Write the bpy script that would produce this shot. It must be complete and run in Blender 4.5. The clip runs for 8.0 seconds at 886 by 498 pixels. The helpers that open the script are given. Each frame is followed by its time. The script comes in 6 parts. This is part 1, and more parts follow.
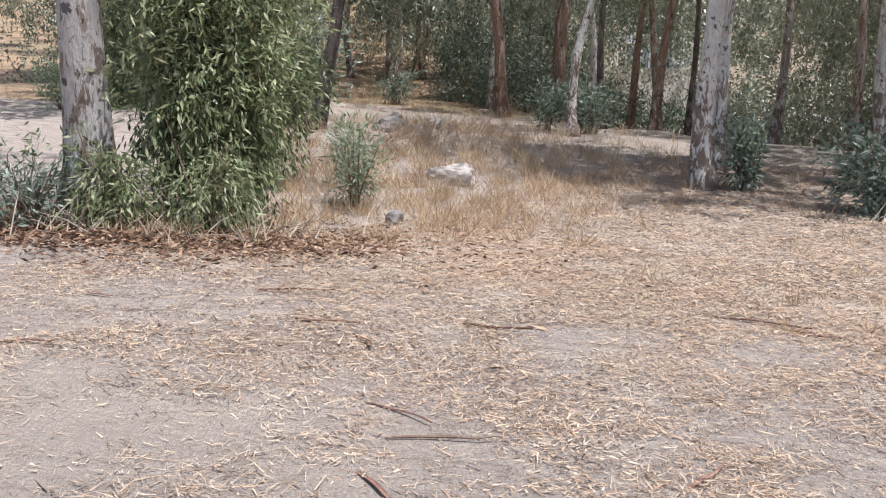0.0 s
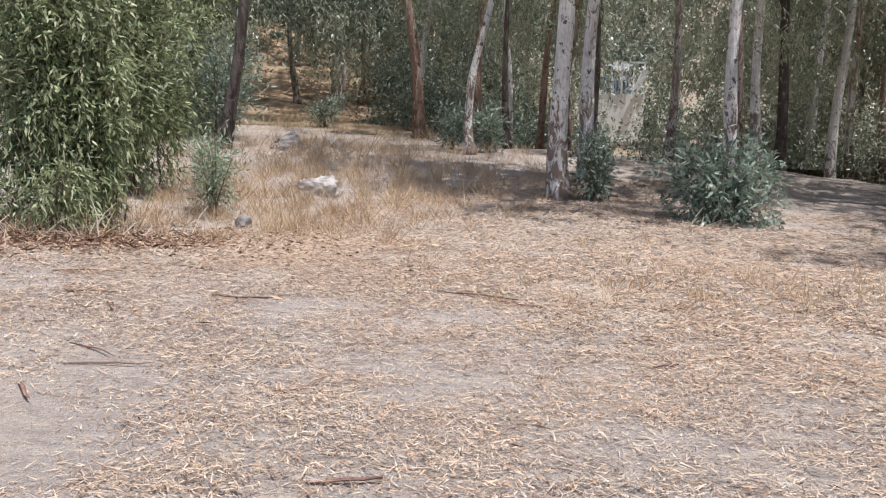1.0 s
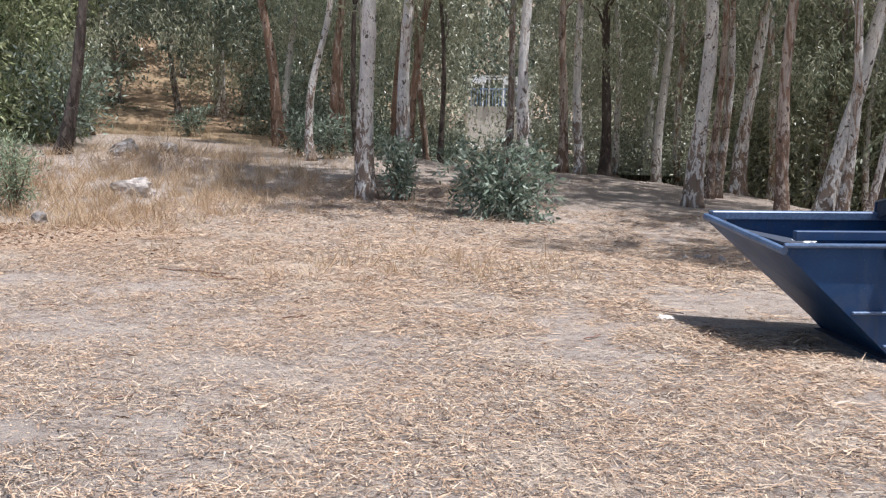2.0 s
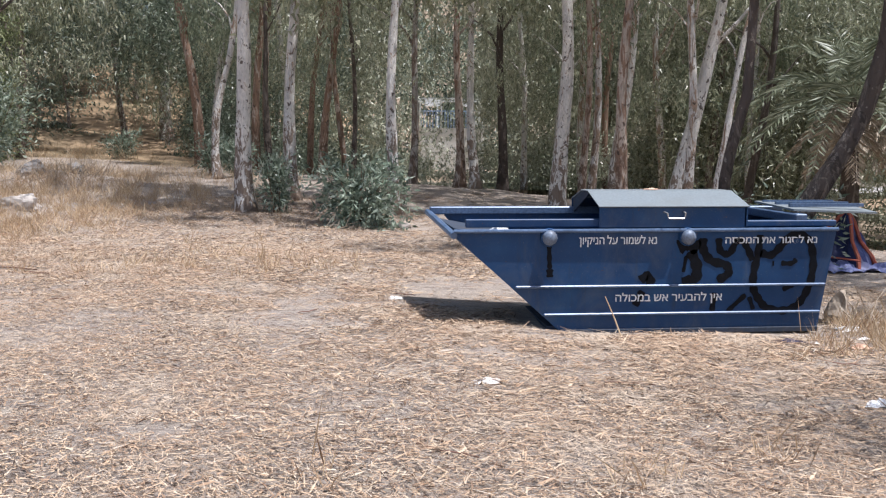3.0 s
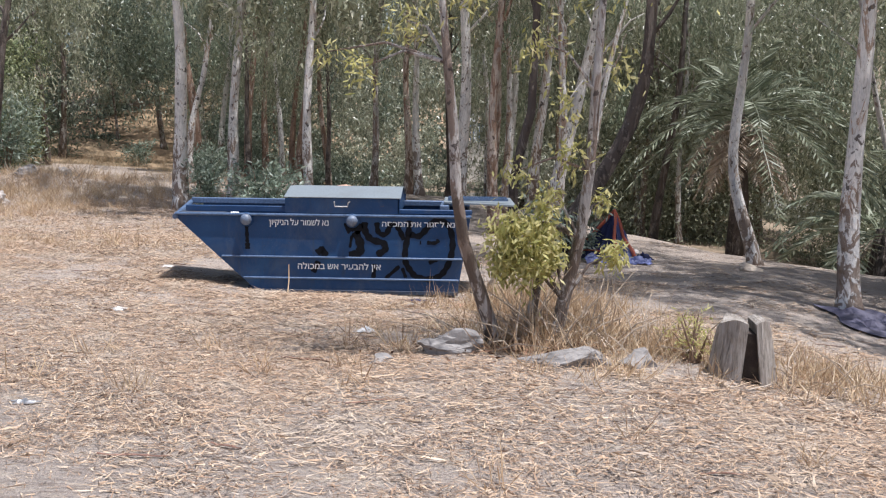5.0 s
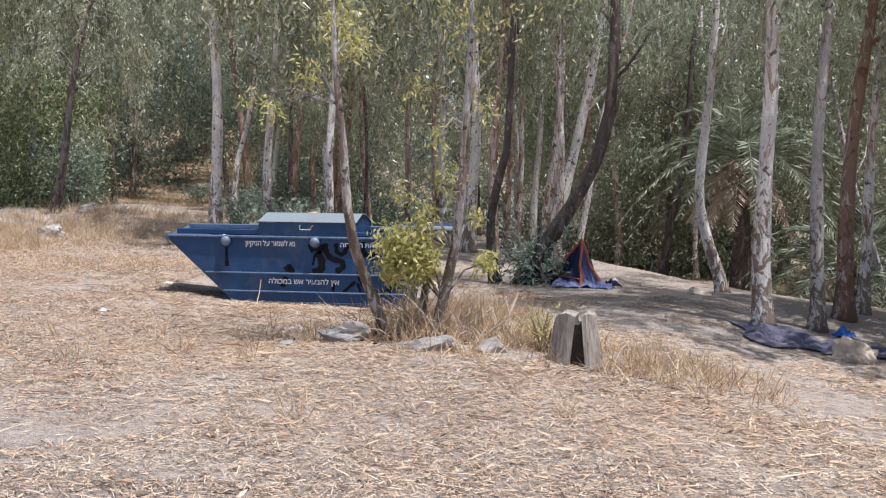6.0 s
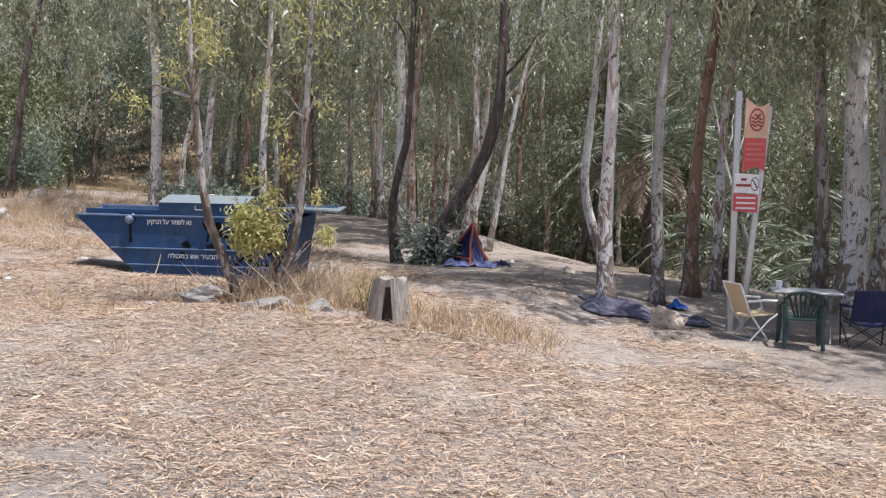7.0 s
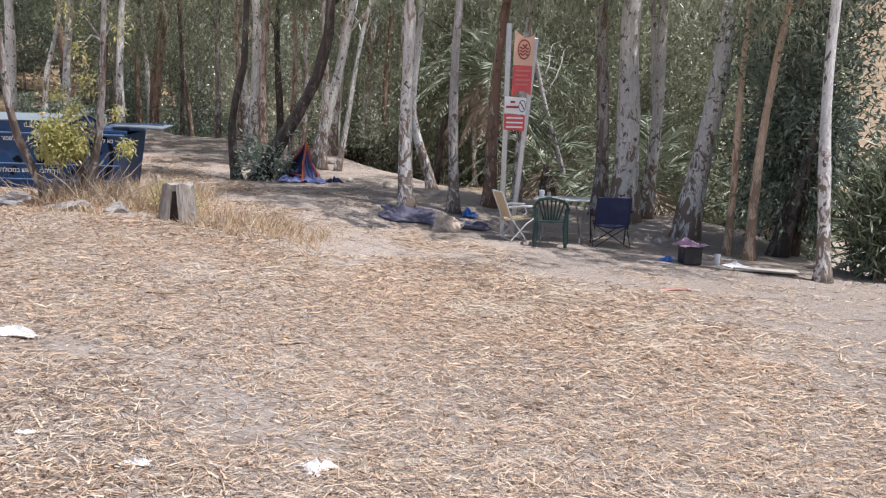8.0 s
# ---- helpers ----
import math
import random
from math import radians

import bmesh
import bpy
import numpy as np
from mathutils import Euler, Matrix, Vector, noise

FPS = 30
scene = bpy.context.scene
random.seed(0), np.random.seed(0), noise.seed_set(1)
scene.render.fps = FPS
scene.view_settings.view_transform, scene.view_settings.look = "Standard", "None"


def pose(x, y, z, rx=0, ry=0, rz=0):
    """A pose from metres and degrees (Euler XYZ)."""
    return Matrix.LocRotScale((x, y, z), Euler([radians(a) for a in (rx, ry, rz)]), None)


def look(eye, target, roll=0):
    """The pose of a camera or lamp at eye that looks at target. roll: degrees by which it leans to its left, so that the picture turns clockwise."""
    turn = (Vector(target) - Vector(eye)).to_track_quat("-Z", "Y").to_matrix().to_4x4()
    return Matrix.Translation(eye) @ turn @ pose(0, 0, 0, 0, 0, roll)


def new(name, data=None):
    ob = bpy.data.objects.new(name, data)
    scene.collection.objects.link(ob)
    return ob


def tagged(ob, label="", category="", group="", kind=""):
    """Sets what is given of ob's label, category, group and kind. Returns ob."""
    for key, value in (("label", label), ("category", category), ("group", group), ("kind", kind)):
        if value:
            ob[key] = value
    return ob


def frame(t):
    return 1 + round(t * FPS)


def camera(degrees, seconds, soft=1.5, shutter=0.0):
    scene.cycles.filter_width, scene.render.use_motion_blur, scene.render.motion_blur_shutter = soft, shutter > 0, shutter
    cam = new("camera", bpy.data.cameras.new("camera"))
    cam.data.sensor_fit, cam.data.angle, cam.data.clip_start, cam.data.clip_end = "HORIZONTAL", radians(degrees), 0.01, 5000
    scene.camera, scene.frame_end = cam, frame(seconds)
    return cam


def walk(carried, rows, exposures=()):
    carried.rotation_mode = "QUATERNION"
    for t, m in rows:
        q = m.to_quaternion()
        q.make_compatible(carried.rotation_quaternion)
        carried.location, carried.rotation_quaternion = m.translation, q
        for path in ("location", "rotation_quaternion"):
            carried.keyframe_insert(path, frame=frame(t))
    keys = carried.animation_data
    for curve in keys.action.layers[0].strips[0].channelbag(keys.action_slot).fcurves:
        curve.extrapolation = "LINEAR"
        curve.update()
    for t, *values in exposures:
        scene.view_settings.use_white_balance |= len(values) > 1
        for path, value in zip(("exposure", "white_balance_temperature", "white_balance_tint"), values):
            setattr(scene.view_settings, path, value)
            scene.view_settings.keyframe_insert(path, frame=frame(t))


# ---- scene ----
cam = camera(54.0, 8.0, soft=1.2)
PATH = [
    (0, (-7.433, -3.901, 2.08), (-7.473, -1.938, 1.703), 1.0),
    (0.5, (-6.412, -4.504, 2.045), (-6.441, -2.531, 1.716), 2.4),
    (1, (-5.41, -5.154, 1.971), (-5.42, -3.179, 1.656), 0.8),
    (1.5, (-4.29, -5.858, 1.917), (-4.232, -3.883, 1.609), 1.0),
    (1.7, (-3.864, -6.129, 1.907), (-3.74, -4.155, 1.605), 1.2),
    (2.8, (-1.386, -7.85, 1.734), (-1.206, -5.87, 1.508), 0.6),
    (3, (-0.868, -8.205, 1.752), (-0.688, -6.226, 1.523), 0.2),
    (3.5, (0.34, -9.007, 1.725), (0.603, -7.041, 1.467), 1.4),
    (4, (1.408, -9.841, 1.783), (1.532, -7.864, 1.507), 1.0),
    (4.5, (2.545, -10.556, 1.783), (2.492, -8.57, 1.557), 0.7),
    (5, (3.67, -11.17, 1.671), (3.631, -9.18, 1.473), 0.8),
    (5.2, (4.11, -11.463, 1.628), (4.059, -9.472, 1.449), 1.0),
    (6.3, (6.188, -13.095, 1.426), (5.932, -11.113, 1.347), 0.7),
    (6.5, (6.57, -13.368, 1.426), (6.322, -11.385, 1.349), 0.9),
    (7, (7.556, -14.021, 1.358), (7.363, -12.034, 1.244), 1.3),
    (7.5, (8.53, -14.827, 1.3), (8.467, -12.844, 1.049), 1.6),
    (8, (9.455, -15.706, 1.253), (9.469, -13.725, 0.981), 1.7),
]
walk(cam, [(t, look(eye, target, roll)) for t, eye, target, roll in PATH])


# ---- light ----
world = bpy.data.worlds.new("daylight")
scene.world = world
world.use_nodes = True
SUN_EL, SUN_AZ = radians(73), radians(-22)  # azimuth counted from +x towards +y
wn = world.node_tree.nodes
sky = wn.new("ShaderNodeTexSky")
sky.sky_type = "NISHITA"
sky.sun_disc = False
sky.sun_elevation = SUN_EL
sky.sun_rotation = radians(90) - SUN_AZ
sky.dust_density = 2.0
wn["Background"].inputs["Strength"].default_value = 0.115
world.node_tree.links.new(sky.outputs[0], wn["Background"].inputs["Color"])
sun = new("sun", bpy.data.lights.new("sun", "SUN"))
sun.data.energy = 4.9
sun.data.angle = radians(0.55)
sun.data.color = (1.0, 0.972, 0.975)
sun.matrix_world = look((math.cos(SUN_EL) * math.cos(SUN_AZ) * 60, math.cos(SUN_EL) * math.sin(SUN_AZ) * 60, math.sin(SUN_EL) * 60), (0, 0, 0))
scene.view_settings.exposure = 0.35
scene.view_settings.use_white_balance = True
scene.view_settings.white_balance_temperature = 6260
scene.view_settings.white_balance_tint = 10


# ---- materials ----
def mat(name):
    m = bpy.data.materials.new(name)
    m.use_nodes = True
    nt = m.node_tree
    return m, nt.nodes, nt.links, nt.nodes["Principled BSDF"]


def ramp(nodes, links, fac, stops, mode="LINEAR"):
    r = nodes.new("ShaderNodeValToRGB")
    r.color_ramp.interpolation = mode
    e = r.color_ramp.elements
    while len(e) < len(stops):
        e.new(0.5)
    for k, (p, c) in zip(e, stops):
        k.position, k.color = p, (*c, 1)
    links.new(fac, r.inputs["Fac"])
    return r.outputs["Color"]


def tex(nodes, links, scale, detail=4.0, rough=0.55, stretch=(1, 1, 1), coord="Object", dist=0.0):
    tc = nodes.new("ShaderNodeTexCoord")
    mp = nodes.new("ShaderNodeMapping")
    mp.inputs["Scale"].default_value = stretch
    links.new(tc.outputs[coord], mp.inputs["Vector"])
    n = nodes.new("ShaderNodeTexNoise")
    n.inputs["Scale"].default_value = scale
    n.inputs["Detail"].default_value = detail
    n.inputs["Roughness"].default_value = rough
    n.inputs["Distortion"].default_value = dist
    links.new(mp.outputs["Vector"], n.inputs["Vector"])
    return n.outputs["Fac"]


def mix(nodes, links, fac, a, b, how="MIX"):
    m = nodes.new("ShaderNodeMix")
    m.data_type = "RGBA"
    m.blend_type = how
    for sock, v in ((m.inputs["Factor"], fac), (m.inputs["A"], a), (m.inputs["B"], b)):
        if isinstance(v, bpy.types.NodeSocket):
            links.new(v, sock)
        elif isinstance(v, (tuple, list)):
            sock.default_value = (*v, 1)
        else:
            sock.default_value = v
    return m.outputs["Result"]


def bump(nodes, links, bsdf, height, strength=0.3, distance=0.02):
    b = nodes.new("ShaderNodeBump")
    b.inputs["Strength"].default_value = strength
    b.inputs["Distance"].default_value = distance
    links.new(height, b.inputs["Height"])
    links.new(b.outputs["Normal"], bsdf.inputs["Normal"])


def simple(name, color, rough=0.6, metal=0.0, vary=0.25, scale=6.0, grain=80.0, dirt=(0.25, 0.2, 0.15), dirt_amount=0.25, bumps=0.1):
    """A plain surface with wear at two scales."""
    m, n, l, p = mat(name)
    big = tex(n, l, scale, 5)
    fine = tex(n, l, grain, 3)
    dark = tuple(c * (1 - vary) for c in color)
    lite = tuple(min(1, c * (1 + vary)) for c in color)
    c1 = ramp(n, l, fine, [(0.3, dark), (0.7, lite)])
    dm = ramp(n, l, big, [(0.48, (0, 0, 0)), (0.75, (dirt_amount,) * 3)])
    c2 = mix(n, l, dm, c1, dirt)
    l.new(c2, p.inputs["Base Color"])
    p.inputs["Roughness"].default_value = rough
    p.inputs["Metallic"].default_value = metal
    bump(n, l, p, fine, bumps, 0.01)
    return m


def leaf_material(name, stops, rough=0.6, through_light=0.28, warm=None, shine=0.22):
    m, n, l, p = mat(name)
    geo = n.new("ShaderNodeNewGeometry")
    c = ramp(n, l, geo.outputs["Random Per Island"], stops)
    patch = tex(n, l, 0.6, 3)
    c = mix(n, l, ramp(n, l, patch, [(0.35, (0, 0, 0)), (0.7, (0.55, 0.55, 0.55))]), c, warm or stops[-1][1])
    # paler clumps mixed into the leaf colour so that parts look sunlit
    young = tex(n, l, 1.1, 3, 0.6)
    c = mix(n, l, ramp(n, l, young, [(0.54, (0, 0, 0)), (0.66, (0.5, 0.5, 0.5))]), c, tuple(0.5 * (u + v) for u, v in zip(stops[-1][1], stops[-2][1])))
    l.new(c, p.inputs["Base Color"])
    p.inputs["Roughness"].default_value = rough
    p.inputs["Specular IOR Level"].default_value = shine
    tr = n.new("ShaderNodeBsdfTranslucent")
    l.new(c, tr.inputs["Color"])
    ms = n.new("ShaderNodeMixShader")
    ms.inputs["Fac"].default_value = through_light
    l.new(p.outputs[0], ms.inputs[1])
    l.new(tr.outputs[0], ms.inputs[2])
    l.new(ms.outputs[0], n["Material Output"].inputs["Surface"])
    return m


def bark_material(name, base, peel, knot, rough=0.85, peel_at=0.5, knot_at=0.6):
    """Smooth gum bark with long peeling patches, grey stains and dark knots."""
    m, n, l, p = mat(name)
    info = n.new("ShaderNodeObjectInfo")
    streak = tex(n, l, 3.0, 8, 0.68, (1.9, 1.9, 0.42), dist=1.2)
    stain = tex(n, l, 1.3, 5, 0.6, (1.5, 1.5, 0.6), dist=0.5)
    fine = tex(n, l, 30, 6, 0.65, (1, 1, 0.3))
    spots = tex(n, l, 9.0, 4, 0.6, (1.0, 1.0, 0.75), dist=0.3)
    c = ramp(n, l, fine, [(0.3, tuple(v * 0.6 for v in base)), (0.5, base), (0.72, tuple(min(1, v * 1.22) for v in base))])
    c = mix(n, l, ramp(n, l, stain, [(0.45, (0, 0, 0)), (0.62, (0.7, 0.7, 0.7))]), c, tuple(v * k for v, k in zip(base, (0.62, 0.63, 0.66))))
    shift = n.new("ShaderNodeMath")
    shift.operation = "MULTIPLY_ADD"
    shift.inputs[1].default_value, shift.inputs[2].default_value = 0.16, -0.08
    l.new(info.outputs["Random"], shift.inputs[0])
    add = n.new("ShaderNodeMath")
    l.new(streak, add.inputs[0])
    l.new(shift.outputs[0], add.inputs[1])
    c = mix(n, l, ramp(n, l, add.outputs[0], [(peel_at, (0, 0, 0)), (peel_at + 0.035, (0.92, 0.92, 0.92))]), c, peel)
    c = mix(n, l, ramp(n, l, spots, [(knot_at, (0, 0, 0)), (knot_at + 0.03, (0.9, 0.9, 0.9))]), c, knot)
    # dark brown torn patches, denser towards the foot of the trunk
    tc = n.new("ShaderNodeTexCoord")
    sep = n.new("ShaderNodeSeparateXYZ")
    l.new(tc.outputs["Object"], sep.inputs[0])
    foot = n.new("ShaderNodeMapRange")
    foot.inputs["From Min"].default_value, foot.inputs["From Max"].default_value = 0.1, 2.6
    foot.inputs["To Min"].default_value, foot.inputs["To Max"].default_value = 0.17, 0.0
    l.new(sep.outputs["Z"], foot.inputs["Value"])
    torn = n.new("ShaderNodeMath")
    l.new(tex(n, l, 4.5, 7, 0.66, (1.4, 1.4, 0.7), dist=1.0), torn.inputs[0])
    l.new(foot.outputs[0], torn.inputs[1])
    c = mix(n, l, ramp(n, l, torn.outputs[0], [(0.60, (0, 0, 0)), (0.64, (0.9, 0.9, 0.9))]), c, tuple(v * 0.55 for v in peel))
    l.new(c, p.inputs["Base Color"])
    p.inputs["Roughness"].default_value = rough
    both = n.new("ShaderNodeMath")
    l.new(fine, both.inputs[0])
    l.new(streak, both.inputs[1])
    bump(n, l, p, both.outputs[0], 0.9, 0.04)
    return m


M_bark_pale = bark_material("bark_pale", (0.78, 0.745, 0.70), (0.36, 0.245, 0.17), (0.07, 0.05, 0.04), peel_at=0.56, knot_at=0.61)
M_bark_grey = bark_material("bark_grey", (0.50, 0.465, 0.435), (0.22, 0.16, 0.125), (0.06, 0.045, 0.04), peel_at=0.51, knot_at=0.61)
M_bark_brown = bark_material("bark_brown", (0.52, 0.43, 0.36), (0.25, 0.15, 0.10), (0.06, 0.042, 0.035), peel_at=0.46, knot_at=0.62)
M_bark_orange = bark_material("bark_orange", (0.60, 0.44, 0.31), (0.48, 0.33, 0.22), (0.30, 0.22, 0.17), peel_at=0.55, knot_at=0.64)
M_bark_dark = bark_material("bark_dark", (0.20, 0.165, 0.14), (0.085, 0.065, 0.055), (0.3, 0.26, 0.22), peel_at=0.47, knot_at=0.64)
M_leaf_gum = leaf_material("gum_leaf", [(0.0, (0.12, 0.132, 0.085)), (0.4, (0.305, 0.325, 0.215)), (0.8, (0.50, 0.505, 0.36)), (1.0, (0.66, 0.63, 0.49))], through_light=0.34, warm=(0.28, 0.30, 0.20), rough=0.36, shine=0.45)
M_leaf_thicket = leaf_material("thicket_leaf", [(0.0, (0.045, 0.06, 0.032)), (0.3, (0.135, 0.175, 0.088)), (0.7, (0.37, 0.415, 0.22)), (1.0, (0.66, 0.65, 0.43))], rough=0.42, through_light=0.32, warm=(0.21, 0.25, 0.125))
M_leaf_gum_grey = leaf_material("gum_leaf_grey", [(0.0, (0.11, 0.14, 0.095)), (0.5, (0.23, 0.27, 0.18)), (1.0, (0.40, 0.43, 0.31))], warm=(0.18, 0.22, 0.15))
M_leaf_far = leaf_material("far_leaf", [(0.0, (0.15, 0.16, 0.115)), (0.5, (0.37, 0.385, 0.275)), (0.85, (0.58, 0.575, 0.44)), (1.0, (0.68, 0.65, 0.53))], warm=(0.29, 0.315, 0.22), rough=0.36, shine=0.45)
M_leaf_bush = leaf_material("bush_leaf", [(0.0, (0.07, 0.095, 0.07)), (0.4, (0.21, 0.265, 0.20)), (0.8, (0.42, 0.48, 0.385)), (1.0, (0.60, 0.65, 0.56))], rough=0.36, warm=(0.20, 0.26, 0.19))
M_leaf_under = leaf_material("undergrowth_leaf", [(0.0, (0.05, 0.062, 0.04)), (0.4, (0.14, 0.17, 0.10)), (0.8, (0.30, 0.34, 0.21)), (1.0, (0.50, 0.52, 0.38))], warm=(0.13, 0.15, 0.085), rough=0.36, shine=0.45)
# leaf colour with the shade of deep foliage put in: darker and bluer
M_leaf_shade = leaf_material("shade_leaf", [(0.0, (0.055, 0.072, 0.058)), (0.4, (0.155, 0.195, 0.142)), (0.8, (0.32, 0.375, 0.28)), (1.0, (0.52, 0.56, 0.46))], through_light=0.26, warm=(0.145, 0.18, 0.125), rough=0.36, shine=0.45)
M_leaf_yellow = leaf_material("yellow_leaf", [(0.0, (0.30, 0.31, 0.10)), (0.5, (0.58, 0.54, 0.22)), (1.0, (0.82, 0.75, 0.43))], through_light=0.5, warm=(0.52, 0.50, 0.2))
M_leaf_sapling = leaf_material("sapling_leaf", [(0.0, (0.15, 0.195, 0.13)), (0.5, (0.29, 0.35, 0.235)), (1.0, (0.47, 0.52, 0.37))], warm=(0.25, 0.31, 0.21))
M_palm = leaf_material("palm_leaf", [(0.0, (0.09, 0.11, 0.075)), (0.6, (0.20, 0.225, 0.155)), (1.0, (0.42, 0.445, 0.35))], rough=0.4, through_light=0.22, warm=(0.2, 0.22, 0.14))
M_dry = leaf_material("dry_grass", [(0.0, (0.26, 0.165, 0.10)), (0.5, (0.56, 0.41, 0.26)), (1.0, (0.76, 0.63, 0.45))], rough=0.7, through_light=0.25, warm=(0.52, 0.355, 0.22))
M_straw = leaf_material("straw", [(0.0, (0.04, 0.028, 0.024)), (0.2, (0.105, 0.071, 0.053)), (0.34, (0.30, 0.192, 0.125)), (0.52, (0.50, 0.345, 0.23)), (0.74, (0.61, 0.455, 0.31)), (0.92, (0.68, 0.555, 0.42)), (1.0, (0.48, 0.43, 0.37))], rough=0.75, through_light=0.0, warm=(0.50, 0.35, 0.24))
M_twig = simple("twig", (0.2, 0.13, 0.09), 0.85, vary=0.4, grain=60)
M_dead_twig = simple("dead_twig", (0.44, 0.36, 0.28), 0.85, vary=0.35, grain=60)


def ground_material():
    m, n, l, p = mat("dry_earth")
    big = tex(n, l, 0.2, 5, 0.55)
    mid = tex(n, l, 1.1, 6, 0.62)
    fine = tex(n, l, 38, 6, 0.7, (0.55, 1.9, 1), dist=0.6)
    cross = tex(n, l, 34, 6, 0.7, (1.7, 0.75, 1), dist=0.9)
    grit = tex(n, l, 150, 3, 0.6)
    both = n.new("ShaderNodeMath")
    both.operation = "MULTIPLY"
    l.new(fine, both.inputs[0])
    l.new(cross, both.inputs[1])
    c = ramp(n, l, both.outputs[0], [(0.08, (0.22, 0.178, 0.15)), (0.15, (0.415, 0.347, 0.30)), (0.27, (0.515, 0.435, 0.38)), (0.40, (0.61, 0.525, 0.46))])
    red = ramp(n, l, both.outputs[0], [(0.12, (0.07, 0.05, 0.038)), (0.18, (0.29, 0.205, 0.15)), (0.26, (0.54, 0.405, 0.295)), (0.36, (0.76, 0.62, 0.48))])
    cover = n.new("ShaderNodeAttribute")
    cover.attribute_name = "litter_cover"
    soft = n.new("ShaderNodeMath")
    soft.operation = "MULTIPLY_ADD"
    soft.inputs[1].default_value = 1.05
    torn = n.new("ShaderNodeMath")
    l.new(mid, torn.inputs[0])
    l.new(tex(n, l, 5.5, 6, 0.7, dist=0.6), torn.inputs[1])
    l.new(cover.outputs["Fac"], soft.inputs[0])
    l.new(torn.outputs[0], soft.inputs[2])
    c = mix(n, l, ramp(n, l, soft.outputs[0], [(1.18, (0.0, 0.0, 0.0)), (1.72, (0.92, 0.92, 0.92))]), c, red)
    c = mix(n, l, ramp(n, l, mid, [(0.55, (0, 0, 0)), (0.72, (0.28, 0.28, 0.28))]), c, (0.52, 0.44, 0.385))
    blot = tex(n, l, 5.5, 8, 0.74, (0.5, 1.5, 1), dist=0.8)
    c = mix(n, l, ramp(n, l, blot, [(0.52, (0, 0, 0)), (0.62, (0.62, 0.62, 0.62))]), c, (0.23, 0.175, 0.14))
    c = mix(n, l, ramp(n, l, blot, [(0.38, (0.6, 0.6, 0.6)), (0.47, (0, 0, 0))]), c, (0.74, 0.63, 0.50))
    c = mix(n, l, ramp(n, l, grit, [(0.62, (0, 0, 0)), (0.72, (0.3, 0.3, 0.3))]), c, (0.58, 0.48, 0.38))
    # soil near the bank: greyer, and darkened for the shade under the trees
    shade_mask = n.new("ShaderNodeAttribute")
    shade_mask.attribute_name = "shaded_soil"
    shade_mix = n.new("ShaderNodeMath")
    shade_mix.operation = "MULTIPLY"
    l.new(shade_mask.outputs["Fac"], shade_mix.inputs[0])
    l.new(ramp(n, l, torn.outputs[0], [(0.7, (0.35, 0.35, 0.35)), (1.15, (1, 1, 1))]), shade_mix.inputs[1])
    dirt = ramp(n, l, both.outputs[0], [(0.12, (0.19, 0.152, 0.128)), (0.22, (0.385, 0.315, 0.265)), (0.38, (0.52, 0.44, 0.375))])
    c = mix(n, l, shade_mix.outputs[0], c, dirt)
    fleck = tex(n, l, 80, 4, 0.65, (0.45, 1.5, 1), dist=0.7)
    c = mix(n, l, ramp(n, l, fleck, [(0.37, (0.75, 0.75, 0.75)), (0.43, (0, 0, 0))]), c, (0.11, 0.08, 0.06))
    c = mix(n, l, ramp(n, l, fleck, [(0.57, (0, 0, 0)), (0.63, (0.6, 0.6, 0.6))]), c, (0.70, 0.54, 0.385))
    dust = n.new("ShaderNodeAttribute")
    dust.attribute_name = "bare_dust"
    swept = n.new("ShaderNodeMath")
    swept.operation = "MULTIPLY"
    l.new(dust.outputs["Fac"], swept.inputs[0])
    l.new(ramp(n, l, torn.outputs[0], [(0.75, (0.15, 0.15, 0.15)), (1.15, (0.62, 0.62, 0.62))]), swept.inputs[1])
    c = mix(n, l, swept.outputs[0], c, ramp(n, l, mid, [(0.35, (0.515, 0.42, 0.345)), (0.62, (0.59, 0.49, 0.405))]))
    l.new(c, p.inputs["Base Color"])
    p.inputs["Roughness"].default_value = 0.95
    bump(n, l, p, both.outputs[0], 1.0, 0.07)
    return m


M_ground = ground_material()
M_dry_slope = simple("dry_grass_slope", (0.30, 0.205, 0.125), 0.95, 0, 0.45, 0.13, 1.6, (0.17, 0.15, 0.085), 0.85, 0.6)
M_forest_floor = simple("leafy_forest_floor", (0.26, 0.195, 0.135), 0.95, 0, 0.5, 1.2, 26, (0.10, 0.10, 0.055), 0.6, 0.6)


# ---- terrain ----
BANK = np.array([(-8, 70), (-7, 32), (-5, 21.5), (-1, 18.6), (2.5, 17.2), (4.8, 15.2), (6.4, 12.8), (7.9, 10.2), (9.1, 7.8), (10.6, 5.8),
                 (12.8, 4.2), (15.2, 1.4), (15.8, -3.0), (16.8, -6.2), (19.5, -10), (30, -17), (90, -40)], float)


def bank_distance(x, y):
    """Metres past the edge of the bank, towards the stream; negative on the near side."""
    x, y = np.asarray(x, float), np.asarray(y, float)
    best = np.full(x.shape, 1e9)
    side = np.ones(x.shape)
    for (ax, ay), (bx, by) in zip(BANK[:-1], BANK[1:]):
        dx, dy = bx - ax, by - ay
        s = np.clip(((x - ax) * dx + (y - ay) * dy) / (dx * dx + dy * dy), 0, 1)
        d = np.hypot(x - ax - s * dx, y - ay - s * dy)
        sg = np.sign(dx * (y - ay) - dy * (x - ax))
        near = d < best
        best = np.where(near, d, best)
        side = np.where(near, sg, side)
    return best * side


def ease(a, b, v):
    v = np.clip((v - a) / (b - a), 0, 1)
    return v * v * (3 - 2 * v)


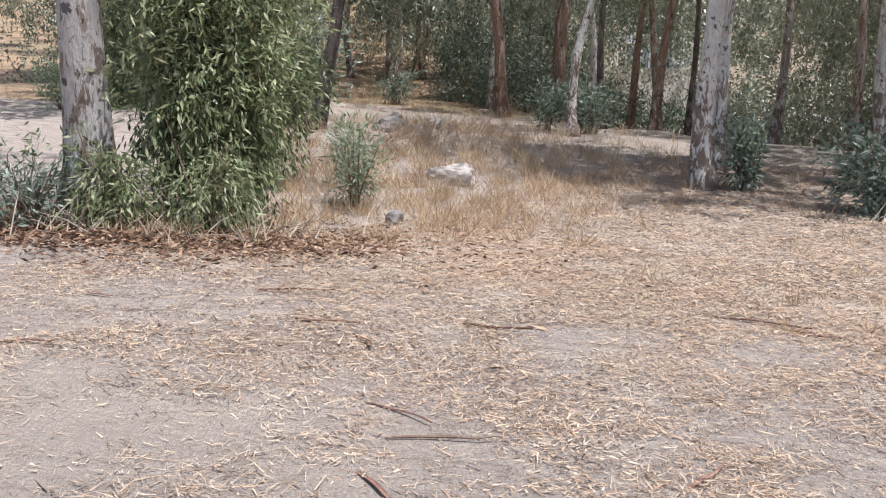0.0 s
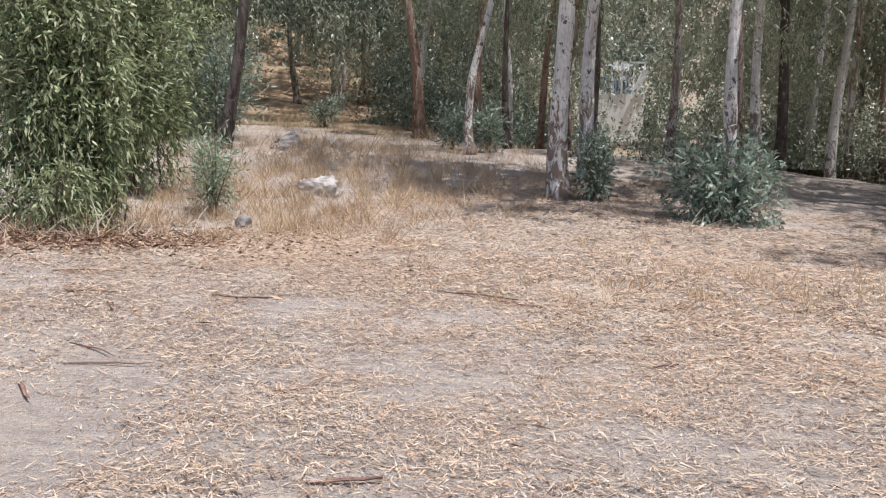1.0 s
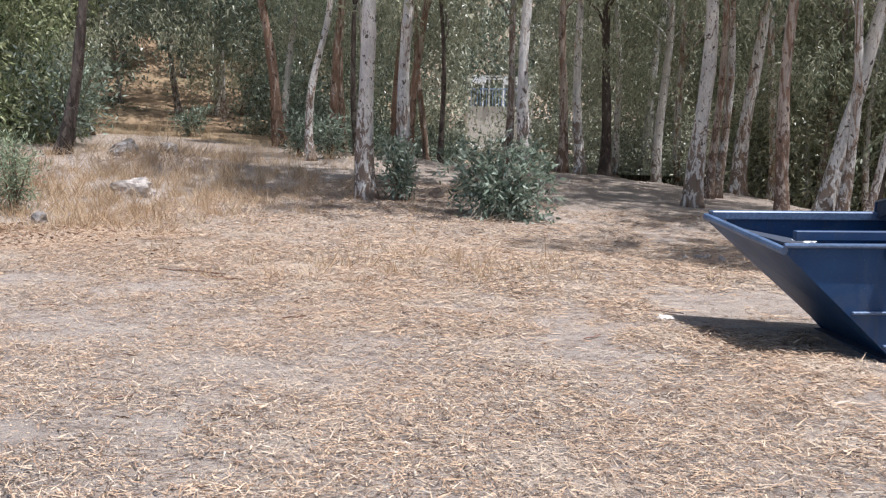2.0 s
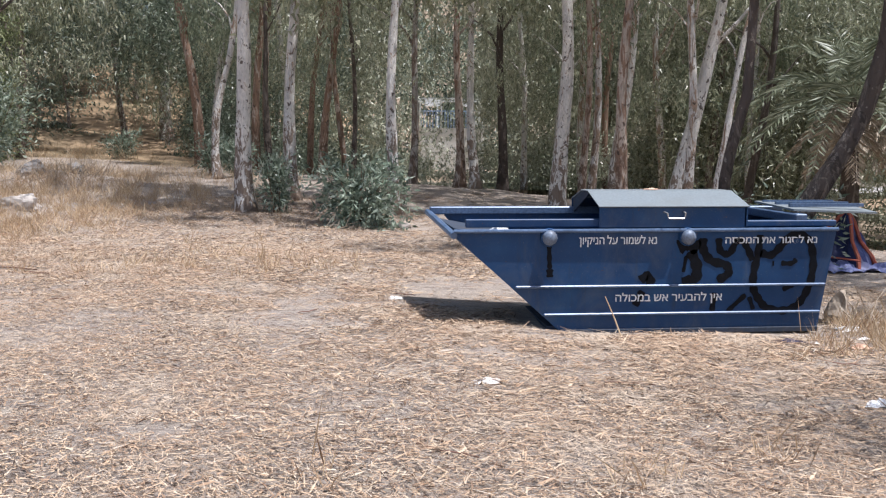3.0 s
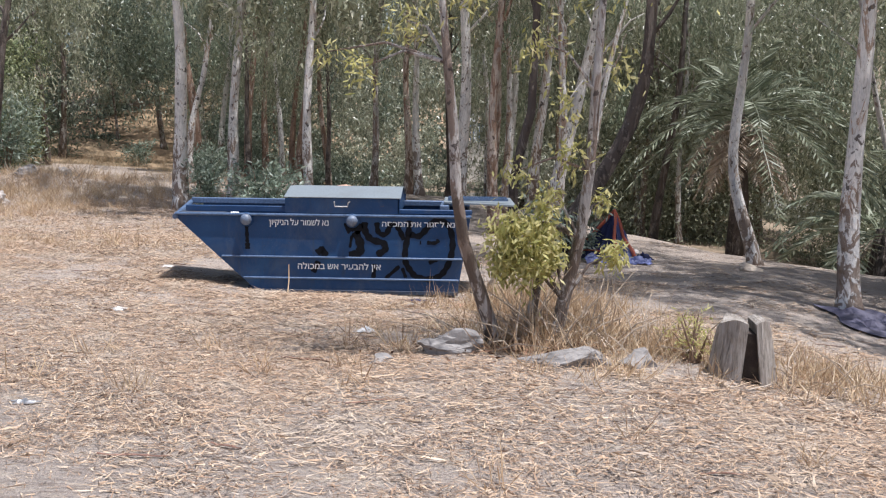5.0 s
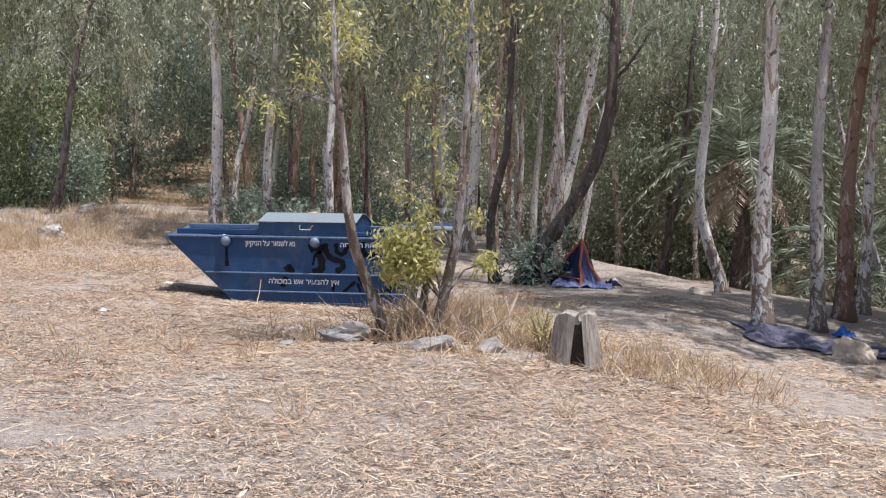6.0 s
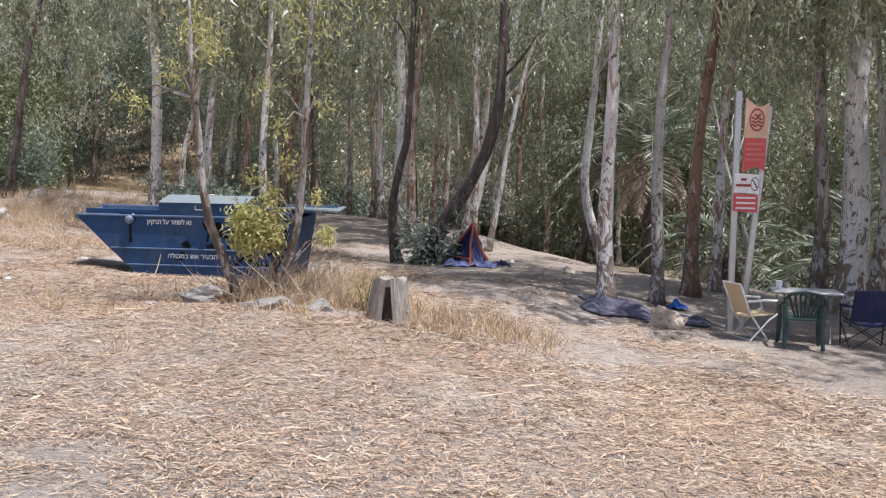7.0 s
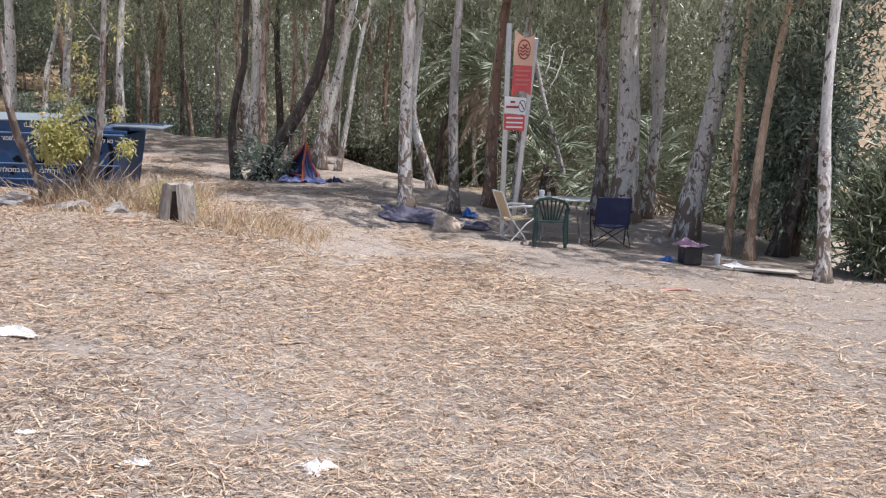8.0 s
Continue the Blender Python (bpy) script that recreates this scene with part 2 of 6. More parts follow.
def wob(x, y):
    return 0.5 * np.sin(1.7 * x + 0.6 * y + 1.1) * np.sin(1.3 * y - 0.5 * x) + 0.3 * np.sin(3.1 * x - 2.2 * y) + 0.2 * np.sin(4.7 * y + 1.9 * x + 2)


def height(x, y):
    x, y = np.asarray(x, float), np.asarray(y, float)
    xc, yc = np.clip(x, -30, 25), np.clip(y, -25, 40)
    z = 0.082 - 0.040 * xc + 0.0103 * yc
    d = np.maximum(0, yc - 3)
    z = z + 0.0032 * np.minimum(d, 11) ** 2 + 0.022 * np.maximum(0, d - 11)
    z = z - 0.1 * ease(3, 7, y) * (1 - ease(13, 17, y)) - 0.15 * np.exp(-((x + 7.8) ** 2 / 4 + (y - 6.6) ** 2 / 3))
    z = z + 0.20 * np.exp(-((x - 5.0) ** 2 / 5 + (y + 3.9) ** 2 / 4)) + 0.18 * np.exp(-((x - 8) ** 2 / 12 + (y - 2.5) ** 2 / 14))
    z = z + 5.2 * ease(33, 58, y) * np.exp(-((x + 17.0) / np.where(x > -17, 10.5, 6.0)) ** 2) + 0.35 * np.exp(-((x + 8.6) ** 2 / 2.5 + (y - 14.2) ** 2 / 1.2))
    z = z - 0.17 * ease(6.5, 9.5, x) * (1 - ease(-1, 2.5, y))
    z = z - 0.085 * np.exp(-((x - 1.7) ** 2 / 2.2 + (y - 0.5) ** 2 / 1.0))
    b = bank_distance(x, y)
    z = z - 1.15 * ease(0.0, 3.2, b) + 1.0 * ease(9, 50, b) + 64.0 * ease(70, 230, b) - 2.6 * ease(14, 36, x) * ease(3, 14, b) * (1 - 0.65 * ease(35, 62, b))
    far = np.hypot(x, y)
    z = z + 14.0 * ease(34, 130, far) * (b < 0)
    z = z + 0.018 * wob(x, y) + 0.05 * wob(x * 0.35, y * 0.35) + 0.03 * (field(x, y, 0.6, 41, 3) - 0.5) * (far < 40)
    return z


def lattice(i, j, seed):
    n = np.sin(i * 127.1 + j * 311.7 + seed * 74.7) * 43758.5453
    return n - np.floor(n)


def field(x, y, size, seed, octaves=4):
    """Smooth irregular noise from 0 to 1 with patches of the given size in metres."""
    x, y = np.asarray(x, float) / size, np.asarray(y, float) / size
    total, weight, amp = 0.0, 0.0, 1.0
    for k in range(octaves):
        i, j = np.floor(x), np.floor(y)
        u, v = x - i, y - j
        u, v = u * u * (3 - 2 * u), v * v * (3 - 2 * v)
        a = lattice(i, j, seed + k) * (1 - u) + lattice(i + 1, j, seed + k) * u
        b = lattice(i, j + 1, seed + k) * (1 - u) + lattice(i + 1, j + 1, seed + k) * u
        total, weight = total + amp * (a * (1 - v) + b * v), weight + amp
        x, y, amp = x * 2.03 + 7.1, y * 2.03 + 3.7, amp * 0.62
    return total / weight


def bare_dust(x, y):
    """Where the earth is swept to pale dust, from 0 to 1."""
    x, y = np.asarray(x, float), np.asarray(y, float)
    edge = 3.4 * (field(x, y, 1.9, 5) - 0.5) + 2.2 * (field(x, y, 0.5, 6) - 0.5)
    return ease(-1.5, 1.9, -8.7 - 0.6 * np.clip(y + 0.8, -0.3, 9) - x + 2.0 * edge) * ease(-1.6, 1.6, 1.2 - y + edge)


def litter_cover(x, y):
    """How thickly leaves and straw cover the earth, from 0 (bare) to 1: drifts with bare earth between them."""
    x, y = np.asarray(x, float), np.asarray(y, float)
    level = 0.485 + 0.045 * (1 - ease(-3, 2, x)) + 0.13 * ease(1.5, 3.5, y) * (1 - ease(14, 18, y)) * (1 - ease(0, 3, x)) + 0.05 * ease(-4, 1, x) * (1 - ease(-5, 0, y)) + 0.10 * ease(5, 8, x) * (1 - ease(-6, -3, y))
    level = level - 0.035 * (1 - ease(-6, -2.5, x)) * (1 - ease(0, 2.0, y)) - 0.22 * ease(-7.0, -3.0, bank_distance(x, y))
    drift = 0.55 * field(x, y * 1.25, 2.6, 11) + 0.45 * field(x + 9, y * 1.3, 0.75, 23)
    return ease(-0.115, 0.085, drift - 1 + level) * (1 - 0.85 * bare_dust(x, y))


def hz(x, y):
    return float(height(x, y))


def raw_mesh(name, verts, faces_n, faces, smooth=False):
    """A mesh from arrays: verts (n, 3), faces of faces_n corners (m, faces_n)."""
    me = bpy.data.meshes.new(name)
    verts, faces = np.asarray(verts, np.float32), np.asarray(faces, np.int32)
    me.vertices.add(len(verts))
    me.vertices.foreach_set("co", verts.ravel())
    me.loops.add(faces.size)
    me.loops.foreach_set("vertex_index", faces.ravel())
    me.polygons.add(len(faces))
    me.polygons.foreach_set("loop_start", np.arange(0, faces.size, faces_n, dtype=np.int32))
    if smooth:
        me.polygons.foreach_set("use_smooth", np.ones(len(faces), bool))
    me.update(calc_edges=True)
    return me


def grid_lines(lo, hi, step, reach, grow=1.22):
    mid = list(np.arange(lo, hi + step / 2, step))
    s = step
    while mid[-1] < reach:
        s *= grow
        mid.append(mid[-1] + s)
    s = step
    while mid[0] > -reach:
        s *= grow
        mid.insert(0, mid[0] - s)
    return np.array(mid)


gx, gy = grid_lines(-13, 16, 0.11, 900), grid_lines(-13.5, 12, 0.11, 900)
GX, GY = np.meshgrid(gx, gy)
GZ = height(GX, GY)
nx, ny = len(gx), len(gy)
idx = np.arange(nx * ny).reshape(ny, nx)
quads = np.stack([idx[:-1, :-1], idx[:-1, 1:], idx[1:, 1:], idx[1:, :-1]], -1).reshape(-1, 4)
ground = new("ground", raw_mesh("ground", np.stack([GX, GY, GZ], -1).reshape(-1, 3), 4, quads, True))
ground.data.materials.append(M_ground)
ground.data.attributes.new("bare_dust", "FLOAT", "POINT").data.foreach_set("value", bare_dust(GX, GY).ravel().astype(np.float32))
ground.data.attributes.new("shaded_soil", "FLOAT", "POINT").data.foreach_set("value", (ease(-7.5, -3.5, bank_distance(GX, GY)) * 0.9).ravel().astype(np.float32))
ground.data.attributes.new("litter_cover", "FLOAT", "POINT").data.foreach_set("value", litter_cover(GX, GY).ravel().astype(np.float32))
ground.data.materials.append(M_forest_floor)
cx_, cy_ = (gx[:-1] + gx[1:]) / 2, (gy[:-1] + gy[1:]) / 2
CX, CY = np.meshgrid(cx_, cy_)
# leafy floor past the bank, with the deep woods' shade put into its colour
shaded_floor = (bank_distance(CX, CY) > 1.3) | ((CY > 20.5) & (CX > -8.2) & (CY < 33))
# floor stays pale along the camera's sightline to the far slope
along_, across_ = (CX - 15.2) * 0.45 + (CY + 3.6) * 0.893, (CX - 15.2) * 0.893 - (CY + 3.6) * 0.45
shaded_floor &= ~((along_ > 0) & (across_ > -0.6 - 0.02 * along_) & (across_ < 3.0 + 0.05 * along_)) & ((np.hypot(CX, CY) < 70) | (across_ < -3) | (across_ > 30))
ground.data.materials.append(M_dry_slope)
slope = ((np.hypot(CX, CY) > 52) & (CX > 8) & (across_ > -12)) | ((CY > 24) & (CX < -7)) | ((CY > 34) & (CX < 0)) | ((CX < -14) & (CY > 18) & ~shaded_floor)
ground.data.polygons.foreach_set("material_index", np.where(slope, 2, shaded_floor.astype(np.int32)).astype(np.int32).ravel())
tagged(ground, "dry pale earth littered with straw and leaves", "ground", kind="structure")

rng = np.random.default_rng(7)


def unit(v):
    return v / np.maximum(np.linalg.norm(v, axis=-1, keepdims=True), 1e-9)


def leaf_arrays(base, along, length, width, r, fold=0.0):
    """Pointed leaves: each a quad from base along a direction."""
    n = len(base)
    side = unit(np.cross(along, r.normal(size=(n, 3))))
    mid = base + along * (length * 0.42)[:, None]
    tip = base + along * length[:, None]
    nrm = np.cross(along, side)
    v = np.stack([base, mid + side * (width / 2)[:, None] + nrm * (fold * width)[:, None], tip, mid - side * (width / 2)[:, None] + nrm * (fold * width)[:, None]], 1)
    return v.reshape(-1, 3), np.arange(4 * n).reshape(n, 4)


def strip_arrays(a, along, length, width, lift, r):
    """Flat straw pieces lying on the ground."""
    n = len(a)
    up = unit(np.stack([r.normal(0, 0.35, n), r.normal(0, 0.35, n), np.ones(n)], -1))
    side = unit(np.cross(along, up))
    b = a + along * length[:, None]
    b[:, 2] += lift
    w = (width / 2)[:, None]
    v = np.stack([a - side * w, a + side * w, b], 1)
    return v.reshape(-1, 3), np.arange(3 * n).reshape(n, 3)


def part(name, bm, material, parent, label="", smooth=False):
    """Links a bmesh as one mesh object under a thing or a part."""
    me = bpy.data.meshes.new(name)
    bmesh.ops.recalc_face_normals(bm, faces=bm.faces)
    if smooth:
        for f in bm.faces:
            f.smooth = True
    bm.to_mesh(me)
    bm.free()
    me.materials.append(material)
    ob = new(name, me)
    if parent is not None:
        ob.parent = parent
    if label:
        ob["label"] = label
    return ob


def part_me(name, me, material, parent, label=""):
    if not me.materials:
        me.materials.append(material)
    ob = new(name, me)
    if parent is not None:
        ob.parent = parent
    if label:
        ob["label"] = label
    return ob


def thing(name, label, category, m=None, group="", kind=""):
    ob = new(name)
    ob.empty_display_size = 0.2
    if m is not None:
        ob.matrix_basis = m
    return tagged(ob, label, category, group, kind)


def tube(bm, pts, radii, sides=8, cap=True, wobble=0.0, r=None):
    """A tube along points into a bmesh."""
    rings = []
    pts = [Vector(p) for p in pts]
    for i, p in enumerate(pts):
        d = (pts[min(i + 1, len(pts) - 1)] - pts[max(i - 1, 0)]).normalized()
        u = d.orthogonal().normalized() if i == 0 else (rings_u - d * rings_u.dot(d)).normalized()
        rings_u = u
        w = d.cross(u)
        ring = []
        for k in range(sides):
            a = 2 * math.pi * k / sides
            rad = radii[i] * (1 + (wobble * (r.random() - 0.5) if r is not None else 0))
            ring.append(bm.verts.new(p + (u * math.cos(a) + w * math.sin(a)) * rad))
        rings.append(ring)
    for a, b in zip(rings[:-1], rings[1:]):
        for k in range(sides):
            bm.faces.new((a[k], a[(k + 1) % sides], b[(k + 1) % sides], b[k]))
    if cap:
        bm.faces.new(rings[0][::-1])
        bm.faces.new(rings[-1])
    return bm


def box(bm, lo, hi, m=None, bevel=0.0):
    c = [(a + b) / 2 for a, b in zip(lo, hi)]
    s = [abs(b - a) for a, b in zip(lo, hi)]
    g = bmesh.ops.create_cube(bm, size=1, matrix=Matrix.Translation(c) @ Matrix.Diagonal((*s, 1)))
    if bevel:
        es = list({e for v in g["verts"] for e in v.link_edges})
        g2 = bmesh.ops.bevel(bm, geom=es, offset=bevel, segments=1, affect="EDGES")
        vs = list({v for f in g2["faces"] for v in f.verts} | {v for v in g["verts"] if v.is_valid})
    else:
        vs = g["verts"]
    if m is not None:
        bmesh.ops.transform(bm, matrix=m, verts=[v for v in vs if v.is_valid])
    return bm


# ---- trees ----
def hanging_crown(name, seed, n_sprays, per, radius, depth, leaf=(0.17, 0.03), low=-1.2, droop=0.9):
    """Hanging gum foliage round the origin: sprays of narrow leaves, with gaps between them."""
    r = np.random.default_rng(seed)
    n_bough = max(5, n_sprays // 16)
    boughs = r.normal(size=(n_bough, 3)) * np.array([radius * 0.55, radius * 0.55, depth * 0.33])
    boughs[:, 2] += depth * 0.5
    pick = r.integers(0, n_bough, n_sprays)
    anchors = boughs[pick] + r.normal(size=(n_sprays, 3)) * np.array([radius * 0.2, radius * 0.2, depth * 0.09])
    anchors[:, 2] = np.maximum(anchors[:, 2], low)
    out = unit(anchors * np.array([1, 1, 0.0]) + r.normal(size=(n_sprays, 3)) * 0.3)
    hang = r.uniform(0.4, 1.3, n_sprays)
    k = r.random((n_sprays, per))
    pos = anchors[:, None, :] + out[:, None, :] * (0.35 * np.sqrt(k))[..., None] * hang[:, None, None]
    pos[..., 2] -= (k ** 1.4) * hang[:, None]
    pos += r.normal(size=pos.shape) * 0.08
    pos = pos.reshape(-1, 3)
    n = len(pos)
    along = unit(r.normal(size=(n, 3)) * 0.5 + np.array([0, 0, -droop]))
    bough = boughs[np.repeat(pick, per)]
    facing = unit(unit(pos - bough) + r.normal(size=(n, 3)) * 0.45 + np.array([0, 0, 0.2]))
    side = unit(np.cross(along, facing)) * (r.uniform(0.7, 1.3, n) * leaf[1] * 0.62)[:, None]
    v = np.stack([pos - side, pos + side, pos + along * (r.uniform(0.7, 1.35, n) * leaf[0])[:, None]], 1).reshape(-1, 3)
    return raw_mesh(name, v, 3, np.arange(3 * n).reshape(n, 3))


CROWNS = [hanging_crown("gum_crown", 100 + i, 290, 24, 2.3, 6.5, (0.165, 0.030)) for i in range(5)]
SHADE_CROWNS = [hanging_crown("shade_crown", 300 + i, 230, 30, 2.6, 3.2, (0.21, 0.056)) for i in range(3)]
for c_me in SHADE_CROWNS:
    c_me.materials.append(M_leaf_gum)
CROWNS_THIN = [hanging_crown("thin_crown", 200 + i, 120, 20, 1.6, 5.0, (0.17, 0.030)) for i in range(3)]
for c_me in CROWNS:
    c_me.materials.append(M_leaf_gum)
for c_me in CROWNS_THIN:
    c_me.materials.append(M_leaf_gum_grey)

gum_count = 0


def gum_tree(x, y, d, lean, height_m=11.0, bark=None, crown=0, low=3.6, label="", bend=0.0, lean_y=0.0, fork=0.0, thin=False, sink=0.08, scale=1.0, group="gum trees along the stream", way=None, tops=0.0):
    """A gum tree: a flared tapering trunk with limbs, and hanging foliage."""
    global gum_count
    gum_count += 1
    r = random.Random(gum_count * 13 + 5)
    z0 = hz(x, y) - sink
    ob = thing("gum_tree", label or "tall gum tree with pale peeling bark", "tree", pose(x, y, z0), group=group)
    bm = bmesh.new()
    n = 18
    pts, rad = [], []
    ph, amp = r.random() * 6, 0.05 + d * 0.06
    for i in range(n):
        s = i / (n - 1)
        zz = height_m * 0.8 * (0.35 * s + 0.65 * s * s) if i else 0.0
        wx = amp * math.sin(ph + zz * 0.9) - amp * math.sin(ph)
        wy = amp * math.cos(ph * 1.3 + zz * 0.8) - amp * math.cos(ph * 1.3)
        if way:
            bx = float(np.interp(zz, [w[1] for w in way], [w[0] for w in way]))
            pts.append((bx + wx * 0.4, wy * 0.4, zz))
        else:
            pts.append((lean * zz + wx + bend * zz * zz * 0.02, lean_y * zz + wy, zz))
        flare = 0.55 * math.exp(-zz / (d * 1.1))
        rad.append(max(0.02, d / 2 * (1 - 0.62 * s) * (1 + flare) * (1 + 0.06 * math.sin(3.1 * zz + ph))))
    tube(bm, pts, rad, 12, True, 0.10, r)
    limbs = 4
    for k in range(limbs):
        i = min(n - 3, 11 + k + k // 2)
        a = r.random() * 6.28
        p0 = Vector(pts[i])
        ln = r.uniform(1.6, 3.0)
        q = [p0 + Vector((math.cos(a) * ln * t * 0.55 + 0.12 * math.sin(5 * t + k), math.sin(a) * ln * t * 0.55, ln * t * 0.85 - 0.35 * ln * t * t)) for t in (0, 0.25, 0.5, 0.75, 1)]
        tube(bm, q, [rad[i] * f for f in (0.42, 0.34, 0.26, 0.17, 0.06)], 6, True, 0.1, r)
    if fork:
        i = 6
        p0 = Vector(pts[i])
        q = [p0 + Vector((fork * t * 3.2, 0.2 * t, 4.5 * t)) for t in (0, 0.2, 0.45, 0.7, 1)]
        tube(bm, q, [rad[i] * f for f in (0.75, 0.62, 0.52, 0.4, 0.2)], 8, True, 0.1, r)
    part("trunk", bm, bark or M_bark_pale, ob, smooth=True)
    src = CROWNS_THIN if thin else CROWNS
    cr = part_me("crown", src[(crown + gum_count) % len(src)], M_leaf_gum, ob)
    top = pts[-5]
    # second crown, added above the view to shade the ground below
    if tops:
        hi = part_me("crown", SHADE_CROWNS[gum_count % 3], M_leaf_gum, ob)
        hi.matrix_basis = pose(top[0] + r.uniform(-0.6, 0.6), top[1] + r.uniform(-0.6, 0.6), max(low + 1.6, 6.2), 0, 0, r.uniform(0, 360)) @ Matrix.Diagonal((1.5 * tops, 1.5 * tops, 1, 1))
    cr.matrix_basis = pose(top[0], top[1], low + 1.5, 0, 0, r.uniform(0, 360)) @ Matrix.Diagonal((scale, scale, scale * r.uniform(0.9, 1.15), 1))
    return ob


# The stand in front of the stream, from the hill to the skip
gum_tree(-11.4, 5.3, 0.56, -0.01, 11, M_bark_grey, low=5.9, way=[(0, 0), (0.02, 3), (0.2, 10)], label="thick grey gum trunk beside a leafy thicket")
gum_tree(-10.6, 14.75, 0.34, 0.19, 10, M_bark_dark, low=2.7, label="dark leaning gum tree in deep shade")
gum_tree(-10.7, 36.9, 0.62, 0.02, 14, M_bark_pale, low=6.0, scale=1.5)
gum_tree(-9.6, 38.0, 0.56, 0.03, 14, M_bark_brown, low=5.5, scale=1.5)
gum_tree(-6.3, 22.0, 0.42, -0.12, 11, M_bark_brown, low=4.6, label="leaning gum tree with rusty brown bark")
gum_tree(-6.5, 25.5, 0.32, 0.08, 11, M_bark_pale, low=4.2, thin=True)
gum_tree(-4.88, 16.4, 0.25, 0.06, 10, M_bark_pale, low=4.4, way=[(0, 0), (-0.06, 0.6), (0.0, 1.6), (0.1, 2.2), (0.42, 3.4), (0.6, 4.6), (0.9, 9)], thin=True, label="slender curved gum tree with white bark")
gum_tree(-4.4, 24.8, 0.34, 0.02, 11, M_bark_brown, low=3.8)
gum_tree(-3.75, 19.4, 0.22, -0.03, 11, M_bark_dark, low=4.2, thin=True)
gum_tree(-3.4, 10.75, 0.40, -0.02, 13, M_bark_pale, low=6.8, scale=1.3, label="straight gum tree with white spotted bark")
gum_tree(-2.58, 12.75, 0.35, 0.035, 12, M_bark_pale, low=5.8, scale=1.3, tops=0.55)
gum_tree(-2.2, 20.2, 0.33, 0.09, 11, M_bark_brown, low=4.4)
gum_tree(-1.2, 20.6, 0.22, -0.02, 10, M_bark_dark, low=4.6)
gum_tree(-0.2, 11.0, 0.30, 0.02, 11, M_bark_pale, low=4.6, thin=True, label="gum tree with pale bark behind a round shrub", tops=0.8)
gum_tree(0.6, 19.0, 0.3, 0.04, 11, M_bark_grey, low=5.0)
gum_tree(1.95, 17.4, 0.3, 0.0, 11, M_bark_brown, low=5.0, tops=0.7)
gum_tree(2.35, 16.8, 0.30, -0.03, 11, M_bark_pale, low=4.4, thin=True, bend=-0.1)
gum_tree(3.3, 18.0, 0.34, 0.0, 11, M_bark_dark, low=3.6)
gum_tree(3.6, 11.7, 0.40, 0.005, 12, M_bark_pale, low=5.6, scale=1.35, label="stout gum tree with mottled bark", tops=0.8)
gum_tree(4.55, 13.2, 0.22, 0.0, 11, M_bark_brown, low=4.6, thin=True)
gum_tree(4.85, 13.5, 0.24, 0.01, 11, M_bark_pale, low=4.8, thin=True)
gum_tree(5.75, 14.4, 0.38, 0.055, 12, M_bark_pale, low=5.4, label="leaning gum tree with white bark", tops=0.8)
gum_tree(5.9, 23.0, 0.42, 0.1, 12, M_bark_pale, low=3.8)
gum_tree(5.72, 10.3, 0.40, 0.25, 10, M_bark_pale, low=5.6, way=[(0, 0), (0.16, 0.6), (0.42, 1.6), (0.75, 3.0), (1.0, 4.4), (1.6, 8.0)], label="leaning gum tree with white bark and a torn base")
gum_tree(6.0, 10.0, 0.26, 0.0, 10, M_bark_pale, low=5.4, thin=True, label="upright white gum stem beside a leaning one")
gum_tree(6.45, 9.95, 0.2, 0.2, 9, M_bark_pale, low=5.4, thin=True, label="upright white gum stem beside a leaning one")
gum_tree(9.3, 14.4, 0.3, 0.1, 11, M_bark_dark, low=4.2)
gum_tree(5.25, 4.4, 0.36, 0.3, 10, M_bark_dark, low=6.2, scale=1.2, way=[(0, 0), (0.22, 0.45), (0.6, 1.1), (1.0, 1.75), (1.35, 2.5), (1.58, 3.4), (1.66, 5.0), (1.7, 9.0)], label="dark leaning gum tree over the tent")
gum_tree(4.75, 4.7, 0.22, -0.03, 11, M_bark_dark, low=5.6, way=[(0, 0), (-0.12, 0.6), (-0.16, 1.3), (-0.05, 2.0), (0.16, 2.7), (0.24, 4.0), (0.4, 9.0)], label="dark twisted gum tree behind the skip", tops=0.4)
gum_tree(4.45, 9.3, 0.3, 0.02, 11, M_bark_brown, low=5.2, thin=True, label="gum tree with peeling brown bark behind the tent")
gum_tree(9.3, 5.4, 0.25, 0.0, 11, M_bark_pale, low=4.7, scale=1.0, way=[(0, 0), (-0.12, 0.5), (-0.42, 1.3), (-0.58, 2.0), (-0.55, 2.8), (-0.4, 4.4), (-0.1, 9.0)], label="slender curved gum tree in front of a palm")
# The stand beside the sign
gum_tree(8.87, 0.38, 0.29, -0.03, 12, M_bark_pale, low=5.8, scale=1.0, label="gum tree with grey-white bark over a tarp", tops=0.3)
gum_tree(9.75, 0.8, 0.23, 0.02, 11, M_bark_grey, low=4.9, tops=0.3)
gum_tree(10.5, 1.95, 0.29, 0.06, 11, M_bark_brown, low=3.9)
gum_tree(11.12, 2.9, 0.21, 0.06, 11, M_bark_pale, low=4.7, thin=True, label="slim gum tree with cream bark")
gum_tree(13.0, 6.1, 0.18, -0.28, 8, M_bark_grey, low=4.6, thin=True)
gum_tree(13.12, 1.6, 0.54, 0.03, 13, M_bark_pale, low=5.3, label="big gum tree with peeling grey bark beside the chairs", tops=0.7)
gum_tree(12.75, 2.1, 0.32, -0.01, 12, M_bark_grey, low=4.7)
gum_tree(13.66, 2.0, 0.29, 0.04, 11, M_bark_pale, low=4.7, fork=-0.1)
gum_tree(14.02, 0.25, 0.44, 0.085, 12, M_bark_pale, low=5.0, label="leaning gum tree with grey bark", tops=0.55)
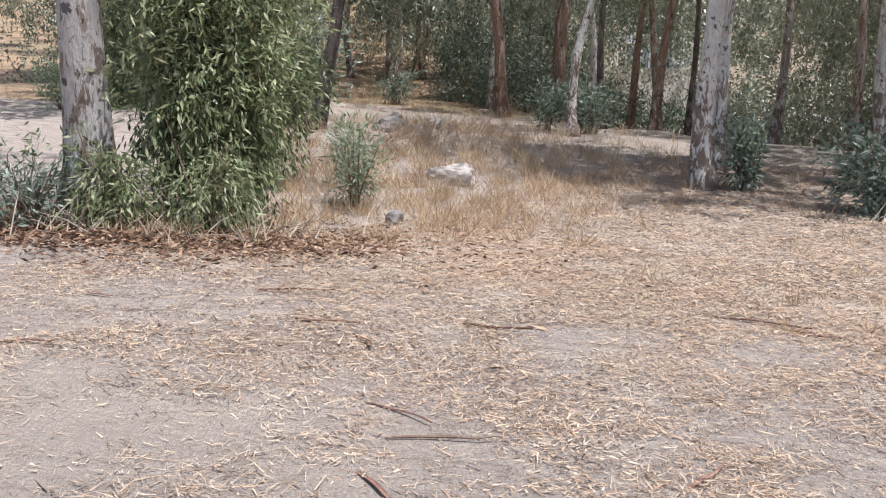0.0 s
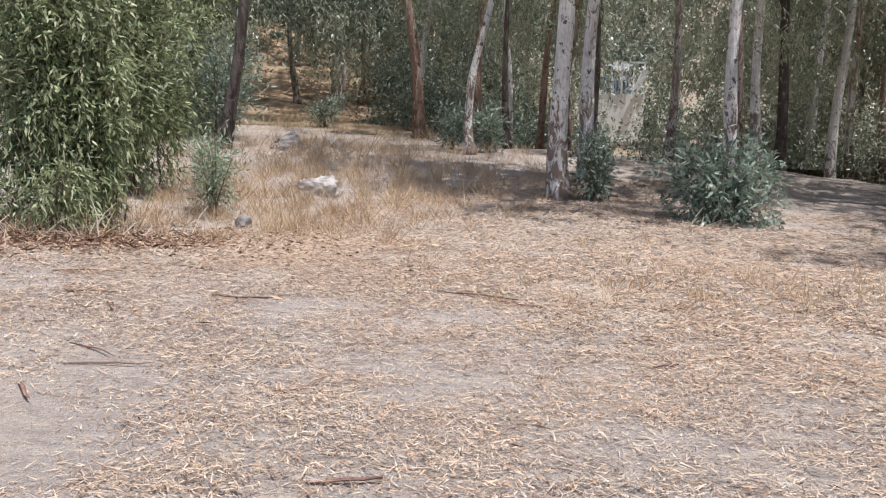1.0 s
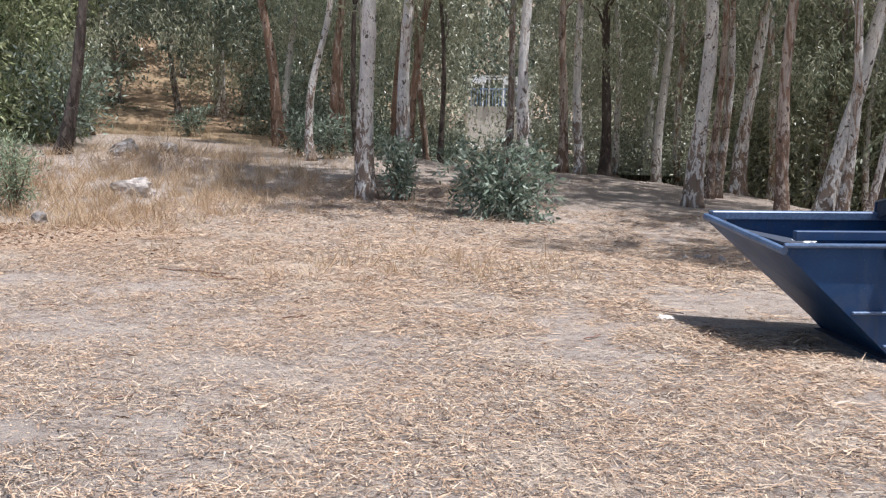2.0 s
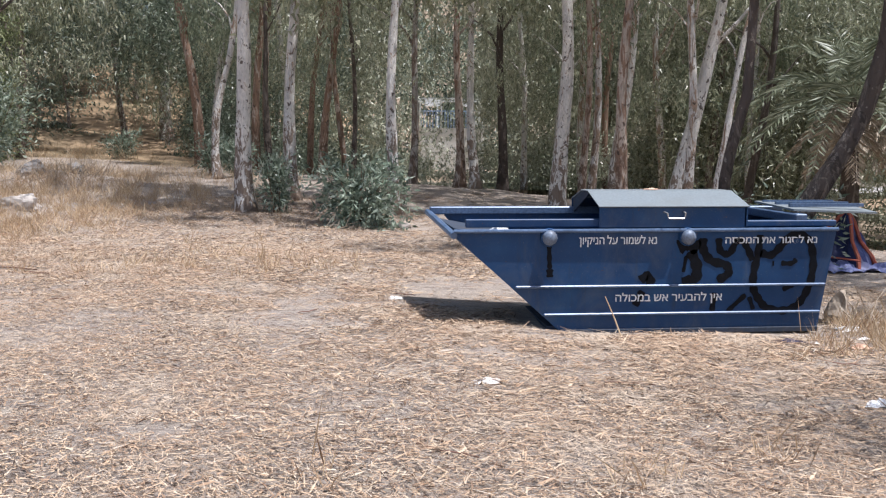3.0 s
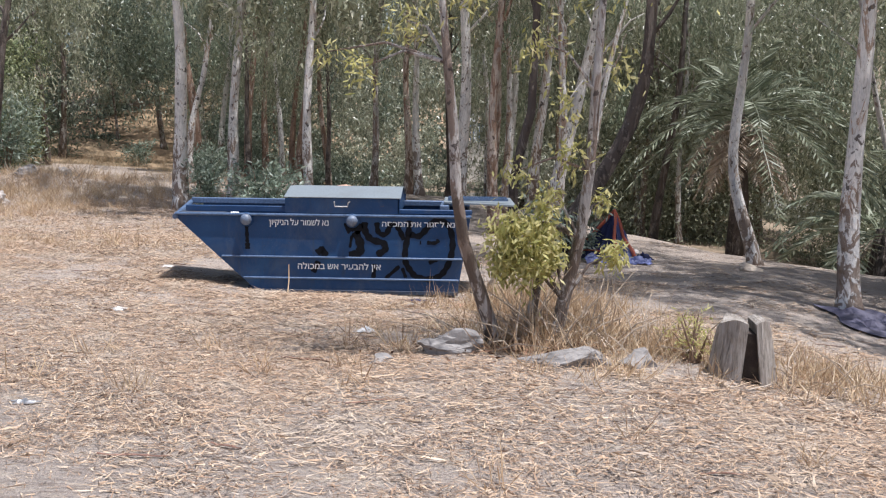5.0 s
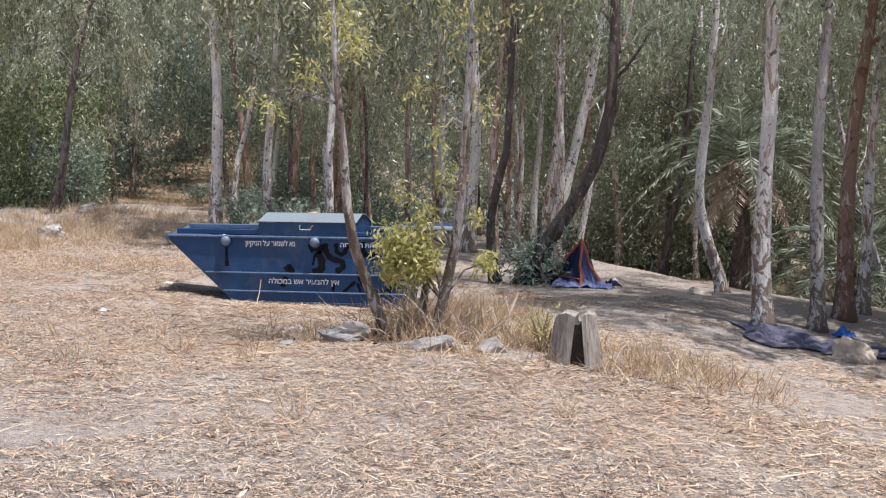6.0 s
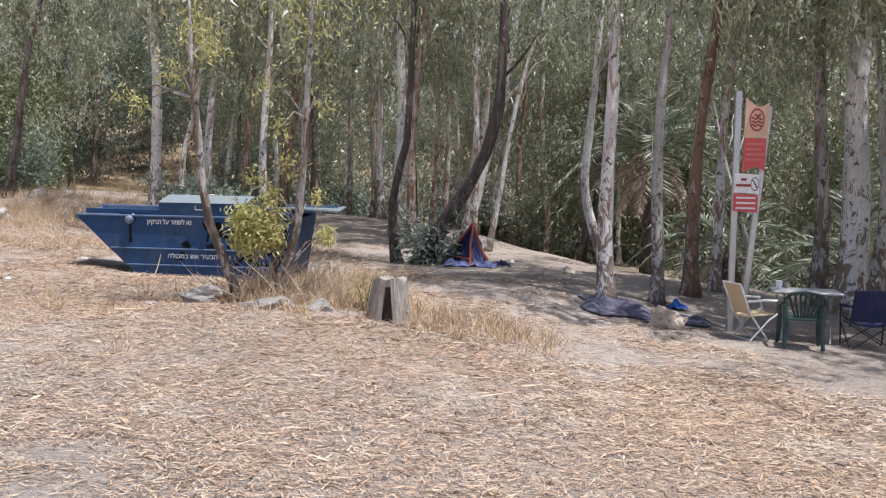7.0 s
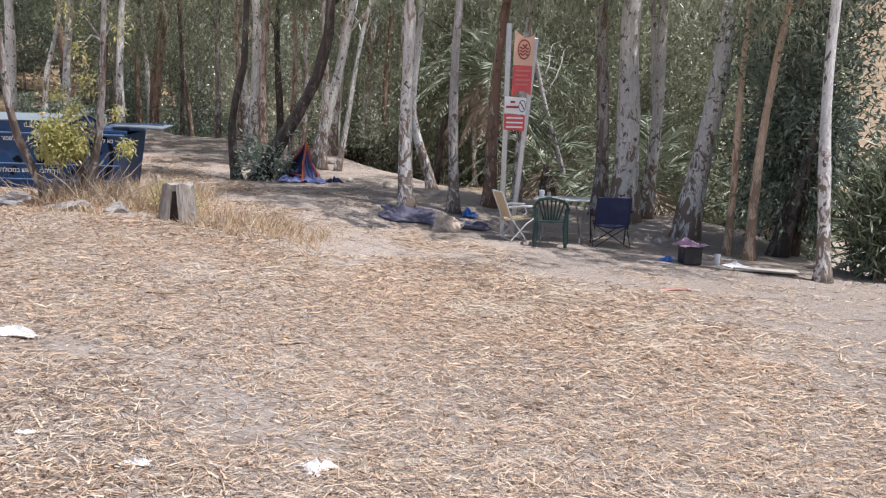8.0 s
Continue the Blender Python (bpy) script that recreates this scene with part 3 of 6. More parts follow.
gum_tree(14.3, -1.3, 0.15, 0.055, 9, M_bark_orange, low=4.4, thin=True, label="thin gum tree with bare orange bark")
gum_tree(14.5, -1.8, 0.18, 0.08, 10, M_bark_orange, low=4.6, thin=True, label="thin gum tree with bare orange bark", tops=0.5)
gum_tree(15.3, -0.9, 0.3, 0.14, 9, M_bark_dark, low=3.6, thin=True, label="dark brown gum trunk below the bank", tops=0.6)
gum_tree(14.95, -3.55, 0.21, -0.01, 10, M_bark_pale, low=3.7, scale=0.85, label="gum tree with spotted white bark at the bank")
gum_tree(17.7, -0.4, 0.26, 0.02, 10, M_bark_grey, low=4.3, label="gum tree with low hanging foliage below the bank")


for tx, ty, td, tl in ((-13.6, 18.4, 0.3, 0.06), (-12.3, 22.2, 0.26, -0.04), (-15.6, 21.0, 0.34, 0.05), (-17.2, 25.0, 0.3, -0.05), (-14.6, 28.5, 0.34, 0.03), (-18.5, 31.0, 0.4, 0.04), (-21.0, 27.0, 0.4, 0.0)):
    gum_tree(tx, ty, td, tl, 13, M_bark_grey, low=2.9, scale=1.3, tops=0.4, group="gum trees on the slope", label="gum tree with dense dark hanging foliage on the slope")


def off_sightlines(x, y):
    """False on the camera's sightlines to the far slope and the terrace, which stay clear of growth."""
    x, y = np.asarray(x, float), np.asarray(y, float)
    # corridor from the last camera position towards the far slope, cleared to fit its view
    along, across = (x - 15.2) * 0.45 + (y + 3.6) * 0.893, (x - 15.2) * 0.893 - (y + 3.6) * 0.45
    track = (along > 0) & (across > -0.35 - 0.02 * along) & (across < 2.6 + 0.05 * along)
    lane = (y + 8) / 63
    terrace_view = (np.abs(x - (-1.0 + 6.1 * lane)) < 1.7 + 1.0 * (1 - lane)) & (y > 18) & (y < 54) & (np.sin(x * 2.9 + y * 1.3) > -0.9)
    return ~(track | terrace_view)


def on_sightline(x, y, margin):
    """True on the sightline along which the terrace shows from the camera."""
    lane = (y + 8) / 63
    return 13 < y < 54 and abs(x - (-1.0 + 6.1 * lane)) < margin + 1.0 * (1 - lane)


# Further woods past the stream
wood = random.Random(31)
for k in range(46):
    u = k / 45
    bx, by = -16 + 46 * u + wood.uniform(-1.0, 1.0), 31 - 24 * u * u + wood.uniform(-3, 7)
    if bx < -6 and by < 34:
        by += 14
    if on_sightline(bx, by, 2.8) or not all(bool(off_sightlines(bx + k_, by)) for k_ in (-3.4, -1.7, 0, 1.7, 3.4)):
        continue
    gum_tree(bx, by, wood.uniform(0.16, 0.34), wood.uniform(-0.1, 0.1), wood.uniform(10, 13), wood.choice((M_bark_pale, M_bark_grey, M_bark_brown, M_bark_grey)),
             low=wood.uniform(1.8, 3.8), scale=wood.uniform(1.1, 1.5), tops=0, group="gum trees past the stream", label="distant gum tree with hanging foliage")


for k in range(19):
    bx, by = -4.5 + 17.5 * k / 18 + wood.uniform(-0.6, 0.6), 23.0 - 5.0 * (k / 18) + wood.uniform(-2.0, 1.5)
    if on_sightline(bx, by, 1.6) or not bool(off_sightlines(bx, by)):
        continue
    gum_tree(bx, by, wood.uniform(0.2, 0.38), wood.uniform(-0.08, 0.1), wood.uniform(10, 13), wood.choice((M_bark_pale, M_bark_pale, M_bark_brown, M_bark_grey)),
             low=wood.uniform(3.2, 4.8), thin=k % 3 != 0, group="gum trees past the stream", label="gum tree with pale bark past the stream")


def leaf_mass(name, label, boxes, n, leaf, material, seed, category="foliage", clump=(0.4, 0.4, 0.75), per=70):
    """Many leaves in hanging clumps over a region: far woods and undergrowth that nobody could count."""
    r = np.random.default_rng(seed)
    vs = []
    for (cx, cy, cz, sx, sy, sz, share) in boxes:
        m = int(n * share)
        clumps = max(6, m // per)
        c = r.uniform(-1, 1, (clumps, 3)) * np.array([sx, sy, sz]) + np.array([cx, cy, cz])
        c[:, 2] += height(c[:, 0], c[:, 1])
        grow = r.uniform(0.55, 1.7, clumps)
        which = r.integers(0, clumps, m)
        off = unit(r.normal(size=(m, 3))) * (0.35 + 0.75 * r.random(m) ** 0.6)[:, None] * 1.6
        p = c[which] + off * np.array(clump) * grow[which][:, None]
        keep = off_sightlines(p[:, 0], p[:, 1])
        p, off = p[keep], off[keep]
        m = len(p)
        p[:, 2] = np.maximum(p[:, 2], height(p[:, 0], p[:, 1]) + 0.05)
        al = unit(r.normal(size=(m, 3)) * 0.6 + np.array([0, 0, -0.6]))
        side = unit(np.cross(al, unit(off) + r.normal(size=(m, 3)) * 0.45 + np.array([0, 0, 0.2])))
        ln, wd = (r.uniform(0.6, 1.4, m) * leaf[0])[:, None], (r.uniform(0.7, 1.3, m) * leaf[1] * 0.62)[:, None]
        vs.append(np.stack([p - side * wd, p + side * wd, p + al * ln], 1).reshape(-1, 3))
    v = np.concatenate(vs)
    ob = new(name, raw_mesh(name, v, 3, np.arange(len(v)).reshape(-1, 3)))
    ob.data.materials.append(material)
    return tagged(ob, label, category, kind="stuff")


leaf_mass("far_woods", "dense grey-green woodland past the stream", [(2, 44, 6, 14, 6, 9, 0.3), (17, 36, 6, 11, 7, 9, 0.3), (30, 21, 5, 9, 8, 8, 0.26), (40, 2, 4, 6, 12, 5, 0.14)], 210000, (0.30, 0.095), M_leaf_far, 3, "woods", (0.6, 0.6, 0.75), 240)
leaf_mass("far_woods", "dark blue-green woodland on the hillside", [(-14, 53, 8, 12, 4, 10, 0.45), (-20, 42, 9, 5, 7, 11, 0.45)], 130000, (0.28, 0.09), M_leaf_shade, 13, "woods", (0.6, 0.6, 0.75), 240)
leaf_mass("far_woods", "dark green trees behind the terrace", [(5.5, 67, 6, 11, 3, 8, 1.0)], 26000, (0.5, 0.19), M_leaf_shade, 33, "woods", (0.9, 0.9, 1.0), 200)
leaf_mass("hillside_trees", "dark green trees and bushes on the slope", [(-19, 29, 3.4, 4, 4, 3.8, 0.22), (-5.0, 31, 2.0, 2.6, 2, 2.4, 0.07), (-7.4, 30, 1.0, 0.9, 2.5, 1.2, 0.05), (-16.2, 28, 1.6, 1.4, 3.2, 1.8, 0.08), (-18, 25, 2, 2.4, 2, 2.4, 0.07)], 110000, (0.17, 0.05), M_leaf_shade, 8, "bushes", (0.38, 0.38, 0.6), 130)
leaf_mass("hillside_trees", "feathery light green trees on the slope", [(-14.2, 19, 2.4, 2.4, 2.5, 2.6, 1.0)], 32000, (0.17, 0.05), M_leaf_thicket, 38, "bushes", (0.45, 0.45, 0.6), 170)
leaf_mass("undergrowth", "dark green undergrowth along the stream bank", [(-1.5, 26.5, 0.7, 5.5, 1.8, 0.8, 0.24), (18.2, -1, 0.9, 1.6, 4, 1.2, 0.16)], 110000, (0.16, 0.045), M_leaf_shade, 4, "undergrowth", (0.4, 0.4, 0.55), 130)
leaf_mass("undergrowth", "grey-green undergrowth behind the trunks", [(4.5, 24.0, 1.2, 4, 1.6, 1.2, 0.6), (9.5, 20.5, 1.2, 3, 1.8, 1.1, 0.4)], 52000, (0.16, 0.045), M_leaf_far, 24, "undergrowth", (0.4, 0.4, 0.55), 130)
leaf_mass("undergrowth", "olive green saplings and scrub along the stream bank", [(11.0, 19.0, 2.2, 3.0, 2.0, 2.0, 0.3), (16.0, 14.0, 2.0, 2.0, 3, 2.2, 0.3), (17.8, 6.5, 1.8, 2.0, 4, 2.0, 0.4)], 90000, (0.16, 0.04), M_leaf_gum, 14, "undergrowth", (0.36, 0.36, 0.7), 150)
leaf_mass("hanging_foliage", "curtain of hanging grey-green gum foliage past the stream", [(5, 26, 6.0, 6, 2.5, 2.4, 1.0)], 48000, (0.19, 0.045), M_leaf_far, 5, "foliage", (0.34, 0.34, 0.95), 170)
leaf_mass("hanging_foliage", "curtain of hanging dark green gum foliage past the stream", [(-5, 29, 6.0, 8, 2.5, 2.4, 1.0)], 46000, (0.19, 0.045), M_leaf_shade, 35, "foliage", (0.34, 0.34, 0.95), 170)
leaf_mass("hanging_foliage", "curtain of hanging olive gum foliage past the stream", [(13, 19.5, 5.4, 4, 2.5, 2.2, 0.44), (18.5, 10, 5.0, 2.5, 4, 2.2, 0.38), (19.5, 1, 4.4, 2, 4, 2.0, 0.18)], 90000, (0.19, 0.045), M_leaf_gum, 15, "foliage", (0.34, 0.34, 0.95), 170)
# leaf clumps added over the view, only to block sun from the woods
leaf_mass("woodland_canopy", "unseen gum leaf canopy added to shade the woods", [(1, 27, 9.5, 17, 7.0, 1.2, 0.62), (19, 11, 9, 4, 8, 1.5, 0.12), (-13.5, 17, 9, 3, 5, 1.5, 0.12), (-16, 32, 11, 6, 8, 2, 0.14)], 30000, (0.30, 0.11), M_leaf_gum, 6, "canopy", (0.9, 0.9, 0.35), 320)


leaf_mass("slope_scrub", "dry scrub and green bushes on the far slope", [(74, 112, 0.7, 26, 18, 0.7, 0.6), (60, 70, 0.5, 20, 8, 0.6, 0.4)], 26000, (0.6, 0.2), M_leaf_shade, 36, "scrub", (0.9, 0.9, 0.55), 180)


def bush(name, x, y, w, h, n, leaf, material, seed, label, stems=7, category="bush", droop=0.0, spray=0):
    """A leafy shrub: stems from one root and leaves in clumps round them."""
    r = np.random.default_rng(seed)
    rr = random.Random(seed)
    ob = thing(name, label, category, pose(x, y, hz(x, y) - 0.02))
    tips = []
    for k in range(stems):
        bm = bmesh.new()
        a = rr.random() * 6.28
        ln, sp = h * rr.uniform(0.55, 1.0), w * 0.5 * rr.uniform(0.2, 0.85)
        q = [Vector((math.cos(a) * sp * t ** 1.2 + 0.05 * math.cos(k), math.sin(a) * sp * t ** 1.2 + 0.05 * math.sin(k), ln * t)) for t in (0, 0.33, 0.66, 1)]
        tube(bm, q, [0.022, 0.016, 0.010, 0.004], 5)
        part("stem", bm, M_twig, ob)
        tips += [q[1], q[2], q[3], q[2].lerp(q[3], 0.5), q[1].lerp(q[2], 0.5)]
    tips = np.array(tips)
    p = tips[r.integers(0, len(tips), n)] + r.normal(size=(n, 3)) * np.array([w * 0.14, w * 0.14, h * 0.10])
    if spray:
        k = n // spray
        root = tips[r.integers(0, len(tips), k)] + r.normal(size=(k, 3)) * np.array([w * 0.15, w * 0.15, h * 0.07])
        way_out = unit(root * np.array([1, 1, 0]) + r.normal(size=(k, 3)) * 0.4)
        s_ = r.random((k, spray))
        span = r.uniform(0.3, 0.75, k)[:, None]
        p = root[:, None, :] + way_out[:, None, :] * (0.5 * np.sqrt(s_) * span)[..., None]
        p[..., 2] -= s_ ** 1.5 * span
        p = (p + r.normal(size=p.shape) * 0.055).reshape(-1, 3)
        n = len(p)
    p[:, 2] = np.clip(p[:, 2], 0.03, None)
    out = unit(p - np.array([0, 0, h * 0.3]))
    al = unit(out * 0.6 + r.normal(size=(n, 3)) * 0.6 + np.array([0, 0, -droop]))
    v, f = leaf_arrays(p, al, r.uniform(0.6, 1.3, n) * leaf[0], r.uniform(0.7, 1.3, n) * leaf[1], r)
    part_me("leaves", raw_mesh("leaves", v, 4, f), material, ob)
    return ob


# Thicket beside the thick trunk, and the shrubs on the clearing
bush("thicket", -10.5, 5.8, 1.05, 4.4, 15000, (0.13, 0.033), M_leaf_thicket, 11, "dense leafy gum thicket with hanging leaves", 20, droop=1.1, spray=36)
bush("thicket", -9.95, 6.1, 0.85, 3.6, 7500, (0.13, 0.033), M_leaf_thicket, 12, "dense leafy gum thicket with hanging leaves", 15, droop=1.1, spray=36)
bush("thicket", -10.4, 8.6, 1.9, 4.8, 13000, (0.135, 0.034), M_leaf_thicket, 13, "tall leafy gum thicket behind a lower one", 18, droop=0.6, spray=36)
bush("thicket", -11.8, 4.65, 0.95, 0.75, 1000, (0.11, 0.022), M_leaf_bush, 14, "low grey-green thicket at a gum trunk", 14, droop=0.1)
bush("thicket", -11.05, 4.95, 0.7, 1.1, 2200, (0.12, 0.026), M_leaf_thicket, 31, "low leafy thicket hiding the foot of a gum trunk", 12, droop=0.8, spray=26)
bush("thicket", -10.15, 5.2, 0.9, 1.3, 2200, (0.12, 0.024), M_leaf_thicket, 32, "low leafy edge of a gum thicket above dead twigs", 12, droop=0.9, spray=26)
bush("shrub", -16.6, 16.0, 1.3, 1.2, 900, (0.15, 0.035), M_leaf_sapling, 35, "grey-green bush beside a dusty track", 8)
bush("shrub", -13.2, 5.9, 1.2, 0.9, 1200, (0.13, 0.02), M_leaf_sapling, 15, "grey-green shrub with narrow leaves", 9, droop=0.1)
bush("gum_sapling", -8.85, 7.5, 0.85, 1.3, 1700, (0.11, 0.02), M_leaf_sapling, 16, "grey-green gum sapling in dry grass", 7)
bush("shrub", -1.0, 9.2, 1.45, 1.45, 3400, (0.16, 0.05), M_leaf_bush, 17, "rounded green shrub with broad leaves", 13, droop=0.25, spray=14)
bush("shrub", -2.75, 10.7, 0.8, 1.25, 1300, (0.14, 0.042), M_leaf_bush, 18, "green shoots at the foot of a gum tree", 7)
bush("shrub", -4.4, 17.2, 1.2, 1.2, 1000, (0.17, 0.045), M_leaf_bush, 19, "green shrub between gum trunks", 8)
bush("shrub", -5.35, 17.9, 1.1, 1.2, 800, (0.17, 0.045), M_leaf_bush, 20, "green shrub between gum trunks", 8)
bush("shrub", -9.6, 24.5, 1.2, 1.1, 1000, (0.17, 0.045), M_leaf_bush, 21, "dark green shrub at the foot of the slope", 8)
bush("shrub", -11.4, 17.5, 2.6, 2.4, 2400, (0.2, 0.05), M_leaf_bush, 22, "dark green shrub on the slope", 12)
bush("shrub", 5.55, 4.4, 1.1, 1.25, 2000, (0.14, 0.042), M_leaf_bush, 23, "dark green shrub behind the tent", 11, droop=0.3, spray=14)
bush("weed", 5.66, -3.85, 0.45, 0.42, 320, (0.06, 0.014), M_leaf_yellow, 25, "small yellow-green weed beside a stump", 8)
bush("weed", 6.0, -3.65, 0.4, 0.36, 240, (0.06, 0.012), M_leaf_yellow, 26, "small yellow-green weed beside a stump", 7)


bush("shrub", 15.75, -0.6, 2.3, 5.4, 17000, (0.14, 0.042), M_leaf_shade, 27, "tall dark green shrub on the bank", 20, droop=0.4, spray=24)
bush("shrub", 16.0, -3.0, 1.3, 1.9, 5000, (0.26, 0.03), M_leaf_under, 28, "dark green reedy shrub below the bank", 16)
bush("shrub", 16.9, -2.4, 1.4, 2.5, 5000, (0.28, 0.03), M_leaf_under, 29, "dark green reedy shrub below the bank", 14)


def young_tree(x, y, pts, rad, label, sprays, seed, leaf_mat, leaf_n, leaf=(0.12, 0.03)):
    """A slim young tree: one bent stem, side twigs and loose foliage round given points."""
    ob = thing("young_tree", label, "tree", pose(x, y, hz(x, y) - 0.05), group="young trees among the rocks")
    bm = bmesh.new()
    rr = random.Random(seed)
    tube(bm, pts, rad, 9, True, 0.1, rr)
    part("trunk", bm, M_bark_grey, ob, smooth=True)
    r = np.random.default_rng(seed)
    ps = []
    stem = [Vector(p) for p in pts]
    for (cx, cy, cz, s, share) in sprays:
        c = Vector((cx, cy, cz))
        root = min(stem, key=lambda p: (p - c).length + max(0, p.z - c.z) * 2)
        mid = root.lerp(c, 0.5) + Vector((0, 0, 0.12))
        part("branch", tube(bmesh.new(), [root, mid, c], [0.018, 0.012, 0.005], 5), M_bark_grey, ob)
        m = int(leaf_n * share)
        ps.append(np.array(c) + r.normal(size=(m, 3)) * np.array([s, s, s * 1.1]) * (0.75 if cz < 4 else 1.0))
    p = np.concatenate(ps)
    al = unit(r.normal(size=p.shape) * 0.6 + np.array([0, 0, -0.6]))
    v, f = leaf_arrays(p, al, r.uniform(0.6, 1.3, len(p)) * leaf[0], r.uniform(0.7, 1.3, len(p)) * leaf[1], r)
    part_me("leaves", raw_mesh("leaves", v, 4, f), leaf_mat, ob)
    return ob


# sprays above 4 m are unseen, added to cast shade on the straw
young_tree(4.0, -3.55, [(0.02, 0, -0.05), (-0.05, -0.04, 0.25), (-0.15, -0.1, 0.55), (-0.3, -0.2, 1.0), (-0.37, -0.28, 1.45), (-0.405, -0.31, 2.0), (-0.46, -0.315, 2.5), (-0.506, -0.32, 3.0), (-0.55, -0.3, 3.9)],
           [0.08, 0.066, 0.06, 0.054, 0.048, 0.044, 0.038, 0.03, 0.01], "slim bent young tree with a bare grey stem",
           [(-0.8, -0.2, 2.85, 0.13, 0.1), (-1.2, -0.2, 2.45, 0.1, 0.07), (-0.5, -0.1, 3.35, 0.2, 0.34), (-0.25, -0.2, 3.1, 0.12, 0.1), (-1.5, -0.1, 2.6, 0.07, 0.03), (-0.5, 0.0, 4.8, 0.5, 0.7), (-0.1, 0.3, 5.2, 0.5, 0.9), (0.6, 0.2, 5.1, 0.5, 0.9)], 41, M_leaf_yellow, 1100, (0.09, 0.022))
young_tree(4.52, -3.5, [(-0.02, 0, -0.05), (0.03, 0, 0.2), (0.08, 0, 0.45), (0.2, -0.02, 1.0), (0.27, -0.05, 1.6), (0.3, -0.05, 2.3), (0.34, -0.05, 3.1), (0.36, 0.0, 4.1)],
           [0.075, 0.066, 0.06, 0.052, 0.046, 0.04, 0.032, 0.012], "young tree with yellow-green leaves and a rough stem",
           [(-0.42, -0.15, 1.08, 0.12, 0.18), (-0.18, -0.2, 1.05, 0.12, 0.18), (-0.46, -0.1, 0.82, 0.1, 0.14), (-0.25, -0.2, 0.78, 0.11, 0.14), (-0.06, -0.12, 0.85, 0.08, 0.08), (-0.12, -0.15, 1.36, 0.1, 0.05), (-0.35, 0.0, 1.6, 0.1, 0.02),
            (0.1, -0.1, 1.75, 0.1, 0.03), (0.42, 0.1, 1.35, 0.08, 0.02), (0.52, 0.1, 0.86, 0.08, 0.06), (0.05, -0.2, 2.2, 0.1, 0.02), (0.5, 0.0, 2.5, 0.12, 0.02), (-0.2, 0.0, 2.7, 0.14, 0.03), (0.3, 0.1, 3.4, 0.25, 0.06), (0.3, 0.1, 4.6, 0.45, 0.5), (0.9, 0.0, 4.9, 0.5, 0.6)], 42, M_leaf_yellow, 3300, (0.085, 0.026))
young_tree(4.34, -3.25, [(0, 0, -0.05), (0.0, 0, 0.3), (0.05, 0, 0.6), (0.1, 0, 0.85), (0.12, 0, 1.1)], [0.06, 0.05, 0.04, 0.03, 0.012], "short grey young tree overgrown with dry grass",
           [(0.05, -0.1, 0.8, 0.1, 0.6), (0.1, -0.1, 1.1, 0.1, 0.4)], 43, M_leaf_yellow, 160)


def palm(x, y, z, n, length, seed, label, dead=8):
    """A low date palm: arching fronds with narrow leaflets, and dead ones hanging below."""
    ob = thing("date_palm", label, "palm", pose(x, y, hz(x, y)))
    r = np.random.default_rng(seed)
    bm = bmesh.new()
    tube(bm, [(0, 0, -0.1), (0.05, 0, z * 0.5), (0.0, 0, z + 0.1)], [0.3, 0.24, 0.08], 10, True, 0.25, random.Random(seed))
    part("trunk", bm, M_bark_dark, ob)
    for k in range(n + dead):
        alive = k < n
        a = k * 2.4 + r.uniform(-0.3, 0.3)
        el = r.uniform(-0.15, 1.25) if alive else r.uniform(-1.1, -0.5)
        ln = length * r.uniform(0.75, 1.05) * (1 if alive else 0.55)
        t = np.linspace(0, 1, 34)
        sag = 0.75 if alive else 0.35
        rx = np.cos(el) * ln * t
        rz = z + np.sin(el) * ln * t - sag * ln * t ** 2.2 * (0.35 + 0.65 * math.cos(el))
        c = np.stack([rx * math.cos(a), rx * math.sin(a), rz], -1)
        c[:, 2] = np.maximum(c[:, 2], 0.1)
        tan = unit(np.gradient(c, axis=0))
        side = unit(np.cross(tan, np.array([0, 0, 1.0])))
        base, al, le, wi = [], [], [], []
        for sgn in (-1, 1):
            for i in range(5, 34):
                s = t[i]
                base.append(c[i])
                al.append(unit(tan[i] * 0.75 + side[i] * sgn * 0.8 + np.array([0, 0, 0.18 - 0.4 * s]) + r.normal(size=3) * 0.09))
                le.append(0.5 * (1.15 - s) * (0.4 + 1.5 * min(s, 0.4)) * length / 2.6 + 0.07)
                wi.append(0.05)
        v, f = leaf_arrays(np.array(base), np.array(al), np.array(le), np.array(wi), r)
        w = 0.016 * (1 - 0.8 * t)[:, None]
        rv = np.stack([c - side * w, c + side * w], 1).reshape(-1, 3)
        rf = np.array([[2 * i, 2 * i + 1, 2 * i + 3, 2 * i + 2] for i in range(33)]) + len(v)
        part_me("frond", raw_mesh("frond", np.concatenate([v, rv]), 4, np.concatenate([f, rf])), M_palm if alive else M_dead_twig, ob)
    return ob


palm(11.2, 12.6, 4.2, 46, 3.8, 51, "spreading date palm with grey-green fronds", 22)
palm(15.0, 10.5, 0.9, 22, 2.8, 52, "low date palm in the undergrowth", 6)
palm(14.5, 5.2, 1.4, 26, 3.2, 53, "low date palm behind the gum trees", 6)
palm(16.5, 2.5, 0.8, 20, 2.5, 54, "low date palm behind the gum trees", 4)
palm(17.6, -1.5, 0.6, 20, 2.4, 55, "low date palm at the stream bank", 4)
palm(12.2, 6.6, 1.3, 24, 3.0, 56, "low date palm behind the sign", 4)

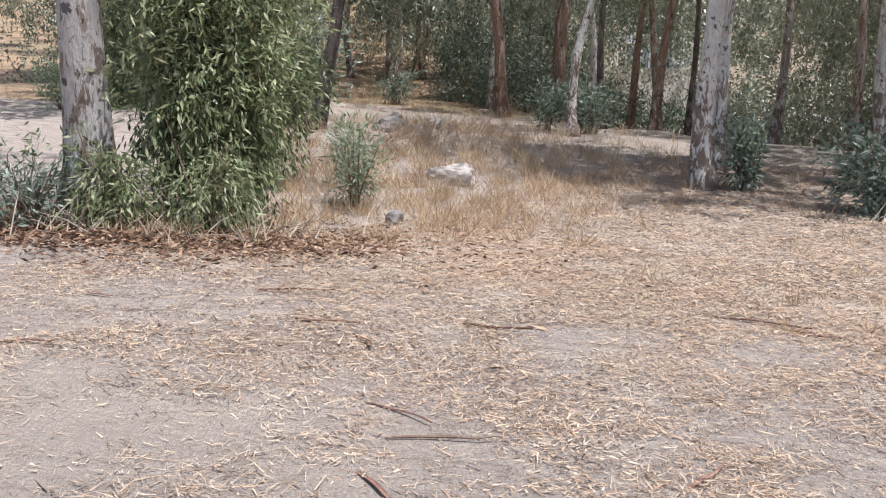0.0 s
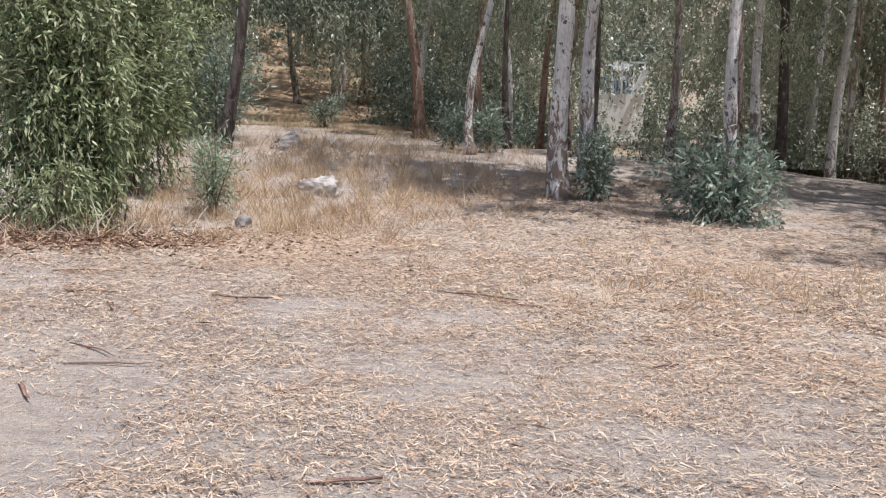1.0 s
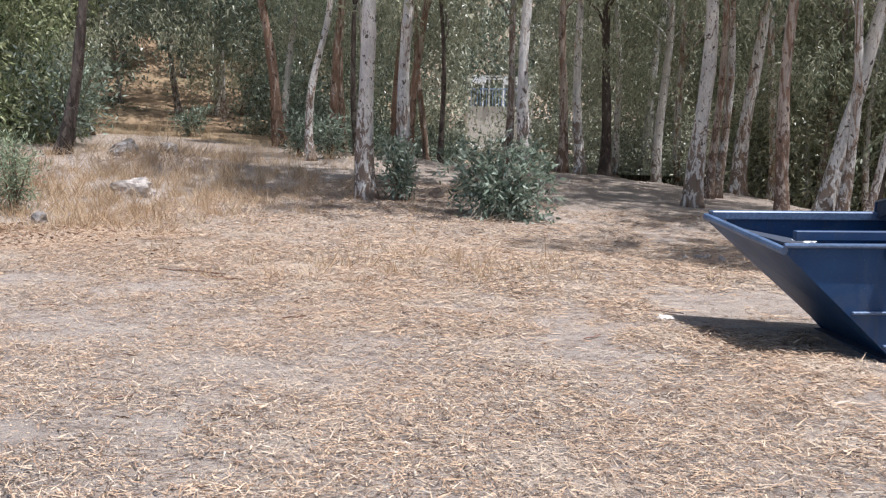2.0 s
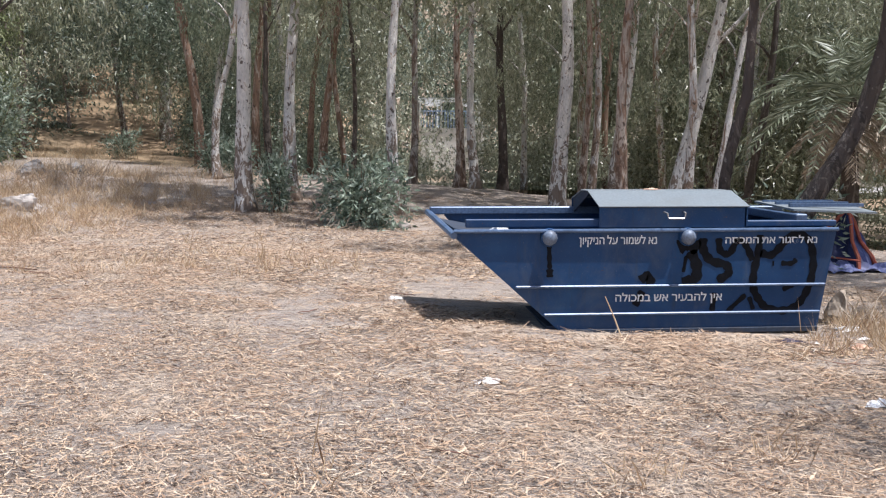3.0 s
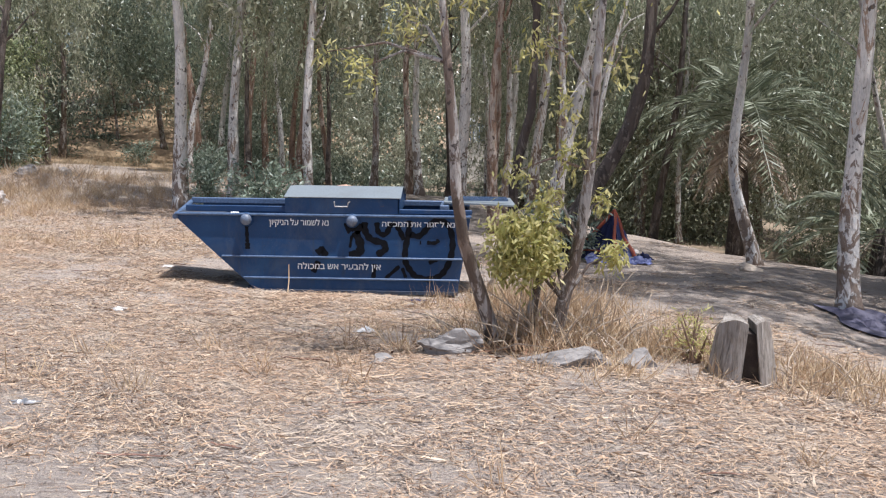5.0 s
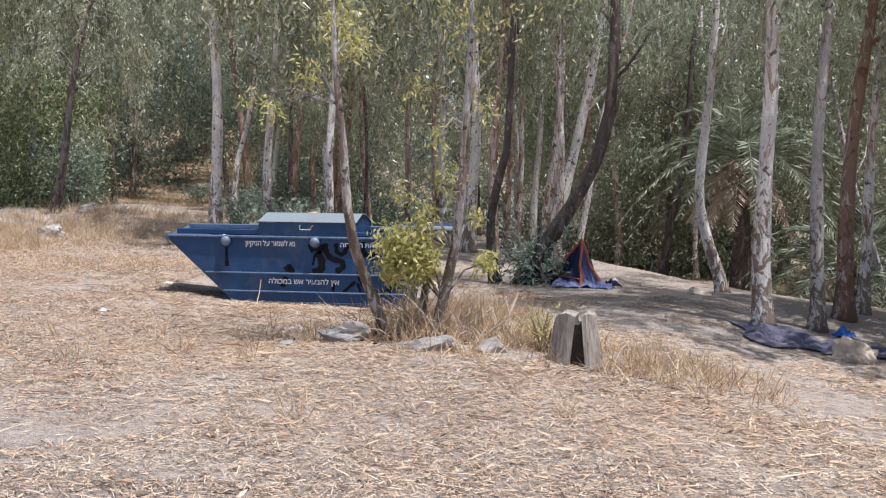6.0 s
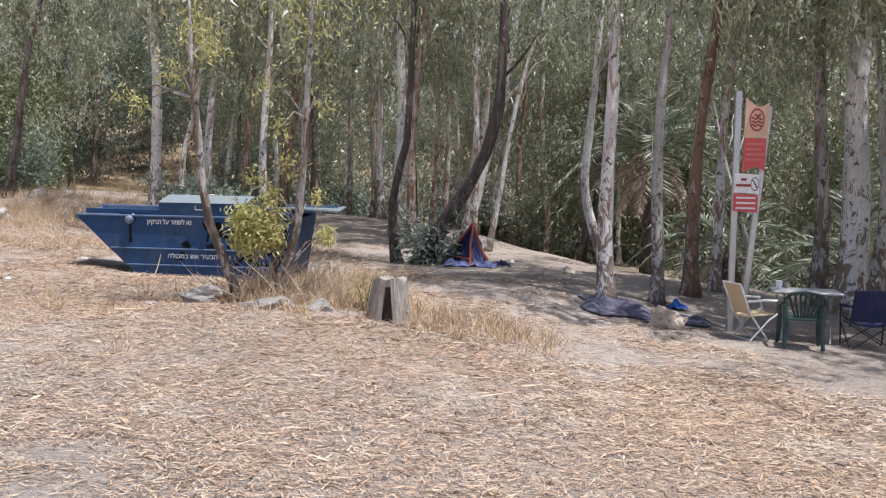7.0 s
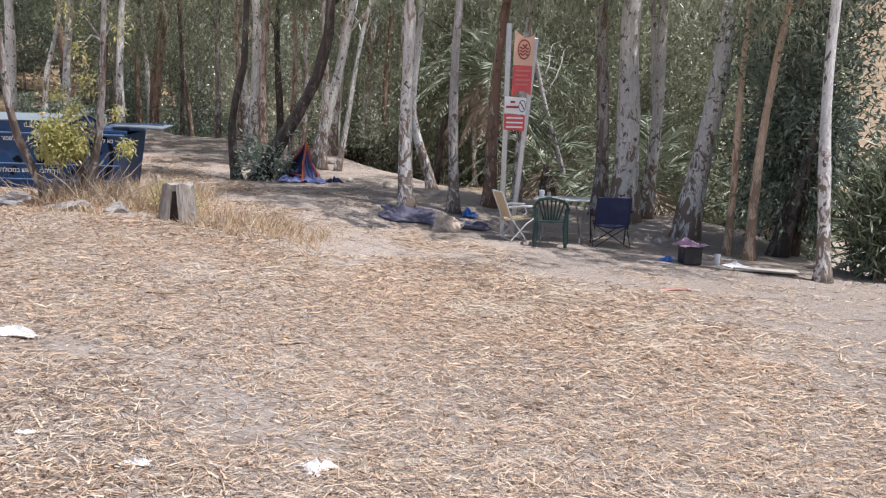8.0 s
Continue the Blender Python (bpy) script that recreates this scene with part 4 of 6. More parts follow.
# ---- litter on the ground ----
def litter_spots(count, near, reach, seed, power, fade, stretch):
    """Places on the clearing, more of them where drifts lie, from a strip beside the walk outwards."""
    r = np.random.default_rng(seed)
    along = r.uniform(*stretch, count * 3)
    out = near + (reach - near) * r.random(count * 3) ** power
    x, y = -7.4 + 0.82 * along + 0.57 * out, -3.9 - 0.57 * along + 0.82 * out
    want = (0.07 + 0.93 * litter_cover(x, y)) * (1 - 0.55 * bare_dust(x, y)) * (1 - 0.45 * ease(-6.5, -3.0, bank_distance(x, y)))
    want = want * (1 - ease(6.5, 10.5, out) if fade < 0 else ease(5.0, 9.0, out) if fade > 0 else 1)
    ok = (r.random(count * 3) < want) & (bank_distance(x, y) < 0.2) & ~((x > 0.7) & (x < 3.75) & (y > -0.16) & (y < 1.35))
    return x[ok][:count], y[ok][:count], r


def litter_layer(name, count, near, reach, seed, power, leaves, fade, broad, stretch=(-7, 29)):
    """One layer of fallen gum leaves, straw and bark shreds, lying over one another."""
    x, y, r = litter_spots(count, near, reach, seed, power, fade, stretch)
    n = len(x)
    turn = r.normal(-0.25, 0.95, n) + np.pi * r.integers(0, 2, n)
    heap = litter_cover(x, y)
    spot = np.stack([x, y, height(x, y) + 0.002 + r.random(n) ** 1.6 * (0.010 + 0.030 * heap)], -1)
    way = unit(np.stack([np.cos(turn), np.sin(turn), r.normal(0, 0.10, n)], -1))
    if leaves:
        size = np.clip(r.lognormal(-2.75, 0.42, n), 0.022, 0.22) * (0.72 + 0.28 * ease(-5, 3, x))
        v, f = leaf_arrays(spot, way, size, size * np.clip(r.lognormal(-2.55, 0.4, n), 0.03, 0.16), r)
        v[:, 2] = np.maximum(v[:, 2], np.repeat(height(x, y) + 0.001, 4))
    else:
        size = np.clip(r.lognormal(-2.75, 0.55, n), 0.015, 0.28) * (0.6 + 0.4 * broad) * (0.72 + 0.28 * ease(-5, 3, x))
        v, f = strip_arrays(spot, way, size, np.clip(r.lognormal(-5.15, 0.4, n), 0.0028, 0.013) * broad, r.normal(0, 0.010, n) + 0.003, r)
    ob = new(name, raw_mesh(name, v, 4 if leaves else 3, f))
    ob.data.materials.append(M_straw)
    return tagged(ob, "dry gum leaves, straw and bark scraps strewn on the earth", "leaf litter", kind="stuff")


litter_layer("leaf_litter", 80000, 0.8, 10.5, 71, 1.2, True, -1, 1.0)
litter_layer("straw_litter", 500000, 0.8, 10.5, 73, 1.15, False, -1, 1.0)
litter_layer("straw_litter", 320000, 5.0, 24.0, 72, 1.3, False, 1, 1.7)
litter_layer("straw_litter", 70000, -6.0, 0.8, 74, 0.4, False, 0, 2.2)
litter_layer("straw_litter", 110000, 0.8, 8.5, 75, 1.0, False, -1, 0.62, (-5, 9))

# brown fallen leaves thick under the thicket and round the young trees
M_fallen = leaf_material("fallen_leaf", [(0.0, (0.04, 0.022, 0.016)), (0.4, (0.17, 0.10, 0.065)), (0.75, (0.34, 0.21, 0.135)), (1.0, (0.55, 0.40, 0.28))], rough=0.8, through_light=0.0, warm=(0.16, 0.085, 0.05))
for (bx, by, rx, ry, n_f) in ((-10.6, 4.8, 1.6, 1.0, 6500), (-8.8, 5.6, 1.5, 1.2, 900), (-12.4, 4.5, 1.2, 0.9, 2200), (-10.0, 4.3, 2.4, 0.9, 2200), (4.4, -3.5, 0.7, 0.4, 1300)):
    px, py = bx + rng.normal(0, rx * 0.6, n_f), by + rng.normal(0, ry * 0.6, n_f)
    spot = np.stack([px, py, height(px, py) + rng.uniform(0.01, 0.06, n_f)], -1)
    turn = rng.uniform(0, 6.283, n_f)
    v, f = leaf_arrays(spot, unit(np.stack([np.cos(turn), np.sin(turn), rng.normal(0.1, 0.25, n_f)], -1)), rng.uniform(0.05, 0.13, n_f), rng.uniform(0.014, 0.028, n_f), rng)
    ob = new("fallen_leaves", raw_mesh("fallen_leaves", v, 4, f))
    ob.data.materials.append(M_fallen)
    tagged(ob, "brown fallen leaves lying thick on the earth", "leaf litter", kind="stuff")


def dry_grass(name, label, patches, n, tall, seed):
    r = np.random.default_rng(seed)
    vs, fs, off = [], [], 0
    for (cx, cy, sx, sy, share, k) in patches:
        m = int(n * share)
        tufts = max(4, m // 22)
        c = r.normal(size=(tufts, 2)) * np.array([sx, sy]) + np.array([cx, cy])
        p2 = c[r.integers(0, tufts, m)] + r.normal(size=(m, 2)) * 0.07
        p = np.stack([p2[:, 0], p2[:, 1], height(p2[:, 0], p2[:, 1]) - 0.01], -1)
        al = unit(np.stack([r.normal(0, 0.62, m), r.normal(0, 0.62, m), np.ones(m)], -1))
        v, f = leaf_arrays(p, al, np.clip(r.lognormal(-0.1, 0.4, m), 0.3, 2.0) * tall * k, r.uniform(0.004, 0.011, m), r)
        vs.append(v)
        fs.append(f + off)
        off += len(v)
    ob = new(name, raw_mesh(name, np.concatenate(vs), 4, np.concatenate(fs)))
    ob.data.materials.append(M_dry)
    return tagged(ob, label, "dry grass", kind="stuff")


dry_grass("dry_grass", "sparse dry yellow grass in tufts", [(-8.0, 8.6, 1.6, 1.3, 0.16, 1.0), (-6.8, 12.8, 2.2, 1.2, 0.16, 1.2), (-9.5, 13.6, 1.6, 1.0, 0.08, 1.3), (-6.5, 16.5, 1.8, 1.2, 0.06, 1.4), (-9.8, 6.2, 0.9, 0.6, 0.05, 1.0),
                                                           (4.5, -3.3, 0.45, 0.28, 0.055, 1.4), (5.2, -3.4, 0.5, 0.3, 0.035, 0.8), (4.6, -1.1, 0.5, 0.7, 0.06, 1.1), (4.5, -0.7, 0.45, 0.6, 0.08, 0.6), (4.6, -2.6, 0.9, 0.5, 0.03, 0.6), (6.9, -4.0, 0.6, 0.3, 0.06, 0.75), (5.4, -3.7, 0.9, 0.3, 0.04, 0.6), (4.35, -0.4, 0.4, 0.5, 0.04, 0.9),
                                                           (-11, 24, 3, 3, 0.06, 2.2), (-11.2, 5.0, 1.2, 0.4, 0.05, 1.0), (-2.2, 3.4, 1.3, 0.5, 0.03, 0.8), (3.0, -4.6, 2.5, 0.8, 0.02, 0.9), (-8.6, 10.5, 1.8, 1.2, 0.14, 1.0), (-5.8, 10.4, 1.5, 0.8, 0.05, 0.8), (-8.0, 7.6, 1.2, 0.7, 0.07, 0.9)], 30000, 0.25, 61)


# ---- skip container ----
def skip_paint():
    m, n, l, p = mat("blue_paint")
    big = tex(n, l, 1.6, 6, 0.6)
    fine = tex(n, l, 60, 4)
    drip = tex(n, l, 3.0, 5, 0.65, (3.5, 3.5, 0.5))
    c = ramp(n, l, big, [(0.3, (0.007, 0.036, 0.108)), (0.55, (0.011, 0.056, 0.155)), (0.75, (0.022, 0.088, 0.205))])
    c = mix(n, l, ramp(n, l, drip, [(0.56, (0, 0, 0)), (0.72, (0.55, 0.55, 0.55))]), c, (0.03, 0.045, 0.07))
    c = mix(n, l, ramp(n, l, fine, [(0.62, (0, 0, 0)), (0.7, (0.35, 0.35, 0.35))]), c, (0.16, 0.18, 0.2))
    dust = tex(n, l, 2.3, 7, 0.7, (1, 1, 0.6), dist=0.8)
    c = mix(n, l, ramp(n, l, dust, [(0.5, (0, 0, 0)), (0.72, (0.38, 0.38, 0.38))]), c, (0.12, 0.135, 0.155))
    chip = tex(n, l, 17, 5, 0.7, (1, 1, 1.6))
    c = mix(n, l, ramp(n, l, chip, [(0.655, (0, 0, 0)), (0.68, (0.8, 0.8, 0.8))]), c, (0.10, 0.055, 0.035))
    l.new(c, p.inputs["Base Color"])
    p.inputs["Roughness"].default_value = 0.5
    p.inputs["Specular IOR Level"].default_value = 0.35
    bump(n, l, p, big, 0.12, 0.03)
    return m


M_blue = skip_paint()
M_rail = simple("worn_blue_rail", (0.10, 0.155, 0.26), 0.38, 0.1, 0.3, 5, 40, (0.03, 0.06, 0.12), 0.7)
# hood top and flap: a paler grey than the blue sides
M_lid = simple("grey_lid_paint", (0.19, 0.22, 0.24), 0.5, 0.0, 0.15, 3, 50, (0.16, 0.17, 0.17), 0.5)
# dark steel: rust, with the shade in and below the skip put in
M_shaded_steel = simple("shaded_rusty_steel", (0.035, 0.05, 0.08), 0.8, 0, 0.3, 4, 30, (0.07, 0.05, 0.035), 0.6)
M_black_spray = simple("black_spray_paint", (0.008, 0.009, 0.012), 0.6, 0, 0.2, 8, 60, (0.02, 0.03, 0.05), 0.2)
M_black_spray.node_tree.nodes["Principled BSDF"].inputs["Specular IOR Level"].default_value = 0.1
M_white_paint = simple("white_stencil_paint", (0.84, 0.85, 0.86), 0.6, 0, 0.12, 9, 60, (0.2, 0.28, 0.38), 0.5)
M_steel = simple("dull_steel", (0.42, 0.42, 0.42), 0.4, 0.6, 0.2, 6, 50, (0.2, 0.14, 0.1), 0.5)
M_hub = simple("grey_lug", (0.15, 0.19, 0.26), 0.5, 0.1, 0.25, 12, 60, (0.1, 0.08, 0.07), 0.6)

SK_L, SK_W, SK_H = 3.8, 1.2, 0.97
skip = thing("skip_container", "dented blue steel skip with white stencilled writing and black graffiti", "skip", pose(0, 0, 0.0))


def plate(bm, pts, thick, normal):
    """A plate of some thickness from an outline."""
    nv = Vector(normal).normalized() * thick
    a = [bm.verts.new(p) for p in pts]
    b = [bm.verts.new(Vector(p) + nv) for p in pts]
    bm.faces.new(a[::-1])
    bm.faces.new(b)
    for i in range(len(pts)):
        j = (i + 1) % len(pts)
        bm.faces.new((a[i], a[j], b[j], b[i]))
    return bm


SK_Z0 = -0.03
OUT = [(0.0, SK_H - 0.06), (1.04, SK_Z0), (3.64, SK_Z0 - 0.02), (3.8, SK_H), (0.0, SK_H)]
part("side_panel", plate(bmesh.new(), [(x, 0, z) for x, z in OUT], 0.03, (0, 1, 0)), M_blue, skip)
part("side_panel", plate(bmesh.new(), [(x, SK_W, z + (0.12 if z > 0.5 else 0)) for x, z in OUT], 0.03, (0, -1, 0)), M_blue, skip)
part("end_panel", plate(bmesh.new(), [(0.02, 0.006, SK_H - 0.05), (1.06, 0.006, SK_Z0 + 0.01), (1.06, SK_W, SK_Z0 + 0.01), (-0.16, SK_W, SK_H + 0.05)], 0.03, (0.7, 0, 0.7)), M_blue, skip)
part("end_panel", plate(bmesh.new(), [(3.635, 0.03, SK_Z0), (3.795, 0.03, SK_H), (3.795, SK_W - 0.03, SK_H + 0.1), (3.635, SK_W - 0.03, SK_Z0)], 0.03, (-1, 0, 0)), M_blue, skip)
part("floor_panel", box(bmesh.new(), (0.9, 0.04, SK_Z0 + 0.01), (3.62, SK_W - 0.04, SK_Z0 + 0.06)), M_shaded_steel, skip)
part("top_rail", tube(bmesh.new(), [(-0.02, -0.015, SK_H), (1.9, -0.018, SK_H + 0.002), (3.81, -0.015, SK_H + 0.006)], [0.019] * 3, 8), M_rail, skip)
part("top_rail", box(bmesh.new(), (0.1, 0.05, SK_H + 0.03), (1.42, 0.11, SK_H + 0.11), bevel=0.008), M_blue, skip)
part("top_rail", box(bmesh.new(), (2.88, 0.04, SK_H + 0.03), (3.82, 0.12, SK_H + 0.09), bevel=0.008), M_blue, skip)
part("rear_rail", box(bmesh.new(), (-0.16, SK_W - 0.07, SK_H + 0.08), (3.8, SK_W + 0.03, SK_H + 0.16), bevel=0.01), M_rail, skip)
part("end_rail", tube(bmesh.new(), [(-0.02, -0.02, SK_H - 0.04), (-0.18, SK_W + 0.02, SK_H + 0.1)], [0.035, 0.035], 8), M_rail, skip)
for zz, x0, x1 in ((0.43, 0.58, 3.70), (0.155, 0.86, 3.66)):
    part("rib", box(bmesh.new(), (x0, -0.03, zz - 0.016), (x1, 0.004, zz + 0.010), bevel=0.008), M_rail, skip)
# edge darkened for brown steel and the shadow line under the skip
part("bottom_edge", box(bmesh.new(), (1.02, -0.02, SK_Z0 - 0.02), (3.65, 0.03, SK_Z0 + 0.035), bevel=0.008), M_shaded_steel, skip)
# hood over the middle
HOOD = [(0.02, 1.0), (0.02, 1.19), (0.45, 1.32), (0.75, 1.32), (1.17, 1.22), (1.17, 1.06)]
part("hood_front", plate(bmesh.new(), [(1.40, 0.02, 1.0), (2.89, 0.02, 1.0), (2.89, 0.02, 1.19), (1.40, 0.02, 1.19)], 0.015, (0, 1, 0)), M_blue, skip)
part("hood_back", plate(bmesh.new(), [(1.40, 1.17, 1.06), (2.89, 1.17, 1.06), (2.89, 1.17, 1.22), (1.40, 1.17, 1.22)], 0.015, (0, -1, 0)), M_blue, skip)
part("hood_top", plate(bmesh.new(), [(1.40, 0.76, 1.32), (2.89, 0.76, 1.32), (2.89, 1.17, 1.22), (1.40, 1.17, 1.22)], 0.01, (0, 0.2, 1)), M_lid, skip)
part("hood_top", plate(bmesh.new(), [(1.39, 0.0, 1.196), (2.9, 0.0, 1.196), (2.9, 0.45, 1.328), (1.39, 0.45, 1.328)], 0.008, (0, -0.22, 1)), M_lid, skip, "grey hood top")
part("hood_top", plate(bmesh.new(), [(1.39, 0.452, 1.328), (2.9, 0.452, 1.328), (2.9, 0.75, 1.328), (1.39, 0.75, 1.328)], 0.008, (0, 0, 1)), M_lid, skip, "grey hood top")
part("hood_end", plate(bmesh.new(), [(2.875, y, z) for y, z in HOOD], 0.015, (-1, 0, 0)), M_blue, skip)
# dark plate stands in for the shaded opening at the hood's left end
part("hood_end", plate(bmesh.new(), [(1.415, y, z) for y, z in HOOD[2:]], 0.015, (1, 0, 0)), M_shaded_steel, skip)
part("handle", tube(bmesh.new(), [(2.04, 0.02, 1.15), (2.05, -0.06, 1.14), (2.06, -0.06, 1.09), (2.22, -0.06, 1.09), (2.23, -0.06, 1.14), (2.24, 0.02, 1.15)], [0.009] * 6, 6), M_steel, skip, "bent steel handle")
# flap standing open past the end
flap = part("flap", plate(bmesh.new(), [(3.45, 0.2, SK_H + 0.17), (4.4, 0.3, SK_H + 0.13), (4.36, 1.1, SK_H + 0.2), (3.45, 1.1, SK_H + 0.2)], 0.02, (0, 0, 1)), M_lid, skip, "open grey sheet-metal flap")
for k in range(3):
    part("flap_rib", box(bmesh.new(), (3.5, 0.38 + 0.3 * k, SK_H + 0.2), (4.3, 0.42 + 0.3 * k, SK_H + 0.235)), M_rail, flap)
part("cross_bar", box(bmesh.new(), (3.40, 0.05, SK_H + 0.06), (3.52, SK_W, SK_H + 0.15), bevel=0.01), M_rail, skip)
part("tray", plate(bmesh.new(), [(0.0, 0.1, SK_H + 0.0), (1.39, 0.1, SK_H - 0.25), (1.39, SK_W - 0.06, SK_H - 0.25), (-0.08, SK_W - 0.06, SK_H + 0.02)], 0.02, (0, 0, 1)), M_shaded_steel, skip)
for hx in (0.905, 2.277):
    bm = bmesh.new()
    bmesh.ops.create_uvsphere(bm, u_segments=14, v_segments=8, radius=0.075, matrix=Matrix.Translation((hx, -0.03, 0.905)) @ Matrix.Diagonal((1, 0.9, 1, 1)))
    lug = part("lug", bm, M_hub, skip, "rounded grey lifting lug", smooth=True)
    part("lug_collar", tube(bmesh.new(), [(hx, 0.01, 0.905), (hx, -0.03, 0.905)], [0.095, 0.085], 14), M_blue, lug)


def stroke(pts, w, y=-0.004, th=0.003):
    """A painted stroke on the front, as a ribbon of some width."""
    bm = bmesh.new()
    P = [Vector((a, y, b)) for a, b in pts]
    fine = []
    for i in range(len(P) - 1):
        p0, p1, p2, p3 = P[max(i - 1, 0)], P[i], P[i + 1], P[min(i + 2, len(P) - 1)]
        for s in range(5):
            t = s / 5
            fine.append(0.5 * ((2 * p1) + (p2 - p0) * t + (2 * p0 - 5 * p1 + 4 * p2 - p3) * t * t + (3 * p1 - p0 - 3 * p2 + p3) * t ** 3))
    fine.append(P[-1])
    left, right = [], []
    for i, p in enumerate(fine):
        d = (fine[min(i + 1, len(fine) - 1)] - fine[max(i - 1, 0)]).normalized()
        nrm = Vector((-d.z, 0, d.x))
        k = w / 2 * (1 + 0.18 * math.sin(i * 1.7)) * (0.75 if i in (0, len(fine) - 1) else 1)
        left.append(bm.verts.new(p + nrm * k))
        right.append(bm.verts.new(p - nrm * k))
    for i in range(len(fine) - 1):
        bm.faces.new((left[i], left[i + 1], right[i + 1], right[i]))
    return bm


# the sprayed tag, and a dark run under the left lug
def spray(width, *pts):
    part("graffiti", stroke(list(pts), width), M_black_spray, skip, "black stroke painted on the skip side")


spray(0.135, (2.188, 0.8), (2.289, 0.835), (2.395, 0.784))
spray(0.108, (2.312, 0.766), (2.379, 0.616), (2.363, 0.489), (2.233, 0.462))
spray(0.036, (2.271, 0.72), (2.246, 0.558))
spray(0.085, (2.435, 0.892), (2.447, 0.766), (2.526, 0.669), (2.678, 0.623), (2.701, 0.54), (2.593, 0.471))
spray(0.067, (2.593, 0.892), (2.615, 0.766), (2.705, 0.738), (2.773, 0.853), (2.829, 0.869), (2.89, 0.789), (2.944, 0.669))
spray(0.076, (3.014, 0.922), (3.002, 0.743), (2.966, 0.558), (2.966, 0.397), (3.025, 0.282), (3.111, 0.194), (3.268, 0.162), (3.403, 0.201), (3.493, 0.305), (3.556, 0.466), (3.574, 0.65), (3.534, 0.835), (3.452, 0.913), (3.317, 0.904), (3.234, 0.812), (3.133, 0.72), (3.025, 0.747))
spray(0.054, (3.151, 0.639), (3.169, 0.639))
spray(0.049, (3.241, 0.639), (3.347, 0.637), (3.398, 0.678))
spray(0.058, (2.571, 0.351), (2.552, 0.167))
spray(0.049, (2.89, 0.328), (2.71, 0.162))
spray(0.045, (2.926, 0.305), (2.975, 0.178))
spray(0.049, (3.268, 0.374), (3.38, 0.42))
# run below the left lug: drip stain and the lug's cast shadow, painted on
spray(0.045, (0.905, 0.84), (0.91, 0.7), (0.915, 0.6))
spray(0.065, (0.915, 0.6), (0.917, 0.52))
spray(0.09, (1.817, 0.478), (1.885, 0.524), (1.934, 0.439))
spray(0.076, (1.844, 0.374), (1.768, 0.231))


def stencil(text, x0, x1, z, size, parent, material, y=-0.007):
    """A painted line of words from x0 to x1, each word a part; the words run from right to left."""
    words, at_x = [], 0.0
    for word in text.split()[::-1]:
        cu = bpy.data.curves.new("writing", "FONT")
        cu.body = word[::-1]
        cu.size = size
        cu.extrude = 0.0015
        cu.offset = 0.0016
        tmp = new("writing", cu)
        me = bpy.data.meshes.new_from_object(tmp.evaluated_get(bpy.context.evaluated_depsgraph_get()))
        bpy.data.objects.remove(tmp)
        xs = [v.co.x for v in me.vertices]
        me.transform(Matrix.Translation((at_x - min(xs), 0, 0)))
        at_x += max(xs) - min(xs) + 0.3 * size
        words.append(me)
    k = (x1 - x0) / (at_x - 0.3 * size)
    for me in words:
        me.transform(Matrix.Translation((x0, y, z)) @ Matrix.Diagonal((k, 1, 1, 1)) @ Matrix.Rotation(radians(90), 4, "X"))
        me.materials.clear()
        part_me("writing", me, material, parent, "white stencilled word")


stencil("נא לשמור על הניקיון", 1.20, 1.97, 0.84, 0.11, skip, M_white_paint)
stencil("אין להבעיר אש במכולה", 1.57, 2.65, 0.275, 0.11, skip, M_white_paint)
stencil("נא לסגור את המכסה", 2.66, 3.60, 0.84, 0.10, skip, M_white_paint)


# ---- rocks and stump ----
def rock_mat(name, c):
    m, n, l, p = mat(name)
    a, b = tex(n, l, 3.5, 6, 0.6), tex(n, l, 45, 4)
    col = ramp(n, l, a, [(0.3, tuple(v * 0.6 for v in c)), (0.5, c), (0.75, tuple(min(1, v * 1.3) for v in c))])
    col = mix(n, l, ramp(n, l, b, [(0.55, (0, 0, 0)), (0.75, (0.5, 0.5, 0.5))]), col, tuple(v * 0.55 for v in c))
    l.new(col, p.inputs["Base Color"])
    p.inputs["Roughness"].default_value = 0.9
    bump(n, l, p, a, 0.6, 0.05)
    return m


M_rock_white = rock_mat("pale_limestone", (0.47, 0.42, 0.38))
M_rock_grey = rock_mat("grey_stone", (0.27, 0.25, 0.235))
M_rock_tan = rock_mat("tan_stone", (0.50, 0.415, 0.33))


def rock(x, y, sx, sy, sz, material, seed, label, turn=0, sink=0.25, group=""):
    bm = bmesh.new()
    bmesh.ops.create_icosphere(bm, subdivisions=4 if sx > 0.25 else 3, radius=1)
    o = Vector((seed * 3.7, seed * 1.9, seed))
    rr = random.Random(seed)
    cuts = [(Vector((rr.gauss(0, 1), rr.gauss(0, 1), rr.gauss(0.2, 0.8))).normalized(), rr.uniform(0.5, 0.8)) for _ in range(11)]
    for v in bm.verts:
        for nv, dist in cuts:
            over = v.co.dot(nv) - dist
            if over > 0:
                v.co -= nv * over
        v.co *= 1 + noise.noise(v.co * 1.3 + o) * 0.32 + noise.noise(v.co * 4 + o) * 0.15 + noise.noise(v.co * 9 + o) * 0.09
        v.co = Vector((v.co.x * sx, v.co.y * sy, max(-0.6, v.co.z) * sz * 1.15))
    ob = part("rock", bm, material, None)
    ob.matrix_basis = pose(x, y, hz(x, y) + sz * (1 - 2 * sink) * 0.55, 0, 0, turn)
    return tagged(ob, label, "rock", group)


